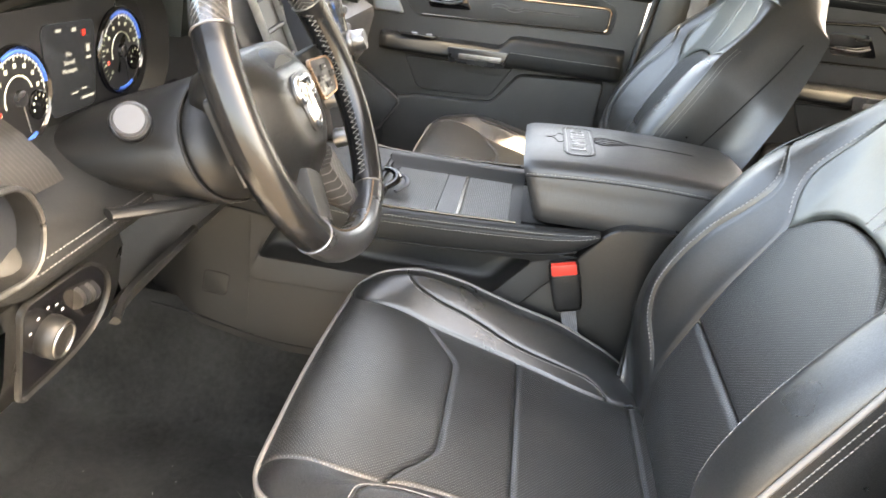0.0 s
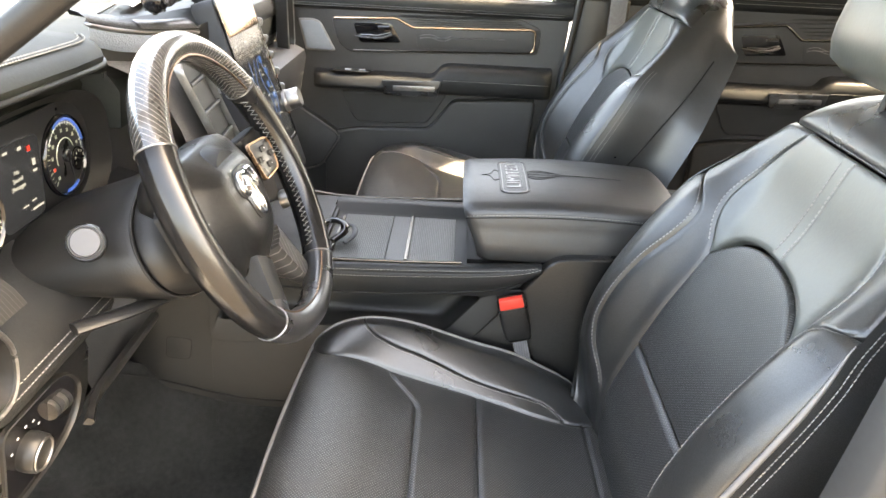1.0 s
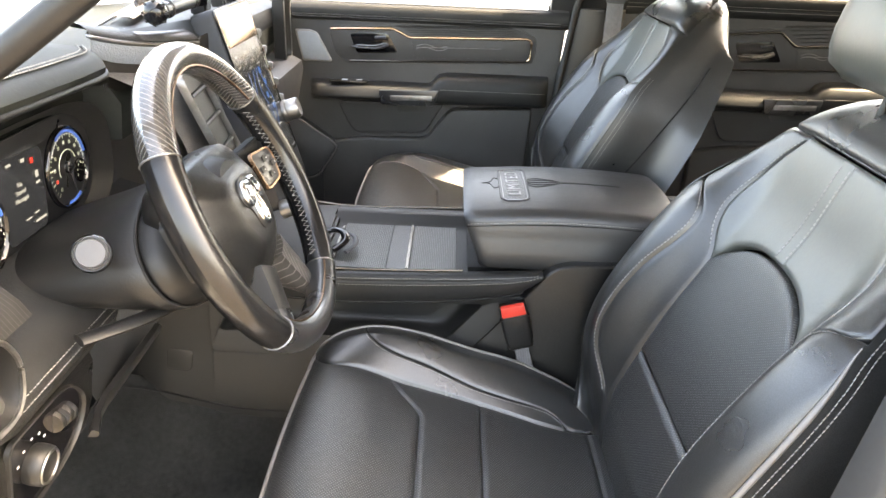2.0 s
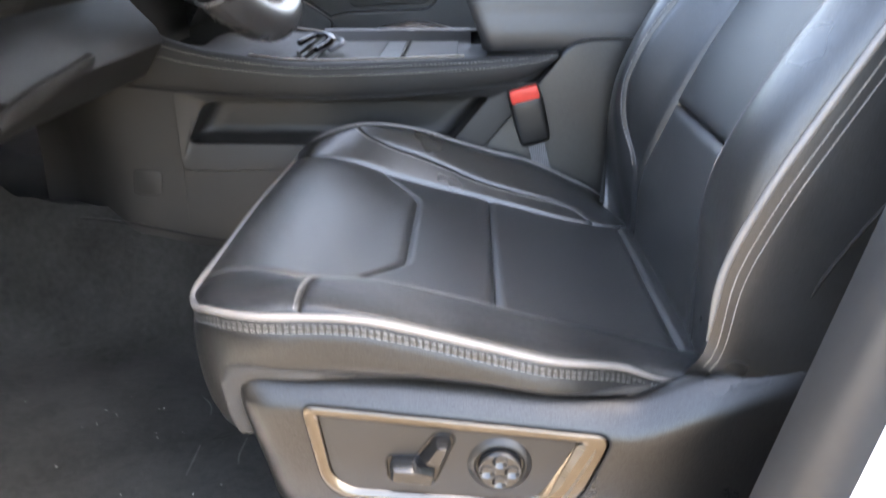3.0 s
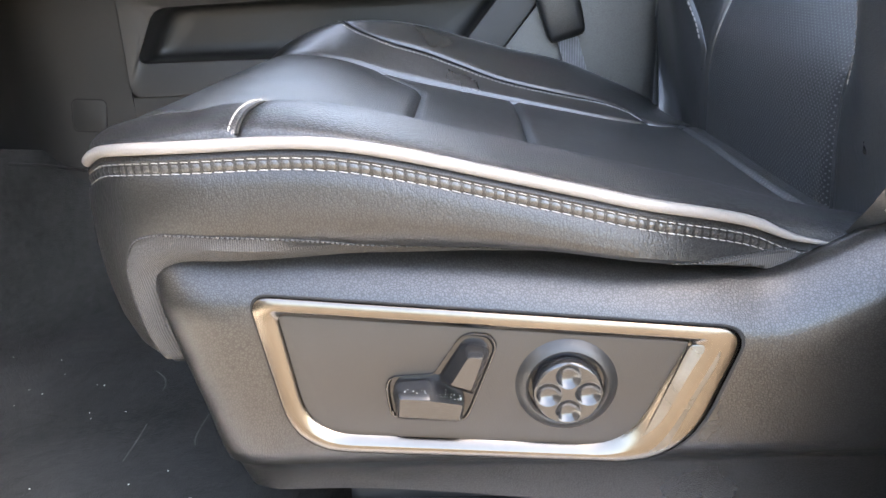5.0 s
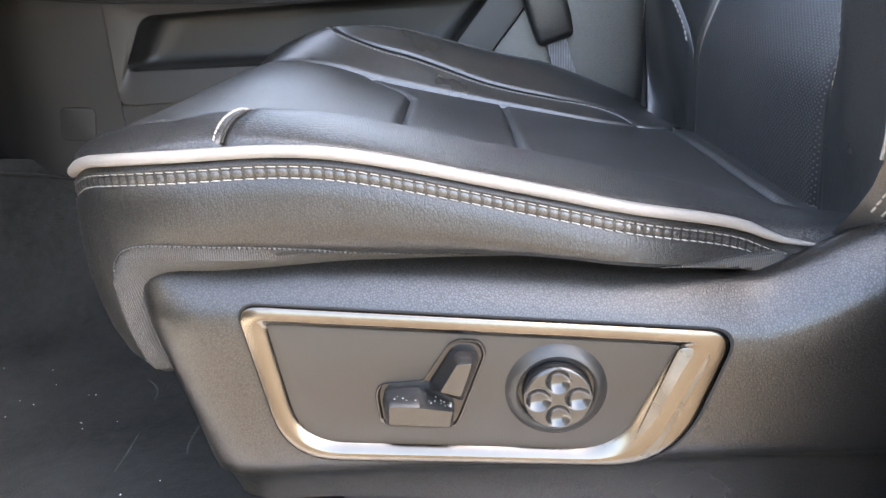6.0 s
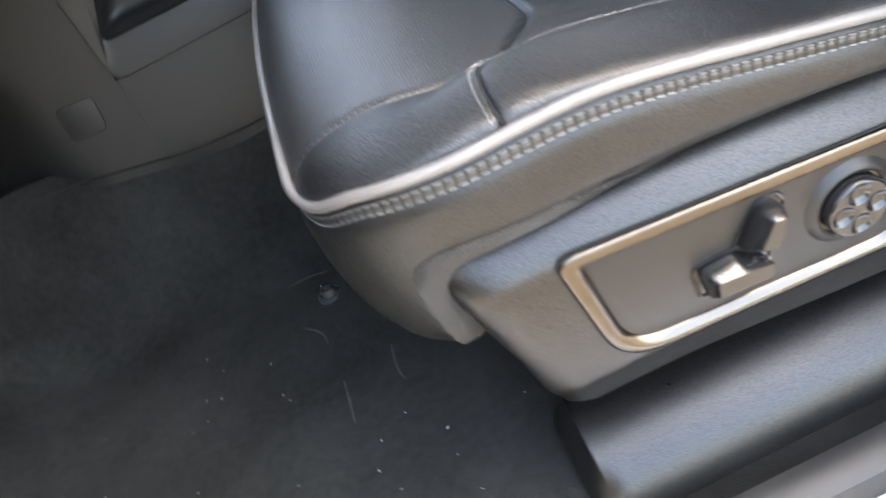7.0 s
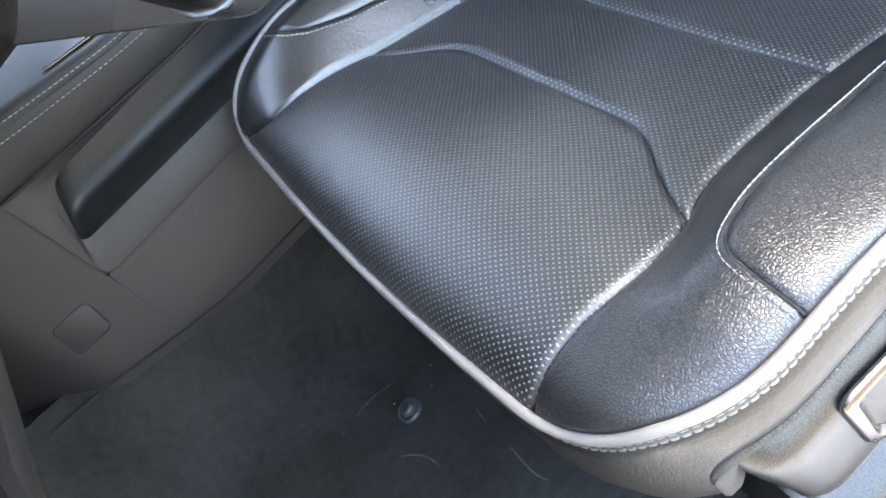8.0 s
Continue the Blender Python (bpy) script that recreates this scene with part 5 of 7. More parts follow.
# well and sliding covers
rows = [[C(x, y, z) for y, z in ((1.401, 0.449), (1.404, 0.443), (1.412, 0.4405), (1.62, 0.4405), (1.632, 0.446), (1.64, 0.458), (1.655, 0.462), (1.695, 0.452))] for x in (0.05, 0.12, 0.2, 0.31)]
loft("tray", rows, CONSOLE_PLASTIC, con, "dark tray with a raised far edge")
rows = [[C(x, y, z) for y, z in ((1.40, 0.449), (1.45, 0.447), (1.55, 0.446), (1.63, 0.452), (1.70, 0.450))] for x in (-0.14, -0.05, 0.045)]
loft("front_tray", rows, CONSOLE_PLASTIC, con, "dark storage tray at the console front")
box("tray_rib", (0.040 - 0.2, 1.42 - CY, 0.436 - 0.17), (0.056 - 0.2, 1.64 - CY, 0.456 - 0.17), CONSOLE_PLASTIC, con, "", 0.006)
for x0, x1 in ((0.074, 0.166), (0.208, 0.288)):
    n = int((x1 - x0) / 0.0033)
    rows = []
    for i in range(n * 4 + 1):
        x = x0 + (x1 - x0) * i / (n * 4)
        h = -0.0008 if i % 4 == 0 else 0.0012
        rows.append([C(x, 1.412, 0.4415), C(x, 1.413, 0.4435 + h), C(x, 1.617, 0.4435 + h), C(x, 1.618, 0.4415)])
    loft("sliding_cover", rows, RIBBED, con, "ribbed metallic sliding cover")
box("cover_gap", (0.1675 - 0.2, 1.412 - CY, 0.440 - 0.17), (0.2 - 0.2, 1.618 - CY, 0.4442 - 0.17), SMOOTH_PLASTIC, con, "", 0.001)
box("cover_edge", (0.2005 - 0.2, 1.412 - CY, 0.441 - 0.17), (0.2055 - 0.2, 1.618 - CY, 0.4475 - 0.17), CHROME, con, "copper-toned metal cover edge", 0.001)
box("cover_edge", (0.0685 - 0.2, 1.412 - CY, 0.441 - 0.17), (0.073 - 0.2, 1.60 - CY, 0.4470 - 0.17), CHROME, con, "satin metal cover edge", 0.001)
# lid
xs = [0.296, 0.299, 0.306, 0.318, 0.34, 0.40, 0.46, 0.52, 0.57, 0.61, 0.64, 0.656, 0.664, 0.667]
rows = []
for x in xs:
    e = min(1, min((x - 0.294) / 0.016, (0.669 - x) / 0.016)) ** 0.5
    zc = 0.553 + 0.009 * math.sin(math.pi * (x - 0.296) / 0.37)
    row = []
    for y, z in ((-0.128, 0.456), (-0.146, 0.459), (-0.151, 0.470), (-0.150, 0.490), (-0.1455, 0.508), (-0.1435, 0.520), (-0.1425, zc - 0.016), (-0.137, zc - 0.006), (-0.12, zc), (-0.06, zc + 0.006), (0, zc + 0.008), (0.06, zc + 0.006), (0.12, zc), (0.137, zc - 0.006), (0.1425, zc - 0.016), (0.1435, 0.520), (0.1455, 0.508), (0.150, 0.490), (0.151, 0.470), (0.146, 0.459), (0.128, 0.456)):
        zz = 0.505 + (z - 0.505) * (0.86 + 0.14 * e)
        lean = 0.030 * smooth01((0.56 - zz) / 0.1) * smooth01((0.36 - x) / 0.06)
        row.append(C(x + lean, CY + y * (0.93 + 0.07 * e), zz))
    rows.append(row)
lid = loft("armrest_lid", rows, LID_LEATHER, con, "padded black leather armrest lid", ring=True, caps=True)
for side in (6, 14):
    pts = [r[side] + Vector((0, -0.0008 if side == 6 else 0.0008, -0.002)) for r in rows[1:-1]]
    stitches("lid_stitching", spline(pts, 10), THREAD, lid, pitch=0.0055, length=0.0034, width=0.0009, normal=Vector((0, -1 if side == 6 else 1, 0.4)))
    tube("lid_seam", [p + Vector((0, 0, -0.004)) for p in pts], 0.0011, SEAM, lid)
def lid_z(x, y):
    return 0.553 + 0.009 * math.sin(math.pi * (x - 0.296) / 0.37) + interp([(0, 0.008), (0.06, 0.006), (0.12, 0.0)], abs(y - CY)) - 0.17
LF = lambda a, b, c: Vector((a - 0.2, b - CY, lid_z(a, b) + c))
for grow, nm in ((0.0, "badge_frame"), (0.0045, "badge_frame")):
    frame_o = resample(rounded([(0.3655 - grow, 1.470), (0.370, 1.4625 - grow), (0.403, 1.4625 - grow), (0.4075 + grow, 1.470), (0.4075 + grow, 1.620), (0.403, 1.6275 + grow), (0.370, 1.6275 + grow), (0.3655 - grow, 1.620)], 0.003, 3), 60)
    tube(nm, [LF(a, b, 0.0002) for a, b in frame_o], 0.0008, BRUSHED if grow == 0 else EMBOSS, lid, "thin silver badge outline" if grow == 0 else "", 6, closed=True)
let = text("badge_lettering", "LIMITED", 0.036, Matrix.Translation((0.3868 - 0.2, 1.545 - CY, 0.0004)) @ Euler((0, 0, radians(90))).to_matrix().to_4x4() @ Matrix.Diagonal((1.0, 0.95, 1, 1)), BRUSHED, lid, "raised silver letters", 0.0005)
for v in let.data.vertices:
    v.co.z += lid_z(v.co.x + 0.2, v.co.y + CY)
for dy, amp in ((0.0, 0.0), (0.006, 0.012), (-0.006, 0.012), (0.012, 0.02), (-0.012, 0.02)):
    L = 0.17 if amp == 0 else 0.07 - amp
    pts = [LF(0.412 + L * t, 1.545 + dy + (amp * math.sin(3.0 * t) * (1 - t) * (1 if dy >= 0 else -1)), 0.0002) for t in [k / 14 for k in range(15)]]
    tube("pinstripe", pts, 0.0007, EMBOSS, lid, "embossed pinstripe scroll", 5)
for dy in (0.02, -0.02):
    tube("pinstripe", spline([LF(0.361, 1.545 + dy, 0.0002), LF(0.352, 1.545 + dy * 1.4, 0.0002), LF(0.345, 1.545 + dy * 0.3, 0.0002), LF(0.33, 1.545, 0.0002)], 6), 0.0007, EMBOSS, lid, "embossed pinstripe scroll", 5)
# rear end of the console
box("rear_tray", (0.675 - 0.2, -0.155, 0.44 - 0.17), (0.80 - 0.2, 0.155, 0.505 - 0.17), CONSOLE_PLASTIC, con, "dark rear cup tray", 0.012, 3)
tube("rear_trim", spline([C(0.70, 1.42, 0.507), C(0.73, 1.48, 0.51), C(0.74, 1.55, 0.51), C(0.73, 1.62, 0.51), C(0.70, 1.68, 0.507)], 6), 0.004, BRUSHED, con, "ribbed silver trim")
box("console_core", (-0.28 - 0.2, -0.105, 0.002), (0.79 - 0.2, 0.105, 0.265), CONSOLE_PLASTIC, con, "", 0.01)

# spring clip of the cup holder
clip = thing("cup_clip", "black plastic cup holder clip with a silver tip", "cup holder", (0.07, 1.47, 0.446))
tube("clip_arm", spline([(-0.035, 0.03, 0.012), (-0.012, 0.05, 0.022), (0.012, 0.035, 0.024), (0.018, 0.01, 0.018), (0.0, -0.012, 0.008)], 6), 0.008, GLOSS_BLACK, clip, "", 8, flat=0.6)
tube("clip_tip", spline([(0.012, 0.05, 0.018), (0.032, 0.035, 0.017), (0.036, 0.005, 0.014), (0.022, -0.018, 0.008)], 6), 0.005, SILVER, clip, "silver clip tip", 8, flat=0.6)

# seat belt buckle beside the driver seat
bk = thing("belt_buckle", "black seat belt buckle with a red release button", "seat belt buckle", (0.3966, 1.357, 0.3697))
ax = Vector((0.265, 0.0, -0.964)).normalized()
sx = Vector((0, 1, 0)).cross(ax).normalized()
def BK(a, b, c):
    return ax * b + sx * -a + Vector((0, -c, 0))
rows = []
for b, hw, th in ((-0.047, 0.0215, 0.010), (-0.044, 0.0235, 0.0125), (-0.02, 0.0245, 0.014), (0.01, 0.024, 0.014), (0.028, 0.0225, 0.013), (0.034, 0.021, 0.012), (0.037, 0.018, 0.008)):
    rows.append([BK(hw * math.copysign(abs(math.cos(q)) ** 0.35, math.cos(q)), b, th * math.copysign(abs(math.sin(q)) ** 0.45, math.sin(q))) for q in [2 * math.pi * j / 24 for j in range(24)]])
loft("buckle_body", rows, PLASTIC, bk, "black buckle housing", ring=True, caps=True)
prism("release_button", rounded([(-0.02, -0.0485), (0.02, -0.0485), (0.0205, -0.030), (-0.0205, -0.030)], 0.003, 3), lambda a, b, c: BK(a, b, c + 0.004), 0.0115, RED, bk, "red release button", 0.002)
prism("buckle_seam", [(-0.0245, -0.0275), (0.0245, -0.0275), (0.0245, -0.0265), (-0.0245, -0.0265)], lambda a, b, c: BK(a, b, c), 0.0142, SEAM, bk, "", 0)
rows = [[BK(a, b, c) for a, c in ((-0.012, 0.003), (0.012, 0.003), (0.012, -0.003), (-0.012, -0.003))] for b in (0.032, 0.06, 0.115)]
loft("buckle_strap", rows, WEBBING, bk, "grey woven strap", ring=True, caps=True)

# ---- doors of the passenger side ----
def door(name, label, x0, x1, dx, front):
    d = thing(name, label, "car door", (x0, 2.40, 0.05), kind="structure")
    O = Vector((x0, 2.40, 0.05))
    # the belt line of the rear door is higher
    rise = lambda b: 0.0 if front else 0.02 + 0.05 * smooth01((b - 0.70) / 0.07) * (1 - smooth01((b - 0.80) / 0.40))
    D = lambda a, b, c: Vector((a + dx, 2.385 - c, b + rise(b))) - O
    prism("door_card", rounded([(x0 - dx, 0.05), (x1 - dx - 0.06, 0.05), (x1 - dx, 0.79), (x0 - dx, 0.79)], 0.01, 3), D, 0.006, DOOR_PLASTIC, d, "dark plastic door card", 0.003)
    prism("door_outer", [(x0 - dx, 0.0), (x1 - dx - 0.06, 0.0), (x1 - dx, 0.785), (x0 - dx, 0.785)], lambda a, b, c: D(a, b, c - 0.09), 0.05, WHITE_PAINT, d, "white painted outer skin")
    # padded top with stitched seams
    rows = [[D(x, z, c) for z, c in ((0.738, 0.0), (0.744, 0.016), (0.752, 0.020), (0.7535, 0.0185), (0.755, 0.021), (0.768, 0.023), (0.780, 0.020), (0.786, 0.012), (0.788, 0.0), (0.788, -0.04))] for x in [x0 - dx + (x1 - x0) * k / 12 for k in range(13)]]
    loft("top_pad", rows, STITCHED_PAD, d, "padded door top with twin stitching")
    for z in (0.7505, 0.7565):
        stitches("stitching", [D(x, z, 0.0215) for x in (x0 - dx + 0.02, x1 - dx - 0.02)], DARK_THREAD, d, normal=(0, -1, 0))
    # recessed trim panel with chrome outline
    line = [(-0.071, 0.7185), (0.094, 0.7255), (0.102, 0.724), (0.143, 0.7045), (0.152, 0.7035), (0.466, 0.7125), (0.478, 0.709), (0.483, 0.699), (0.480, 0.66), (0.474, 0.6525), (0.462, 0.650), (-0.018, 0.6345)]
    back_ = rounded([(-0.080, 0.722), (0.10, 0.730), (0.44, 0.739), (0.497, 0.715), (0.492, 0.645), (-0.03, 0.628), (-0.062, 0.655)], 0.014, 4)
    prism("trim_panel", back_, lambda a, b, c: D(a, b, c + 0.004), 0.008, DOOR_PLASTIC, d, "dark recessed trim panel", 0.004)
    tube("chrome_outline", [D(a, b, 0.0135) for a, b in line[:10]], 0.0036, PEACH if front else CHROME, d, "warm chrome outline", 8)
    tube("chrome_outline", [D(a, b, 0.0135) for a, b in line[9:]], 0.0018, CHROME, d, "", 6)
    for k in range(5):
        z = 0.7085 + 0.0052 * k
        tube("trim_rib", [D(0.155 - 0.012 * k, z + 0.004, 0.0125), D(0.45 - 0.008 * k, z + 0.0115, 0.0125)], 0.0015, SMOOTH_PLASTIC, d, "", 5)
    prism("inlay", rounded([(0.152, 0.699), (0.472, 0.707), (0.475, 0.657), (0.16, 0.648)], 0.006, 3), lambda a, b, c: D(a, b, c + 0.012), 0.002, DOOR_PLASTIC, d, "dark grained inlay", 0.001)
    for k, (a0, b0, a1, b1) in enumerate(((0.165, 0.6775, 0.40, 0.683), (0.165, 0.6815, 0.25, 0.6845), (0.165, 0.6735, 0.25, 0.677))):
        tube("pinstripe", [D(a0 + (a1 - a0) * t, b0 + (b1 - b0) * t + (0.005 * math.sin(6.3 * t) if k else 0), 0.0144) for t in [q / 10 for q in range(11)]], 0.0007, BRUSHED, d, "embossed pinstripe scroll", 5)
    # release lever
    prism("handle_cup", rounded([(-0.02, 0.708), (0.085, 0.712), (0.115, 0.66), (0.0, 0.655)], 0.01, 4), lambda a, b, c: D(a, b, c + 0.0115), 0.001, GLOSS_BLACK, d, "dark recess of the release lever", 0.0005)
    tube("release_lever", spline([D(-0.012, 0.674, 0.014), D(0.02, 0.672, 0.02), D(0.06, 0.673, 0.024), D(0.088, 0.682, 0.018)], 6), 0.0065, BUTTON, d, "dark release lever", 8, flat=0.6)
    tube("lever_edge", [D(0.0, 0.6785, 0.021), D(0.05, 0.679, 0.026), D(0.085, 0.6875, 0.02)], 0.0016, BRUSHED, d, "thin bright lever edge", 6)
    tube("lock_switch", [D(0.05, 0.7, 0.016), D(0.08, 0.702, 0.018)], 0.004, BUTTON, d, "", 6)
    # armrest
    rows = []
    for x in [-0.125, -0.118, -0.10, 0.0, 0.1, 0.2, 0.213, 0.228, 0.25, 0.35, 0.45, 0.51, 0.528, 0.535]:
        e = min(1, min((x + 0.128) / 0.02, (0.538 - x) / 0.02)) ** 0.5
        f = smooth01((x - 0.2) / 0.04)
        zt = 0.578 + 0.032 * f
        zb = 0.535 - 0.002 * f
        row = []
        for z, c in ((zb - 0.005, 0.0), (zb - 0.002, 0.05), (zb + 0.002, 0.062), (zb + 0.012, 0.066), (zt - 0.035, 0.066), (zt - 0.012, 0.062), (zt - 0.003, 0.05), (zt, 0.03), (zt + 0.002, 0.0)):
            row.append(D(x, z, c * (0.4 + 0.6 * e)))
        rows.append(row)
    loft("armrest", rows, STITCHED_PAD, d, "padded leather armrest")
    stitches("stitching", [D(x, 0.573, 0.0665) for x in (0.235, 0.53)], DARK_THREAD, d, normal=(0, -1, 0))
    prism("pull_handle", rounded([(0.066, 0.567), (0.232, 0.571), (0.222, 0.527), (0.074, 0.526)], 0.006, 4), lambda a, b, c: D(a, b, c + 0.055), 0.013, BUTTON, d, "dark pull handle block", 0.003)
    prism("pull_plate", rounded([(0.098, 0.553), (0.214, 0.556), (0.214, 0.541), (0.098, 0.539)], 0.003, 3), lambda a, b, c: D(a, b, c + 0.066), 0.004, BRUSHED, d, "dull metal plate of the pull", 0.001)
    prism("window_switch", rounded([(-0.068, 0.585), (0.03, 0.589), (0.036, 0.581), (0.03, 0.573), (-0.068, 0.570), (-0.074, 0.577)], 0.004, 3), lambda a, b, c: Vector((a + dx, 2.385 - 0.043 + (b - 0.579) * 1.7, 0.5815 + c)) - O, 0.003, GLOSS_BLACK, d, "gloss black window switch plate", 0.001)
    for a in (-0.03, 0.01):
        tube("switch_toggle", [Vector((a + dx - 0.008, 2.342, 0.586)) - O, Vector((a + dx + 0.008, 2.342, 0.586)) - O], 0.003, BRUSHED, d, "", 6)
    # lower pocket
    prism("map_pocket", rounded([(-0.055, 0.52), (0.25, 0.527), (0.198, 0.442), (0.18, 0.436), (-0.002, 0.430), (-0.02, 0.445)], 0.012, 4), lambda a, b, c: D(a, b, c + 0.004), 0.010, DOOR_PLASTIC, d, "moulded panel below the armrest", 0.006, 3)
    prism("pocket_face", rounded([(0.265, 0.512), (0.50, 0.525), (0.475, 0.12), (-0.10, 0.12), (-0.10, 0.40), (0.0, 0.418), (0.20, 0.425)], 0.02, 4), lambda a, b, c: D(a, b, c + 0.004), 0.028, DOOR_PLASTIC, d, "dark door pocket face", 0.012, 3)
    prism("lamp_cup", rounded([(0.11, 0.515), (0.22, 0.518), (0.212, 0.498), (0.12, 0.495)], 0.006, 3), lambda a, b, c: D(a, b, c + 0.012), 0.003, DOOR_PLASTIC, d, "", 0.001)
    if front:
        vent = rounded([(-0.172, 0.712), (-0.132, 0.7135), (-0.110, 0.706), (-0.070, 0.632), (-0.075, 0.626), (-0.152, 0.628)], 0.006, 4)
        prism("tweeter_rim", vent, lambda a, b, c: D(a, b, c + 0.004), 0.008, BRUSHED, d, "dull metal tweeter rim", 0.002)
        cv = Vector((-0.121, 0.670))
        prism("tweeter_grille", [tuple(cv + (Vector(p) - cv) * 0.88) for p in vent], lambda a, b, c: D(a, b, c + 0.011), 0.003, GRILLE, d, "pale mesh tweeter grille", 0.001)
        spk = rounded([(-0.30, 0.50), (-0.185, 0.487), (-0.055, 0.400), (-0.05, 0.385), (-0.11, 0.295), (-0.30, 0.25)], [0.02, 0.03, 0.02, 0.02, 0.02, 0.02], 5)
        prism("speaker_rim", spk, lambda a, b, c: D(a, b, c + 0.004), 0.030, SMOOTH_PLASTIC, d, "dark speaker rim", 0.008, 3)
        cv = Vector((-0.16, 0.39))
        prism("speaker_grille", [tuple(cv + (Vector(p) - cv) * 0.9) for p in spk], lambda a, b, c: D(a, b, c + 0.031), 0.006, DARK_GRILLE, d, "dark mesh speaker grille", 0.003)
        tube("speaker_trim", [D(a, b, 0.0365) for a, b in [tuple(cv + (Vector(p) - cv) * 0.955) for p in spk]], 0.0032, RIBBED, d, "pale satin speaker edge", 6, closed=True)
    g = prism("window_pane", [(x0 - dx + 0.02, 0.775), (x1 - dx - 0.03, 0.775), (x1 - dx - 0.03, 1.24), (x0 - dx + (0.45 if front else 0.02), 1.24)], lambda a, b, c: D(a, b, c - 0.03 + 0.22 * (b - 0.775)), 0.004, SHADED, d, "clear side window pane")
    g.visible_shadow = False
    tube("lock_pin", [D(x1 - dx - 0.055, 0.785, 0.003), D(x1 - dx - 0.055, 0.803, 0.003)], 0.003, BUTTON, d, "", 8)
    return d


door("door_1", "black passenger front door with copper chrome trim and stitched top", -0.50, 0.578, 0.0, True)
door("door_2", "black passenger rear door with chrome trim lines", 0.70, 1.62, 1.06, False)
pp = thing("pillar_trim", "grey plastic trim on the passenger door pillar", "door pillar", (0.64, 2.37, 0.0), kind="structure")
rows = []
for z, x0, x1, y in ((0.0, 0.51, 0.70, 2.36), (0.3, 0.535, 0.70, 2.36), (0.6, 0.570, 0.715, 2.35), (0.80, 0.600, 0.725, 2.345), (0.802, 0.602, 0.725, 2.352), (1.30, 0.68, 0.79, 2.17)):
    rows.append([Vector((x - 0.64, yy - 2.37, z)) for x, yy in ((x0, y + 0.05), (x0, y + 0.008), (x0 + 0.01, y), (x1 - 0.01, y), (x1, y + 0.008), (x1, y + 0.05))])
loft("pillar_panel", rows, PLASTIC, pp, "grained grey pillar panel")
rows = []
for z, y in ((0.74, 2.405), (1.0, 2.345), (1.28, 2.285)):
    rows.append([Vector((x - 0.64, yy - 2.37, z)) for x, yy in ((0.53, y), (0.53, y + 0.03), (0.75, y + 0.03), (0.75, y))])
loft("pillar_outer", rows, RUBBER, pp, "black outer pillar cover", ring=True, caps=True)
tube("door_seal", [(0.503 - 0.64, -0.015, 0.05), (0.532 - 0.64, -0.015, 0.3), (0.562 - 0.64, -0.02, 0.6), (0.592 - 0.64, -0.02, 0.80), (0.67 - 0.64, -0.2, 1.28)], 0.009, RUBBER, pp, "black rubber door seal")
belt = thing("seat_belt", "grey seat belt hanging on the passenger pillar", "seat belt", (0.69, 2.33, 0.85))
box("belt_strap", (-0.022, -0.003, -0.45), (0.022, 0.003, 0.40), WEBBING, belt, "grey woven strap", 0.001)
box("belt_guide", (-0.032, -0.012, -0.03), (0.032, 0.01, 0.02), BUTTON, belt, "black belt guide", 0.008)


# ---- dashboard ----
dash = thing("dashboard", "dark stitched leather dashboard with a central touch screen", "dashboard", (-0.2, 1.55, 0.6))
DO = Vector((-0.2, 1.55, 0.6))
def Q(x, y, z):
    return Vector((x, y, z)) - DO
# top of the dash below the windshield
rows = []
for y in [0.72, 0.74, 0.80, 0.95, 1.1, 1.22, 1.23, 1.24, 1.25, 1.4, 1.55, 1.7, 1.9, 2.1, 2.3, 2.36, 2.38]:
    e = min(1, min((y - 0.70) / 0.04, (2.40 - y) / 0.04)) ** 0.5
    cut = 0.075 * smooth01((1.25 - y) / 0.02)
    rows.append([Q(x - cut * smooth01((x + 0.42) / 0.17), y, z - 0.02 * (1 - e)) for x, z in ((-0.87, 0.715), (-0.80, 0.74), (-0.6, 0.768), (-0.42, 0.785), (-0.30, 0.790), (-0.235, 0.786), (-0.20, 0.772), (-0.185, 0.75), (-0.19, 0.70))])
loft("dash_top", rows, DASH_TOP, dash, "dark leather dash top")
# hood over the instruments
rows = []
HOODY = [0.735, 0.745, 0.77, 0.85, 0.95, 1.05, 1.13, 1.18, 1.205, 1.222, 1.228]
for y in HOODY:
    t = (y - 0.735) / 0.493
    e = min(1, min((y - 0.733) / 0.03, (1.230 - y) / 0.04)) ** 0.5
    xe = -0.132 - 0.010 * t - 0.045 * smooth01((t - 0.75) / 0.25)
    ze = 0.790 + 0.036 * e + 0.012 * (1 - t)
    rows.append([Q(x, y, z) for x, z in ((-0.50, 0.775), (-0.42, 0.79 + 0.035 * e), (-0.30, 0.80 + 0.044 * e), (xe - 0.08, ze + 0.014), (xe - 0.03, ze + 0.010), (xe - 0.008, ze + 0.003), (xe, ze - 0.006), (xe - 0.002, ze - 0.014), (xe - 0.012, ze - 0.019), (xe - 0.06, ze - 0.026), (-0.225, ze - 0.032), (-0.235, 0.70))])
loft("instrument_hood", rows, DASH_TOP, dash, "leather instrument hood with twin stitching")
for off in (0.022, 0.030):
    pts = []
    for r in rows[2:-1]:
        a, b = r[3], r[4]
        pts.append(a.lerp(b, (0.08 - off) / 0.05 if off < 0.08 else 0) + Vector((0, 0, 0.0015)))
    stitches("stitching", spline(pts, 8), THREAD, dash, pitch=0.006, length=0.004, width=0.0012)
tube("hood_seam", spline([r[4].lerp(r[3], -0.1) + Vector((0, 0, 0.0002)) for r in rows[1:-1]], 6), 0.0012, SEAM, dash)
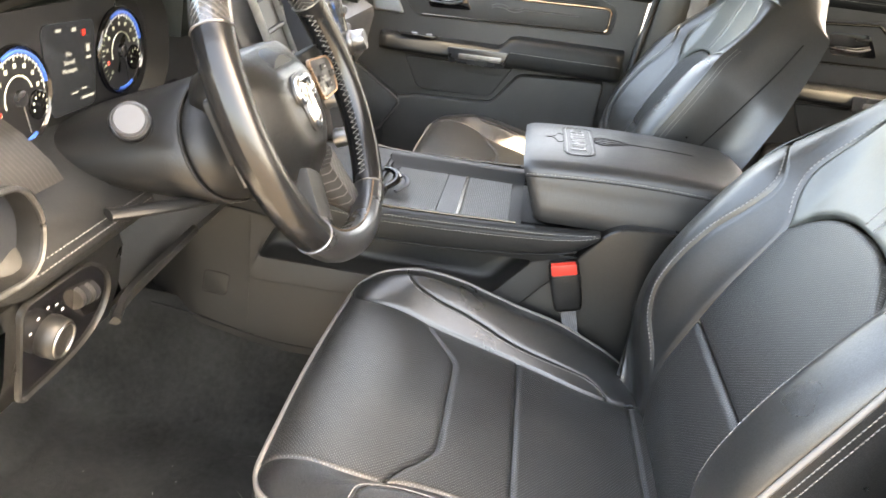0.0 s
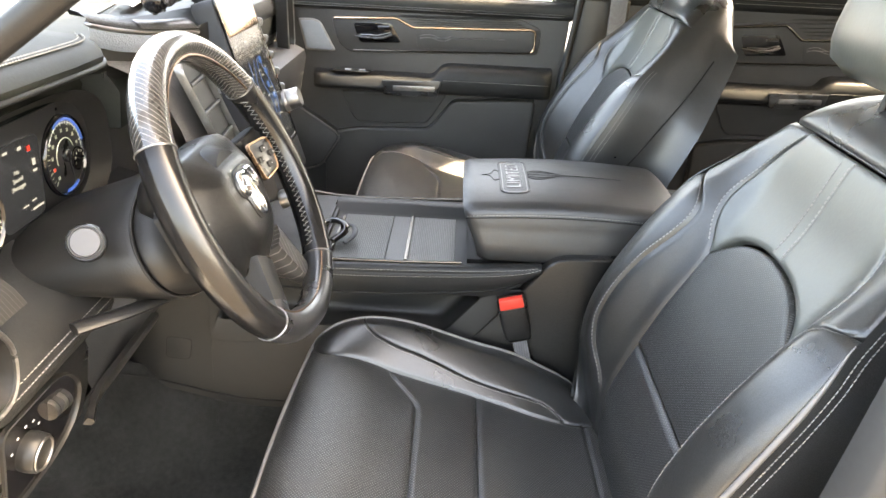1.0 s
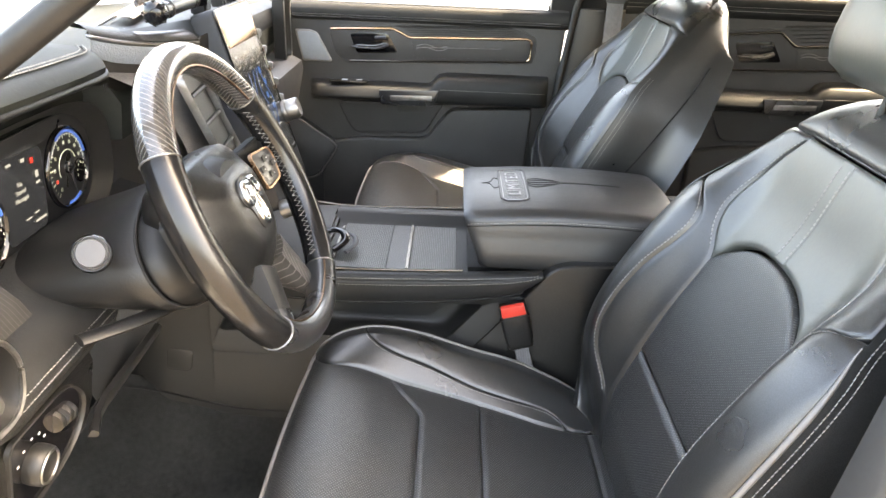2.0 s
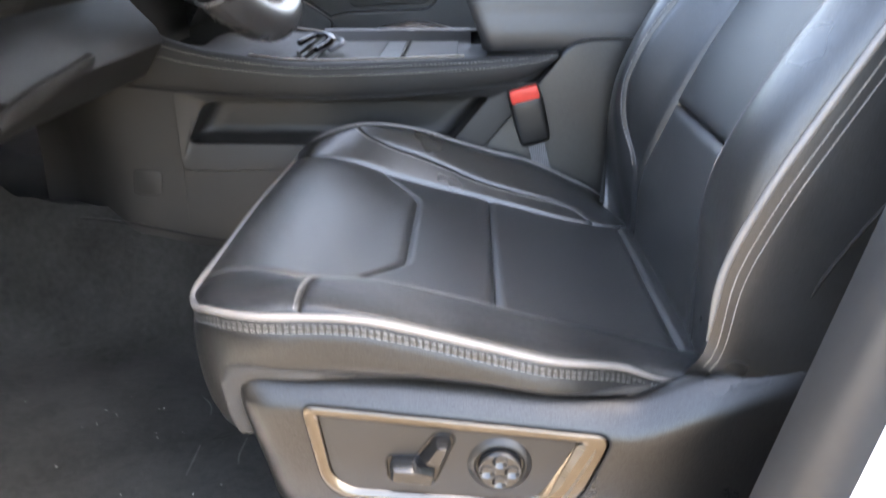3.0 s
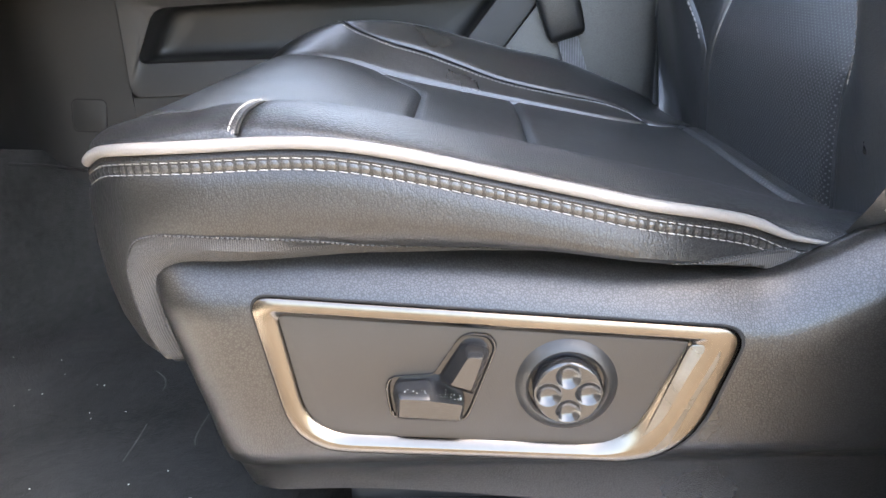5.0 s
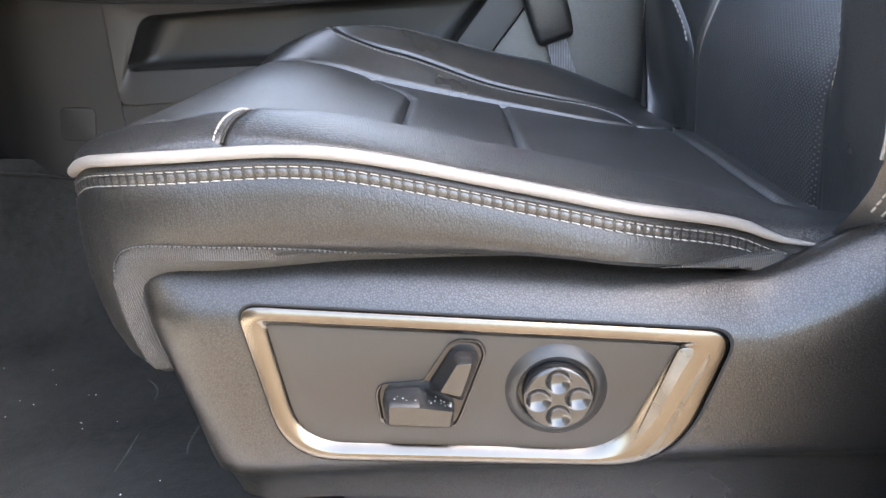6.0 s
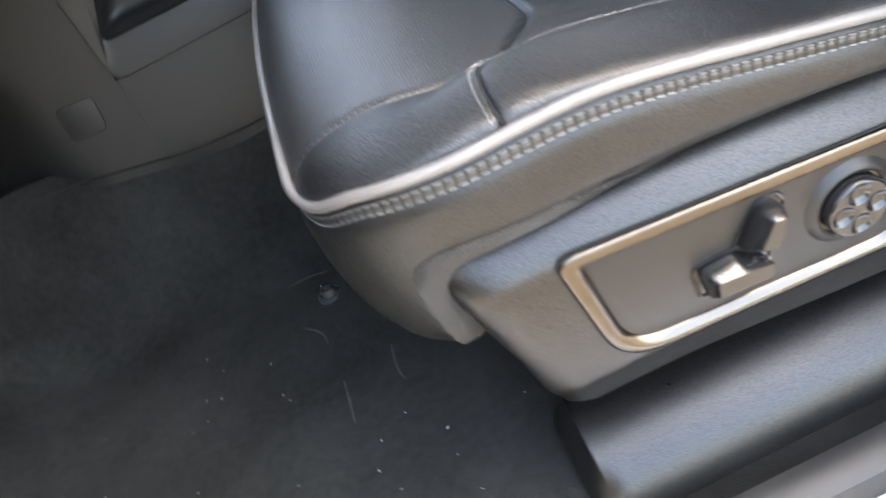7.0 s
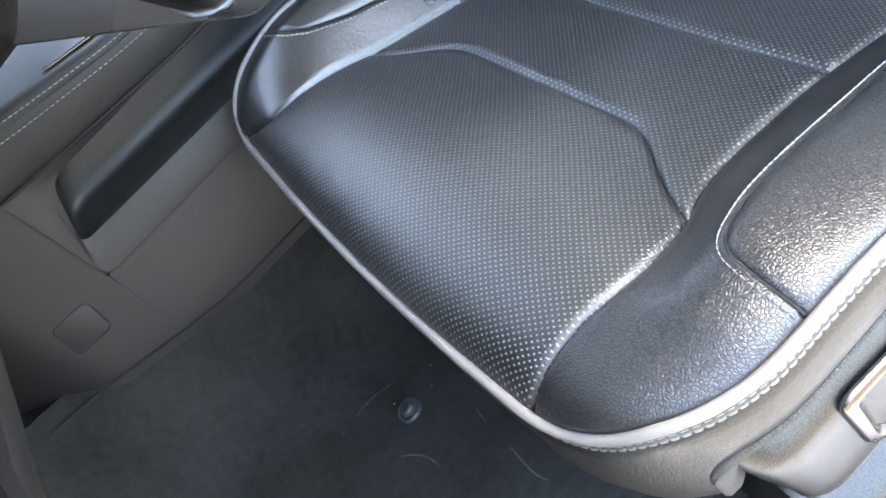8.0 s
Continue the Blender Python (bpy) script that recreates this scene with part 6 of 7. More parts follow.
tube("hood_lip", spline([r[7] + Vector((0.0, 0, -0.002)) for r in rows[1:-1]], 6), 0.0035, SOFT_PLASTIC, dash, "dark lip under the hood")
# instrument housing
rows = []
for f, x in ((0.0, -0.2045), (0.5, -0.198), (1.0, -0.190)):
    rows.append([Q(x, 1.015 + (0.165 + 0.035 * f) * math.copysign(abs(math.cos(q)) ** 0.6, math.cos(q)), 0.700 + (0.072 + 0.012 * f) * math.copysign(abs(math.sin(q)) ** 0.7, math.sin(q))) for q in [2 * math.pi * j / 40 for j in range(40)]])
loft("instrument_housing", rows, SMOOTH_PLASTIC, dash, "dark instrument housing", ring=True)
prism("instrument_panel", rounded([(0.835, 0.765), (1.195, 0.768), (1.195, 0.635), (0.835, 0.632)], 0.03, 5), lambda a, b, c: Q(-0.206 + c, a, b), 0.002, GAUGE_FACE, dash, "dark instrument panel")
for gy, gz, label in ((0.918, 0.686, "round gauge with a blue ring"), (1.112, 0.702, "round gauge with a blue ring")):
    c = Q(-0.2035, gy, gz)
    lathe("gauge", ((0.051, 0), (0.051, 0.004), (0.049, 0.006), (0.047, 0.004), (0.046, 0.002)), c, (1, 0, 0), GLOSS_BLACK, dash, label, 40)
    lathe("gauge_face", ((0.0458, 0.0024), (0.0458, 0.003), (0.001, 0.003)), c, (1, 0, 0), GAUGE_FACE, dash, "dark gauge face", 36)
    def arc(name, r, q0, q1, w, material, label="", lift=0.0034):
        k = max(4, int(abs(q1 - q0) / 6))
        tube(name, [c + Vector((lift, r * math.cos(radians(q0 + (q1 - q0) * j / k)), r * math.sin(radians(q0 + (q1 - q0) * j / k)))) for j in range(k + 1)], w, material, dash, label, 6)
    arc("gauge_ring", 0.0442, 118, 12, 0.0021, BLUE_INK, "blue gauge ring")
    arc("gauge_ring", 0.0442, -62, -100, 0.0021, BLUE_INK, "blue gauge ring")
    arc("scale_ring", 0.0405, 150, -20, 0.0005, WHITE_INK)
    arc("scale_ring", 0.0215, 200, 20, 0.0006, YELLOW_INK)
    for k in range(31):
        q = radians(225 - 262 * k / 30)
        r0 = 0.0365 if k % 3 == 0 else 0.0385
        w = 0.0005 if k % 3 else 0.0009
        a, b = Vector((0, math.cos(q), math.sin(q))), Vector((0, -math.sin(q), math.cos(q)))
        ps = [c + Vector((0.0034, 0, 0)) + a * r + b * s for r, s in ((r0, -w), (0.0425, -w), (0.0425, w), (r0, w))]
        fs = [(0, 1, 2, 3)]
        if k % 3 == 0:
            for dy in (-0.0024, 0.0002):
                fs.append(tuple(range(len(ps), len(ps) + 4)))
                ps += [c + Vector((0.0034, 0, 0)) + a * 0.0315 + Vector((0, dy + s, t)) for s, t in ((0, -0.0022), (0.0019, -0.0022), (0.0019, 0.0022), (0, 0.0022))]
        obj("gauge_mark", ps, fs, YELLOW_INK, dash, smooth=False)
    tube("gauge_needle", [c + Vector((0.005, 0, 0)), c + Vector((0.005, 0.010, -0.036))], [0.0018, 0.0008], BRIGHT, dash, "pale needle", 6)
    lathe("needle_cap", ((0.008, 0.003), (0.008, 0.007), (0.006, 0.008)), c, (1, 0, 0), BUTTON, dash, "", 20)
    obj("warning_lamp", [c + Vector((0.0036, -0.030 + s, -0.010 + t)) for s, t in ((-0.002, -0.002), (0.002, -0.002), (0.002, 0.002), (-0.002, 0.002))], [(0, 1, 2, 3)], SCREEN_RED, dash, "red warning lamp", smooth=False)
    sc = c + Vector((0, 0.027, -0.012))
    lathe("small_gauge", ((0.0150, 0.003), (0.0150, 0.0050), (0.0140, 0.0055), (0.0132, 0.0045)), sc, (1, 0, 0), GLOSS_BLACK, dash, "small inset gauge", 28)
    for k in range(7):
        q = radians(200 - 220 * k / 6)
        p = sc + Vector((0.0062, 0.0105 * math.cos(q), 0.0105 * math.sin(q)))
        obj("gauge_mark", [p + Vector((0, s, t)) for s, t in ((-0.0009, -0.0014), (0.0009, -0.0014), (0.0009, 0.0014), (-0.0009, 0.0014))], [(0, 1, 2, 3)], YELLOW_INK, dash, smooth=False)
    tube("gauge_needle", [sc + Vector((0.006, 0, 0)), sc + Vector((0.006, -0.009, 0.004))], 0.0006, BRIGHT, dash, "", 5)
prism("driver_display", rounded([(0.962, 0.748), (1.06, 0.745), (1.052, 0.652), (0.968, 0.652)], 0.012, 4), lambda a, b, c: Q(-0.2035 + c, a, b), 0.002, SCREEN, dash, "dim driver display")
for y0, z0, w, h, mt in ((1.018, 0.738, 0.008, 0.004, SCREEN_WHITE), (1.036, 0.733, 0.006, 0.006, SCREEN_RED), (1.042, 0.716, 0.007, 0.008, SCREEN_WHITE), (1.042, 0.706, 0.009, 0.003, SCREEN_WHITE), (1.036, 0.664, 0.024, 0.0028, SCREEN_WHITE), (1.012, 0.672, 0.012, 0.002, SCREEN_WHITE), (1.03, 0.674, 0.010, 0.002, SCREEN_WHITE), (0.99, 0.740, 0.010, 0.003, SCREEN_WHITE)):
    obj("display_bar", [Q(-0.2005, y0 + a, z0 + b) for a, b in ((-w / 2, -h / 2), (w / 2, -h / 2), (w / 2, h / 2), (-w / 2, h / 2))], [(0, 1, 2, 3)], mt, dash, smooth=False)
for k, word in enumerate(("No", "Stored", "Messages")):
    text("display_lettering", word, 0.0072, Matrix.Translation(Q(-0.2008, 1.006, 0.714 - 0.0085 * k)) @ Matrix(((0, 0, 1, 0), (1, 0, 0, 0), (0, 1, 0, 0), (0, 0, 0, 1))), SCREEN_WHITE, dash, "pale letters on the display", 0.0002)
# column shroud
WC, WN = Vector((0.037, 1.055, 0.693)), Vector((math.cos(radians(26.6)), 0, math.sin(radians(26.6))))
WU = Vector((-WN.z, 0, WN.x))
col = thing("steering_column", "dark plastic steering column shroud with stalk and tilt lever", "steering column", (-0.09, 1.06, 0.64))
KO = Vector((-0.09, 1.06, 0.64))
def ring_at(d, ry, rz, dz, k=0.8, n=44):
    """An oval round the steering axis."""
    c = WC + WN * d + WU * dz
    return [c + Vector((0, 1, 0)) * ry * math.copysign(abs(math.cos(q)) ** k, math.cos(q)) + WU * rz * math.copysign(abs(math.sin(q)) ** k, math.sin(q)) - KO for q in [2 * math.pi * j / n for j in range(n)]]
loft("shroud", [ring_at(*r, 0.9) for r in ((-0.26, 0.132, 0.036, 0.034), (-0.20, 0.134, 0.044, 0.022), (-0.15, 0.137, 0.056, 0.006), (-0.11, 0.137, 0.067, -0.006), (-0.092, 0.135, 0.072, -0.011), (-0.087, 0.132, 0.071, -0.0115), (-0.085, 0.10, 0.05, -0.012))], SOFT_PLASTIC, col, "dark plastic column shroud", ring=True, caps=True)
loft("shroud_nose", [ring_at(*r, 0.9) for r in ((-0.085, 0.128, 0.069, -0.012), (-0.081, 0.129, 0.070, -0.012), (-0.066, 0.119, 0.066, -0.012), (-0.052, 0.104, 0.060, -0.012), (-0.048, 0.092, 0.054, -0.012))], SOFT_PLASTIC, col, "tapered dark cover behind the wheel", ring=True, caps=True)
tube("shroud_seam", ring_at(-0.0862, 0.1325, 0.0712, -0.0115, 0.9), 0.0016, SEAM, col, "", 6, closed=True)
a, b = Vector((-0.112, 0.978, 0.644)), Vector((-0.066, 0.872, 0.697))
tube("stalk", [a - KO, a.lerp(b, 0.5) - KO, a.lerp(b, 0.85) - KO], [0.011, 0.012, 0.013], BUTTON, col, "dark turn signal stalk", 14)
dd = (b - a).normalized()
lathe("stalk_knob", ((0.014, -0.022), (0.0165, -0.018), (0.0165, -0.002), (0.0150, 0.0), (0.0140, -0.001), (0.0130, 0.0008), (0.006, 0.0012), (0.0005, 0.0014)), b - KO, dd, SILVER, col, "silver knob at the stalk end", 28)
lathe("stalk_collar", ((0.0175, -0.034), (0.0190, -0.030), (0.0190, -0.014), (0.0172, -0.011)), b - KO, dd, GLOSS_BLACK, col, "", 28)
tube("tilt_lever", spline([Vector(p) - KO for p in ((-0.09, 0.87, 0.602), (-0.05, 0.92, 0.60), (-0.03, 0.98, 0.592), (-0.03, 1.01, 0.588))], 6), 0.011, SOFT_PLASTIC, col, "dark tilt lever", 10, flat=0.5)
tube("shift_paddle", [WC + Vector((0, -0.13, 0)) + WN * -0.04 + WU * s - KO for s in (-0.05, 0.0, 0.04)], 0.006, BRUSHED, col, "metal paddle behind the wheel", 8, flat=0.4)
# lower dash: padded knee panel, switch panel, vent
rows = []
for k in range(20):
    y = 0.745 + 0.235 * k / 19
    e = min(1, (y - 0.742) / 0.03) ** 0.5
    rows.append([Q(x - 0.02 * (1 - e), y, z) for x, z in ((-0.235, 0.655), (-0.165, 0.632), (-0.125, 0.612), (-0.105, 0.592), (-0.100, 0.575), (-0.106, 0.562), (-0.125, 0.556), (-0.17, 0.55))])
loft("knee_pad", rows, STITCHED_PAD, dash, "stitched leather knee pad")
for j, f in ((3, 0.2), (3, 0.7)):
    stitches("stitching", [r[j].lerp(r[j + 1], f) for r in rows], DARK_THREAD, dash, normal=(0.8, 0, 0.5))
rows = [[Q(x, y, z) for x, z in ((-0.16, 0.558), (-0.118, 0.556), (-0.114, 0.54), (-0.122, 0.49), (-0.135, 0.45), (-0.17, 0.435), (-0.30, 0.43))] for y in (0.745, 0.75, 0.83, 0.92, 0.935)]
loft("lower_panel", rows, PLASTIC, dash, "dark lower dash panel")
SW = lambda a, b, c: Q(-0.1145 - (0.545 - b) * 0.17 + c, a, b)
bez_o = rounded([(0.758, 0.556), (0.875, 0.553), (0.918, 0.508), (0.905, 0.468), (0.86, 0.45), (0.765, 0.448)], [0.014, 0.035, 0.025, 0.03, 0.03, 0.014], 7)
cv = Vector((0.835, 0.503))
bez_i = [tuple(cv + (Vector(p) - cv) * 0.94) for p in bez_o]
ring_plate("switch_bezel", bez_o, bez_i, SW, ((0, 0.0), (0.1, 0.005), (0.5, 0.006), (0.9, 0.004), (1, 0.001)), SOFT_PLASTIC, dash, "dark bezel round the light switches")
prism("switch_face", bez_i, lambda a, b, c: SW(a, b, c), 0.002, GLOSS_BLACK, dash, "gloss black switch face")
kc = SW(0.803, 0.505, 0.002)
lathe("light_knob", ((0.0195, 0), (0.0205, 0.006), (0.0195, 0.016), (0.0175, 0.0175)), kc, (1, 0, -0.17), SOFT_PLASTIC, dash, "round black headlight knob", 32)
lathe("knob_ring", ((0.0178, 0.0165), (0.0172, 0.019), (0.0155, 0.019), (0.0150, 0.017)), kc, (1, 0, -0.17), BRUSHED, dash, "dull chrome knob ring", 32, caps=False)
lathe("knob_face", ((0.0152, 0.0155), (0.0152, 0.0175), (0.002, 0.0182)), kc, (1, 0, -0.17), SMOOTH_PLASTIC, dash, "", 28)
for k in range(4):
    lathe("dimmer_wheel", ((0.012, -0.003), (0.0125, 0), (0.012, 0.003)), SW(0.848 + 0.009 * k, 0.520 - 0.002 * k, 0.0), (0, 1, 0.1), BRUSHED if k % 2 == 0 else BUTTON, dash, "ribbed dimmer wheel", 24)
for k in range(5):
    q = radians(150 - 30 * k)
    p = SW(0.803 + 0.028 * math.cos(q), 0.505 + 0.028 * math.sin(q), 0.0024)
    obj("switch_mark", [p + Vector((0, s, t)) for s, t in ((-0.0019, -0.001), (0.0019, -0.001), (0.0019, 0.001), (-0.0019, 0.001))], [(0, 1, 2, 3)], WHITE_INK, dash, smooth=False)
# oval side vent with a chrome ring
vo = rounded([(0.70, 0.675), (0.762, 0.668), (0.784, 0.635), (0.780, 0.600), (0.762, 0.585), (0.70, 0.590)], 0.016, 6)
cv = Vector((0.745, 0.625))
VN = lambda a, b, c: Q(-0.102 + c, a, b)
ring_plate("vent_ring", vo, [tuple(cv + (Vector(p) - cv) * 0.91) for p in vo], VN, ((0, -0.03), (0.0, 0.004), (0.4, 0.006), (0.8, 0.003), (1, -0.02)), SOFT_PLASTIC, dash, "dark ring of the side vent")
tube("vent_line", [VN(*[q for q in (cv + (Vector(p) - cv) * 0.97)], 0.006) for p in vo], 0.0026, BRUSHED, dash, "dull chrome line of the side vent", 6, closed=True)
prism("vent_core", [tuple(cv + (Vector(p) - cv) * 0.93) for p in vo], lambda a, b, c: VN(a, b, c - 0.02), 0.004, LEDGE, dash, "")
# ribbed inlay strip left of the column
rows = []
for k in range(9):
    y = 0.775 + 0.085 * k / 8
    rows.append([Q(x, y, z) for x, z in ((-0.19, 0.69), (-0.16, 0.672), (-0.135, 0.65), (-0.125, 0.635))])
loft("inlay_strip", rows, WOOD_DIM, dash, "dark ribbed inlay beside the column")
# knee bolster edge below the column
line = [(-0.092, 1.075, 0.507), (-0.098, 1.02, 0.498), (-0.106, 0.968, 0.488), (-0.110, 0.950, 0.483), (-0.108, 0.925, 0.478), (-0.098, 0.894, 0.474)]
rows = [[Q(x - 0.008, y, z + 0.002), Q(x - 0.001, y, z + 0.001), Q(x, y, z - 0.003), Q(x - 0.004, y, z - t), Q(x - 0.014, y, z - t)] for (x, y, z), t in zip(line, (0.012, 0.013, 0.015, 0.016, 0.013, 0.007))]
loft("bolster_edge", rows, SMOOTH_PLASTIC, dash, "satin edge of the knee bolster", caps=True)
rows = [[Q(x, y, z) for x, z in ((-0.22, 0.60), (-0.17, 0.555), (-0.125, 0.505), (-0.118, 0.485), (-0.15, 0.44), (-0.22, 0.41), (-0.36, 0.40))] for y in (0.935, 1.05, 1.2, 1.33)]
loft("knee_bolster", rows, SOFT_PLASTIC, dash, "dark knee bolster")
rows = [[Q(x, y, z) for x, z in ((-0.205, 0.64), (-0.16, 0.628), (-0.14, 0.61), (-0.16, 0.55))] for y in (0.73, 0.9, 1.1, 1.26)]
loft("driver_fascia", rows, SOFT_PLASTIC, dash, "dark fascia behind the wheel")
# centre stack and screen
def ST(a, b, c):
    """Stack face: a across, b down from the top."""
    return Q(-0.110 + 0.078 * b / 0.26, a + 0.025, 0.846 - 0.250 * b / 0.26) + Vector((0.94, 0, 0.33)) * c
prism("stack_frame", rounded([(1.405, -0.012), (1.605, -0.012), (1.615, 0.32), (1.395, 0.32)], 0.012, 4), lambda a, b, c: ST(a, b, c - 0.03), 0.036, LEDGE, dash, "dark centre stack", 0.004)
scr_o = rounded([(1.408, -0.010), (1.602, -0.010), (1.602, 0.262), (1.408, 0.262)], 0.01, 4)
scr_i = rounded([(1.416, 0.002), (1.594, 0.002), (1.594, 0.255), (1.416, 0.255)], 0.006, 4)
ring_plate("screen_frame", scr_o, scr_i, ST, ((0, 0.0), (0, 0.009), (0.5, 0.010), (1, 0.008)), GLOSS_BLACK, dash, "gloss black screen frame")
for k in range(5):
    box("frame_mark", tuple(ST(1.597, 0.08 + 0.034 * k, 0.0100) - Vector((0.0005, 0.0015, 0.003))), tuple(ST(1.597, 0.08 + 0.034 * k, 0.0100) + Vector((0.0008, 0.0015, 0.003))), COPPER, dash, "", 0.0003)
scr = prism("touch_screen", scr_i, lambda a, b, c: ST(a, b, c + 0.006), 0.0015, SCREEN, dash, "lit portrait touch screen")
random.seed(11)
def screen_item(a0, b0, w, h, mt, name="screen_item"):
    obj(name, [ST(a0 + s * w, b0 + t * h, 0.0079) for s, t in ((0, 1), (1, 1), (1, 0), (0, 0))], [(0, 1, 2, 3)], mt, scr, smooth=False)
prism("frame_head", rounded([(1.412, -0.006), (1.598, -0.006), (1.594, 0.052), (1.416, 0.052)], 0.006, 4), lambda a, b, c: ST(a, b, c + 0.006), 0.0045, PEACH, dash, "peach chrome head of the screen frame", 0.002)
for k in range(3):
    screen_item(1.428 + 0.055 * k, 0.066, random.uniform(0.010, 0.022), 0.0035, SCREEN_WHITE)
for b0, n in ((0.084, 4), (0.093, 3), (0.120, 4), (0.129, 2), (0.156, 3), (0.165, 4), (0.205, 3), (0.236, 4)):
    for k in range(n):
        screen_item(1.425 + 0.165 * (k + 0.2 * random.random()) / n, b0, random.uniform(0.006, 0.022), 0.0022, SCREEN_WHITE)
for k in range(4):
    screen_item(1.53 + 0.012 * (k % 2), 0.10 + 0.022 * k, 0.013, 0.011, SCREEN_BLUE)
for k in range(5):
    tube("map_line", [ST(1.43 + 0.03 * k + 0.012 * math.sin(0.9 * q + k), 0.10 + 0.016 * q, 0.0078) for q in range(8)], 0.0004, SCREEN_BLUE, scr, "", 4)
for k in range(6):
    box("stack_button", tuple(ST(1.607, 0.05 + 0.03 * k, 0.008) - Vector((0.004, 0.005, 0.007))), tuple(ST(1.607, 0.05 + 0.03 * k, 0.008) + Vector((0.006, 0.005, 0.007))), BRUSHED, dash, "metal stack button", 0.002)
for b0 in (0.225, 0.29):
    lathe("stack_knob", ((0.016, 0), (0.0165, 0.004), (0.0155, 0.008), (0.0155, 0.022), (0.014, 0.025), (0.004, 0.026)), ST(1.40, b0 + 0.03, 0.004), (0.94, 0, 0.33), BRUSHED, dash, "knurled metal knob", 28)
lathe("volume_knob", ((0.020, 0), (0.0215, 0.003), (0.0205, 0.010), (0.0190, 0.011), (0.0185, 0.030), (0.0165, 0.033), (0.006, 0.032)), ST(1.604, 0.196, 0.004), (0.94, 0.05, 0.33), BRUSHED, dash, "chrome volume knob", 32)
# driver side cheek of the stack with silver outlined vent
rows = [[Q(x, y, z) for x, z in ((-0.22, 0.80), (-0.13, 0.765), (-0.10, 0.70), (-0.075, 0.62), (-0.07, 0.55))] for y in (1.24, 1.27, 1.33, 1.395)]
loft("stack_cheek", rows, PALE_MESH, dash, "fine mesh cheek of the centre stack")
ck = rounded([(1.275, 0.79), (1.36, 0.79), (1.375, 0.64), (1.345, 0.60), (1.295, 0.60)], 0.02, 5)
cv = Vector((1.325, 0.70))
CK = lambda a, b, c: Q(-0.085 - (b - 0.70) * 0.42 + c, a, b)
ring_plate("vent_frame", ck, [tuple(cv + (Vector(p) - cv) * 0.955) for p in ck], CK, ((0, 0.0), (0, 0.010), (0.5, 0.013), (1, 0.008), (1, 0.0)), BRUSHED, dash, "silver frame of the centre vent")
prism("vent_core", [tuple(cv + (Vector(p) - cv) * 0.93) for p in ck], lambda a, b, c: CK(a, b, c), 0.004, SOFT_PLASTIC, dash, "dark centre vent")
for k in range(4):
    z = 0.635 + 0.04 * k
    tube("vent_slat", [CK(1.29, z, 0.007), CK(1.365, z + 0.004, 0.007)], 0.0035, SOFT_PLASTIC, dash, "dark vent slat", 6)
# raised pad on the dash centre, with a mesh side towards the driver
plan = rounded([(-0.204, 1.243), (-0.128, 1.405), (-0.108, 1.44), (-0.105, 1.63), (-0.20, 1.75), (-0.335, 1.75), (-0.31, 1.62)], [0.01, 0.012, 0.012, 0.012, 0.05, 0.05, 0.05], 5)
prism("centre_pad", plan, lambda a, b, c: Q(a, b, 0.765 + c * (1 - 0.30 * smooth01((a + 0.204) / 0.075) * smooth01((1.46 - b) / 0.04))), 0.076, SOFT_PLASTIC, dash, "raised dark core of the dash centre", 0.004, 2)
edge_ = spline([(-0.207, 1.235, 0.840), (-0.190, 1.262, 0.832), (-0.172, 1.300, 0.824), (-0.150, 1.345, 0.818), (-0.122, 1.405, 0.813)], 6)
rows = [[Q(*(Vector(p) + Vector(d))) for d in ((0, 0, -0.002), (-0.001, 0, 0.004), (-0.006, 0.002, 0.010), (-0.016, 0.006, 0.015), (-0.034, 0.016, 0.0175), (-0.05, 0.04, 0.016), (-0.055, 0.06, 0.004))] for p in edge_]
loft("pad_roll", rows, STITCHED_PAD, dash, "grey-green leather roll of the dash centre")
loft("pad_inlay", [[p + Vector((0.0008, 0, 0.0012)) for p in r[1:5]] for r in rows[13:]], WOOD_FLAT, dash, "striped dark inlay at the end of the roll")
tube("pad_trim", [Q(*p) for p in reversed(edge_)] + [Q(-0.212, 1.236, 0.842), Q(-0.222, 1.27, 0.846), Q(-0.255, 1.45, 0.848), Q(-0.31, 1.74, 0.848)], 0.0030, BRUSHED, dash, "silver line along the pad", 8)
rows = [[Q(*(Vector(p) + Vector(d))) for d in ((-0.002, -0.001, -0.003), (-0.001, -0.002, -0.012), (-0.004, -0.001, -0.026), (-0.010, 0.002, -0.034))] for p in edge_]
loft("pad_grille", rows, GRILLE, dash, "pale mesh side of the centre pad")
rows = [[Q(*p) for p in r] for r in (((-0.232, 1.36, 0.850), (-0.228, 1.36, 0.853), (-0.204, 1.36, 0.853), (-0.200, 1.36, 0.850)), ((-0.292, 1.69, 0.850), (-0.288, 1.69, 0.853), (-0.264, 1.69, 0.853), (-0.260, 1.69, 0.850)))]
loft("pad_strip", rows, PEACH, dash, "peach metal strip on the dash centre")
for k in range(3):
    box("plain_badge", tuple(Q(-0.262 - 0.009 * k, 1.52 + 0.05 * k, 0.846)), tuple(Q(-0.256 - 0.009 * k, 1.55 + 0.05 * k, 0.860)), SILVER, dash, "plain silver badge bar", 0.001)
box("dash_core", (-0.62 + 0.2, 0.75 - 1.55, 0.42 - 0.6), (-0.222 + 0.2, 2.34 - 1.55, 0.765 - 0.6), DOOR_PLASTIC, dash, "", 0.02)
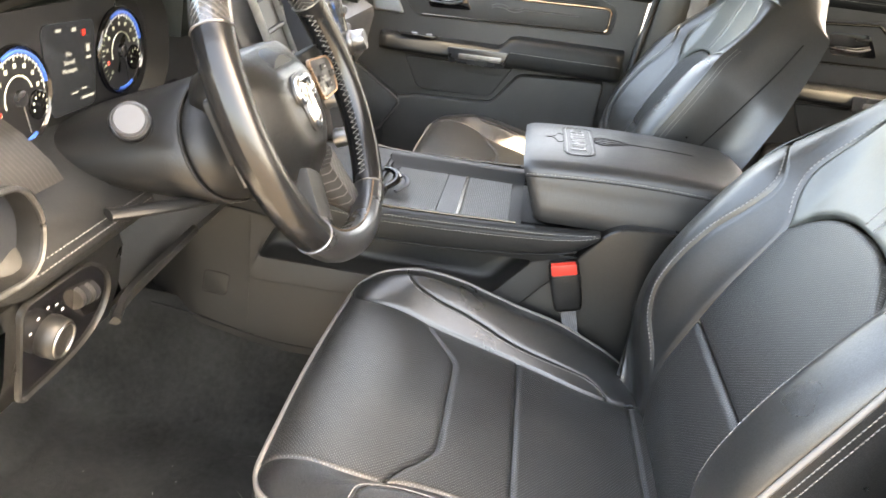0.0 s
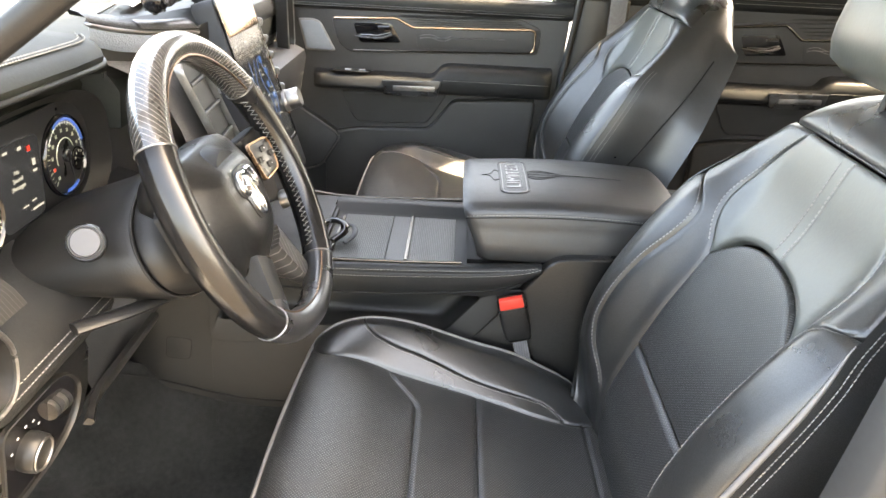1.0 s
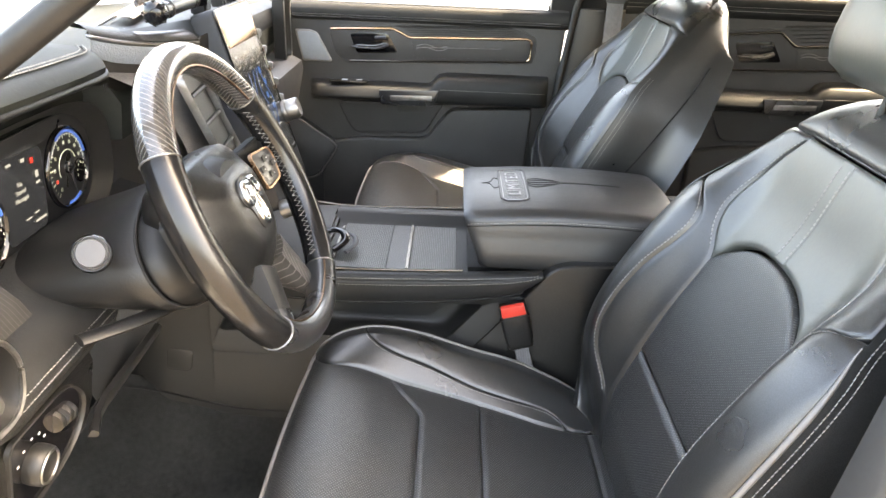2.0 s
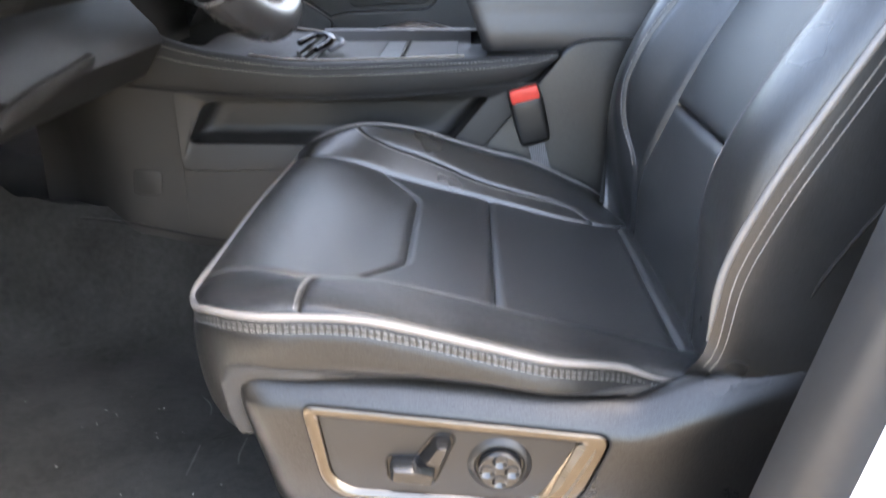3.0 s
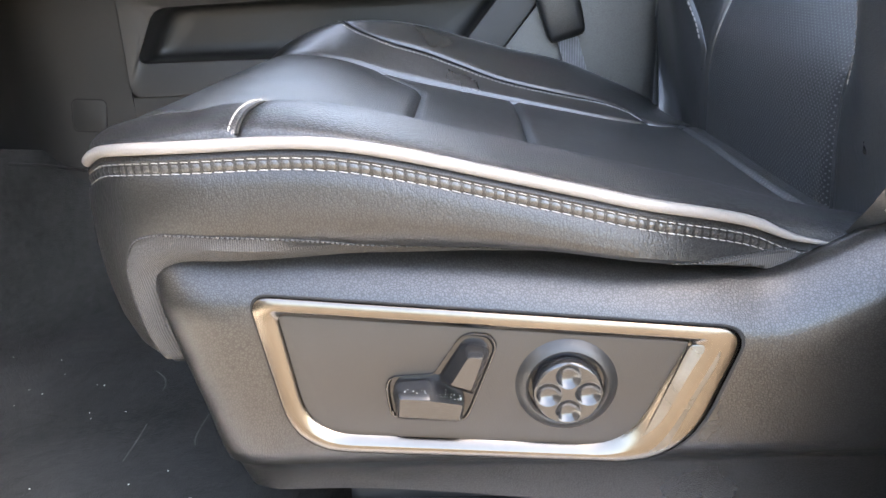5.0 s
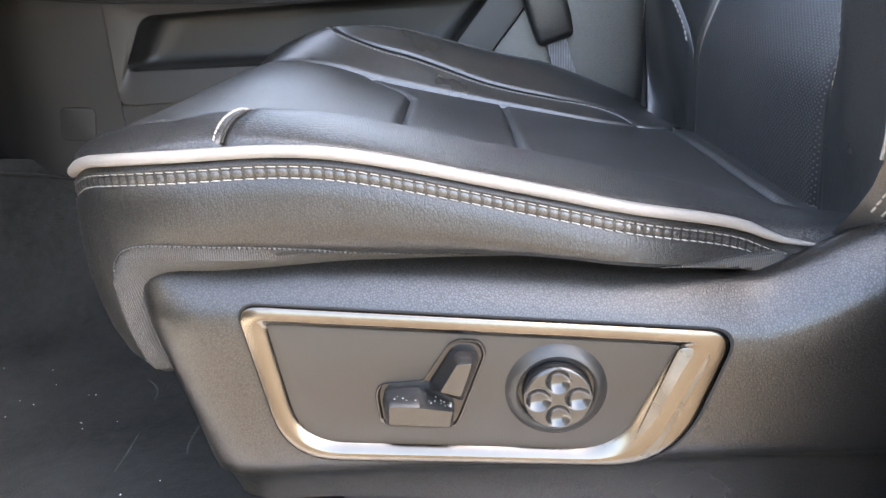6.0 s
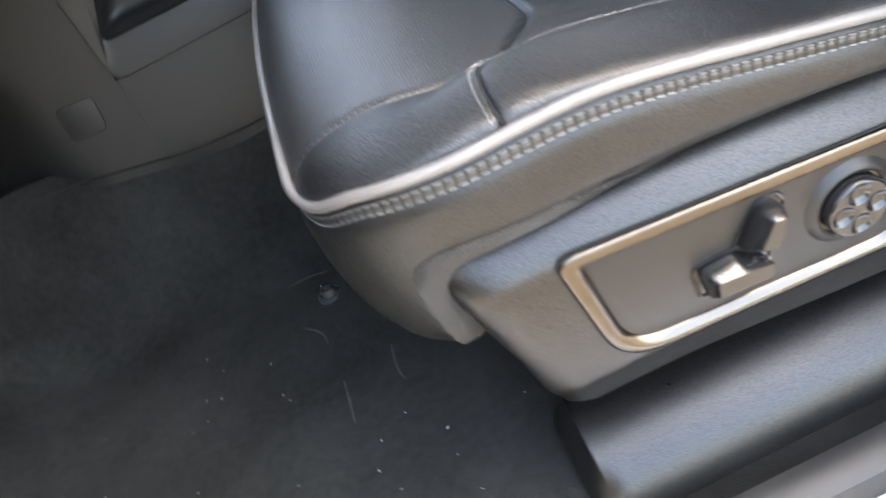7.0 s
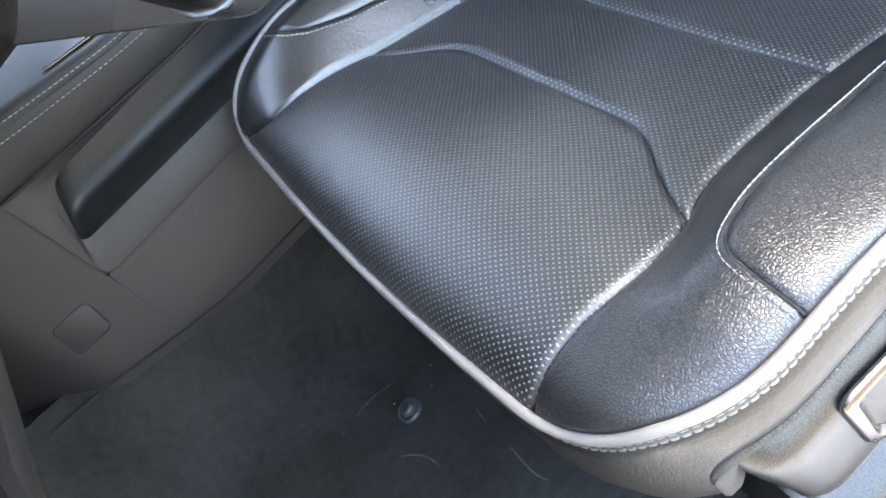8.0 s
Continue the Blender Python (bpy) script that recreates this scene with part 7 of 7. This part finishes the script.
# passenger side: upper roll, inlay, ledge, outer vent
rows = [[Q(x - 0.055, y, z) for x, z in ((-0.19, 0.79), (-0.15, 0.80), (-0.128, 0.79), (-0.122, 0.765), (-0.13, 0.745), (-0.15, 0.735))] for y in (1.61, 1.7, 1.9, 2.1, 2.22)]
loft("passenger_roll", rows, LEDGE, dash, "blue-grey upper dash roll")
rows = [[Q(x - 0.055, y, z) for x, z in ((-0.15, 0.745), (-0.142, 0.72), (-0.138, 0.69), (-0.15, 0.665))] for y in (1.615, 1.8, 2.1, 2.22)]
loft("passenger_inlay", rows, striped(mat("ribbed_inlay", (0.16, 0.165, 0.17), 0.4, metal=0.4), 2, 0.006, 0.4, 0.4, 0.5), dash, "ribbed metallic inlay")
rows = [[Q(x - 0.055, y, z) for x, z in ((-0.15, 0.672), (-0.09, 0.665), (-0.07, 0.655), (-0.066, 0.635), (-0.085, 0.54), (-0.13, 0.47), (-0.25, 0.43))] for y in (1.625, 1.8, 2.1, 2.22)]
loft("passenger_ledge", rows, LEDGE, dash, "satin grey dash ledge and glove box")
vo = rounded([(2.19, 0.83), (2.265, 0.83), (2.275, 0.66), (2.25, 0.64), (2.20, 0.64)], 0.02, 5)
cv = Vector((2.235, 0.735))
VP = lambda a, b, c: Q(-0.158 + c, a - 0.05, b)
ring_plate("vent_frame", vo, [tuple(cv + (Vector(p) - cv) * 0.86) for p in vo], VP, ((0, -0.02), (0, 0.006), (0.5, 0.008), (1, -0.01)), SMOOTH_PLASTIC, dash, "dark frame of the outer vent")
tube("vent_line", [VP(a, b, 0.0085) for a, b in [tuple(cv + (Vector(p) - cv) * 0.93) for p in vo]], 0.0016, BRUSHED, dash, "thin silver line", 6, closed=True)
prism("vent_core", [tuple(cv + (Vector(p) - cv) * 0.87) for p in vo], lambda a, b, c: VP(a, b, c - 0.012), 0.004, SOFT_PLASTIC, dash, "")

# telescopic phone holder lying across the dash
ph = thing("phone_holder", "black telescopic phone holder arm standing on the dash", "phone holder", (-0.15, 1.48, 0.845))
PO = Vector((-0.15, 1.48, 0.845))
a, b = Vector((-0.160, 1.345, 0.862)) - PO, Vector((-0.147, 1.62, 0.875)) - PO
tube("arm", [a.lerp(b, t) for t in (0.0, 0.5)], 0.0125, BUTTON, ph, "black telescopic outer arm", 16)
tube("inner_arm", [a.lerp(b, t) for t in (0.49, 1.0)], 0.0095, GLOSS_BLACK, ph, "gloss black inner arm", 16)
for t in (0.06, 0.14, 0.47, 0.50):
    lathe("arm_ring", ((0.0128, -0.003), (0.0142, -0.002), (0.0142, 0.002), (0.0128, 0.003)), a.lerp(b, t), (b - a).normalized(), SMOOTH_PLASTIC, ph, "", 20)
lathe("end_knob", ((0.004, -0.016), (0.011, -0.014), (0.0165, -0.009), (0.0172, 0.002), (0.014, 0.008)), a, (b - a).normalized(), GLOSS_BLACK, ph, "ribbed end knob", 20)
for k in range(8):
    q = 2 * math.pi * k / 8
    box("knob_rib", tuple(a + Vector((0.0165 * math.cos(q) - 0.002, -0.010, 0.0165 * math.sin(q) - 0.002))), tuple(a + Vector((0.0165 * math.cos(q) + 0.002, 0.002, 0.0165 * math.sin(q) + 0.002))), SMOOTH_PLASTIC, ph, "", 0.0008)
box("cradle", tuple(b + Vector((-0.014, -0.03, -0.018))), tuple(b + Vector((0.014, 0.03, 0.022))), SILVER, ph, "grey phone cradle", 0.006)
for k in (-1, 1):
    box("jaw", tuple(b + Vector((-0.01, 0.032 * k - 0.006, -0.028))), tuple(b + Vector((0.018, 0.032 * k + 0.006, 0.03))), BUTTON, ph, "", 0.004)
box("clamp", tuple(a.lerp(b, 0.62) + Vector((-0.012, -0.014, -0.03))), tuple(a.lerp(b, 0.62) + Vector((0.016, 0.014, 0.004))), GLOSS_BLACK, ph, "black clamp foot", 0.004)

# grab handle on the driver windshield pillar
gh = thing("grab_handle", "dark grab handle on the windshield pillar", "grab handle", (-0.035, 0.80, 0.92))
bar = spline([(-0.235, -0.02, -0.115), (-0.21, -0.005, -0.125), (-0.155, 0.0, -0.108), (-0.055, 0.0, -0.042), (0.06, 0.0, 0.042), (0.115, 0.004, 0.085), (0.135, 0.02, 0.115)], 8)
tube("handle_bar", bar, 0.0125, SOFT_PLASTIC, gh, "dark grained handle bar", 16)
for t in (18, 38):
    d = (bar[t + 1] - bar[t]).normalized()
    lathe("handle_sleeve", ((0.0127, -0.010), (0.0138, -0.009), (0.0138, 0.009), (0.0127, 0.010)), bar[t], d, SOFT_PLASTIC, gh, "", 20)

# ---- steering wheel ----
wheel = thing("steering_wheel", "leather and dark inlay steering wheel with copper edging", "steering wheel", tuple(WC))
Yv = Vector((0, 1, 0))
RR, TR = 0.1725, 0.0178
def rim_pt(q, r=RR, h=0.0):
    """q in degrees, 0 at the passenger side, 90 at the top."""
    flat = 1.0 - 0.03 * smooth01((-math.sin(radians(q)) - 0.8) / 0.2)
    return Yv * math.cos(radians(q)) * r + WU * math.sin(radians(q)) * r * flat + WN * h
def rim_part(name, q0, q1, material, label, thick=1.0):
    n = max(6, int(abs(q1 - q0) / 4))
    verts, uvs, faces, m = [], [], [], 16
    for i in range(n + 1):
        q = q0 + (q1 - q0) * i / n
        c, rad = rim_pt(q), (Yv * math.cos(radians(q)) + WU * math.sin(radians(q)))
        for j in range(m + 1):
            t = 2 * math.pi * j / m
            verts.append(c + rad * math.cos(t) * TR * thick + WN * math.sin(t) * TR * 1.12 * thick)
            uvs.append((radians(q) * RR, (abs(j - m / 2) / m) * 0.11))
    for i in range(n):
        for j in range(m):
            a = i * (m + 1) + j
            faces.append((a, a + m + 1, a + m + 2, a + 1))
    faces += [tuple(range(m)), tuple((n * (m + 1) + j for j in range(m - 1, -1, -1)))]
    return smoothed(obj(name, verts, faces, material, wheel, label, uvs=uvs), 60)
rim_part("rim_inlay", 33, 147, WOOD, "striped dark inlay of the upper rim")
rim_part("rim_leather", 147.4, 224, RIM_LEATHER, "smooth black leather rim")
rim_part("rim_leather", -56, 32.6, RIM_LEATHER, "smooth black leather rim")
rim_part("rim_inlay", 224.4, 303.6, BUTTON, "gloss dark lower rim")
for q0, q1 in ((35, 145), (226, 302)):
    tube("copper_edge", [rim_pt(q0 + (q1 - q0) * k / 24, RR - TR * 0.80, TR * 0.72) for k in range(25)], 0.0014, COPPER, wheel, "thin copper edging", 6)
for q in (33, 147.2, 224.2, 303.8):
    rad = Yv * math.cos(radians(q)) + WU * math.sin(radians(q))
    tube("rim_joint", [rim_pt(q) + rad * math.cos(t) * TR * 1.01 + WN * math.sin(t) * TR * 1.13 for t in [2 * math.pi * j / 20 for j in range(20)]], 0.0011, BRUSHED, wheel, "", 5, closed=True)
for q0, q1 in ((150, 222), (-52, 30)):
    pts = [rim_pt(q0 + (q1 - q0) * k / 40, RR - TR * 0.99, 0.0) for k in range(41)]
    zig = []
    for k in range(61):
        q = q0 + (q1 - q0) * k / 60
        zig.append(rim_pt(q, RR - TR * 1.02, 0.004 if k % 2 else -0.004))
    tube("cross_stitch", zig, 0.0006, THREAD, wheel, "pale cross stitching", 4)
# airbag cover
def H(a, b, c):
    return Yv * a + WU * b + WN * c
prof = [(-0.098, 0.020), (-0.094, 0.046), (-0.070, 0.063), (-0.035, 0.067), (0.035, 0.067), (0.070, 0.063), (0.094, 0.046), (0.098, 0.020), (0.090, -0.032), (0.064, -0.078), (0.032, -0.093), (-0.032, -0.093), (-0.064, -0.078), (-0.090, -0.032)]
ol = [tuple(p[:2]) for p in spline([(a, b, 0) for a, b in prof], 4, closed=True)]
rows = []
for s, h in ((0.82, -0.088), (0.96, -0.078), (1.03, -0.058), (1.02, -0.040), (1.0, -0.034), (0.985, -0.027), (0.95, -0.0235), (0.60, -0.0025), (0.53, 0.0010), (0.46, 0.0022), (0.05, 0.003)):
    rows.append([H(a * s, (b + 0.010) * s - 0.010, h) for a, b in ol])
loft("airbag_cover", rows, PLASTIC, wheel, "grained dark airbag cover with bevelled sides", ring=True, caps=True)
em = [(0, 0.030), (0.018, 0.028), (0.027, 0.016), (0.026, 0.004), (0.016, -0.004), (0.012, -0.026), (0, -0.031)]
em = em + [(-a, b) for a, b in reversed(em[1:-1])]
prism("emblem_plate", [tuple(p[:2]) for p in spline([(a * 1.12, b * 1.1, 0) for a, b in em], 4, closed=True)], lambda a, b, c: H(a, b - 0.006, c + 0.0015), 0.003, SMOOTH_PLASTIC, wheel, "", 0.001)
for sg in (-1, 1):
    tube("emblem", spline([H(sg * a, b - 0.006, 0.0060) for a, b in ((0.003, 0.024), (0.016, 0.024), (0.023, 0.012), (0.016, 0.002), (0.009, 0.008))], 6), 0.0048, BRIGHT, wheel, "plain metal emblem shape", 8)
tube("emblem", spline([H(a, b - 0.006, 0.0060) for a, b in ((0.0, 0.018), (0.006, 0.0), (0.008, -0.018), (0, -0.027), (-0.008, -0.018), (-0.006, 0.0), (0.0, 0.018))], 5), 0.0046, BRIGHT, wheel, "plain metal emblem shape", 8)
# spokes with switch pads
for sg in (-1, 1):
    sp = [(0.070, 0.046), (0.115, 0.038), (0.166, 0.042), (0.168, -0.022), (0.120, -0.026), (0.078, -0.028)]
    prism("spoke", rounded([(sg * a, b) for a, b in sp], 0.006, 4), lambda a, b, c: H(a, b, c - 0.058 + 0.030 * smooth01((abs(a) - 0.09) / 0.07)), 0.022, SOFT_PLASTIC, wheel, "dark side spoke", 0.006, 3)
    pad = rounded([(sg * a, b) for a, b in ((0.101, 0.030), (0.146, 0.026), (0.152, 0.014), (0.142, -0.020), (0.104, -0.024))], 0.008, 4)
    cv = Vector((sg * 0.127, 0.004))
    ring_plate("pad_frame", pad, [tuple(cv + (Vector(p) - cv) * 0.88) for p in pad], lambda a, b, c: H(a, b, c - 0.018 + 0.014 * smooth01((abs(a) - 0.09) / 0.07)), ((0, 0), (0.2, 0.004), (0.8, 0.004), (1, 0.001)), COPPER if sg > 0 else BRIGHT, wheel, "copper chrome switch frame")
    prism("switch_pad", [tuple(cv + (Vector(p) - cv) * 0.9) for p in pad], lambda a, b, c: H(a, b, c - 0.018 + 0.014 * smooth01((abs(a) - 0.09) / 0.07)), 0.003, BUTTON, wheel, "dark switch pad", 0.001)
    for a, b in ((0.127, 0.014), (0.127, -0.008), (0.114, 0.003), (0.140, 0.003)):
        prism("switch_key", rounded([(sg * a - 0.005, b - 0.004), (sg * a + 0.005, b - 0.004), (sg * a + 0.005, b + 0.004), (sg * a - 0.005, b + 0.004)], 0.0015, 3), lambda p, q, c: H(p, q, c - 0.0145 + 0.014 * smooth01((abs(p) - 0.09) / 0.07)), 0.002, SMOOTH_PLASTIC, wheel, "", 0.0006)
        obj("key_mark", [H(sg * a + s, b + t, -0.0110 + 0.014 * smooth01((abs(sg * a) - 0.09) / 0.07)) for s, t in ((-0.0016, -0.0008), (0.0016, -0.0008), (0.0016, 0.0008), (-0.0016, 0.0008))], [(0, 1, 2, 3)], WHITE_INK, wheel, smooth=False)
    # lower spoke, deep at the hub and flush with the rim at its end
    rows = []
    for t in [k / 8 for k in range(9)]:
        c = Vector((sg * (0.034 + 0.034 * t), -0.076 - 0.078 * t))
        wdt = (0.018 if sg > 0 else 0.021) - 0.004 * t
        n2 = Vector((0.082, sg * 0.052)).normalized()
        back_h = -0.074 + 0.050 * t
        rows.append([H(c.x + n2.x * wdt * w, c.y + n2.y * wdt * w, h) for w, h in ((-0.7, back_h), (-1, back_h * 0.7), (-1, -0.014), (-0.9, -0.008), (0, -0.005), (0.9, -0.008), (1, -0.014), (1, back_h * 0.7), (0.7, back_h))])
    if sg > 0:
        loft("lower_spoke", rows, WOOD_FLAT, wheel, "striped lower spoke", ring=True, caps=True)
    else:
        loft("lower_spoke", rows[:6], SOFT_PLASTIC, wheel, "dark lower spoke", ring=True, caps=True)
        loft("spoke_end", rows[5:], BUTTON, wheel, "gloss dark end of the lower spoke", ring=True, caps=True)
lathe("hub", ((0.05, -0.075), (0.056, -0.05), (0.062, -0.02), (0.05, -0.005)), (0, 0, 0), WN, SOFT_PLASTIC, wheel, "dark wheel hub", 28)


# ---- floor mat and small things ----
fm = thing("floor_mat", "worn black floor mat with dusty creases", "floor mat", (-0.1, 1.05, 0.0))
rows = []
for k in range(70):
    x = -0.52 + 0.72 * k / 69
    row = []
    for j in range(50):
        y = 0.815 + 0.574 * j / 49
        e = min(1, min((x + 0.53) / 0.012, (0.205 - x) / 0.012, (y - 0.81) / 0.012, (1.40 - y) / 0.012))
        toe = 0.0 if x > -0.42 else (-(x + 0.42)) * 1.1
        rise = interp([(1.2, 0.0), (1.27, 0.002), (1.32, 0.028), (1.352, 0.088), (1.374, 0.144), (1.39, 0.160)], y) * (1.06 + 0.26 * smooth01((-0.05 - x) / 0.26))
        row.append(Vector((x + 0.1, y - 1.05, 0.006 + 0.007 * e + toe + rise + 0.012 * smooth01((-0.34 - x) / 0.06) + 0.0025 * noise.noise(Vector((x * 16, y * 16, 1))))))
    rows.append(row)
loft("mat_cloth", rows, MAT_CLOTH, fm, "black carpet mat")
# raised moulded creases on the mat
for pts in (((0.034, 1.165), (0.02, 1.134), (0.018, 1.08), (0.018, 1.03), (0.036, 0.998), (0.056, 0.972), (0.056, 0.942)), ((-0.10, 1.187), (-0.054, 1.145), (-0.046, 1.10), (-0.040, 1.07), (-0.037, 0.962)), ((-0.109, 1.245), (-0.061, 1.251), (-0.029, 1.244))):
    tube("mat_crease", spline([(a + 0.1, b - 1.05, 0.0125) for a, b in pts], 10), 0.0010, DUST, fm, "dusty raised crease", 6, flat=0.8)
pin = thing("mat_anchor", "round plastic floor mat anchor pin", "mat anchor", (-0.033, 1.197, 0.012))
lathe("anchor_base", ((0.014, 0), (0.0145, 0.003), (0.012, 0.005), (0.009, 0.004)), (0, 0, 0), (0, 0, 1), SILVER, pin, "worn grey anchor ring", 24, caps=False)
lathe("anchor_post", ((0.0085, 0.0), (0.0085, 0.010), (0.007, 0.012), (0.004, 0.0125), (0.003, 0.009)), (0, 0, 0), (0, 0, 1), SILVER, pin, "dull metal anchor post", 20)
random.seed(3)
verts, faces = [], []
for k in range(50):
    x, y = random.uniform(-0.45, 0.14), random.uniform(0.83, 1.25)
    if x < -0.4:
        continue
    q, L, w = random.uniform(0, 3.14), random.uniform(0.0004, 0.0012), random.uniform(0.0002, 0.0004)
    if k < 4:
        L, w = random.uniform(0.0015, 0.0025), 0.0008
    c, d, e = Vector((x, y, 0.0155 + 0.001 * random.random())), Vector((math.cos(q), math.sin(q), 0.1)), Vector((-math.sin(q), math.cos(q), 0))
    b = len(verts)
    verts += [c - d * L, c + e * w, c + d * L, c - e * w, c + Vector((0, 0, 0.001))]
    faces += [(b, b + 1, b + 4), (b + 1, b + 2, b + 4), (b + 2, b + 3, b + 4), (b + 3, b, b + 4)]
lint = obj("lint", verts, faces, LINT, smooth=False)
tagged(lint, "pale specks of lint on the floor mat", "lint", kind="stuff")
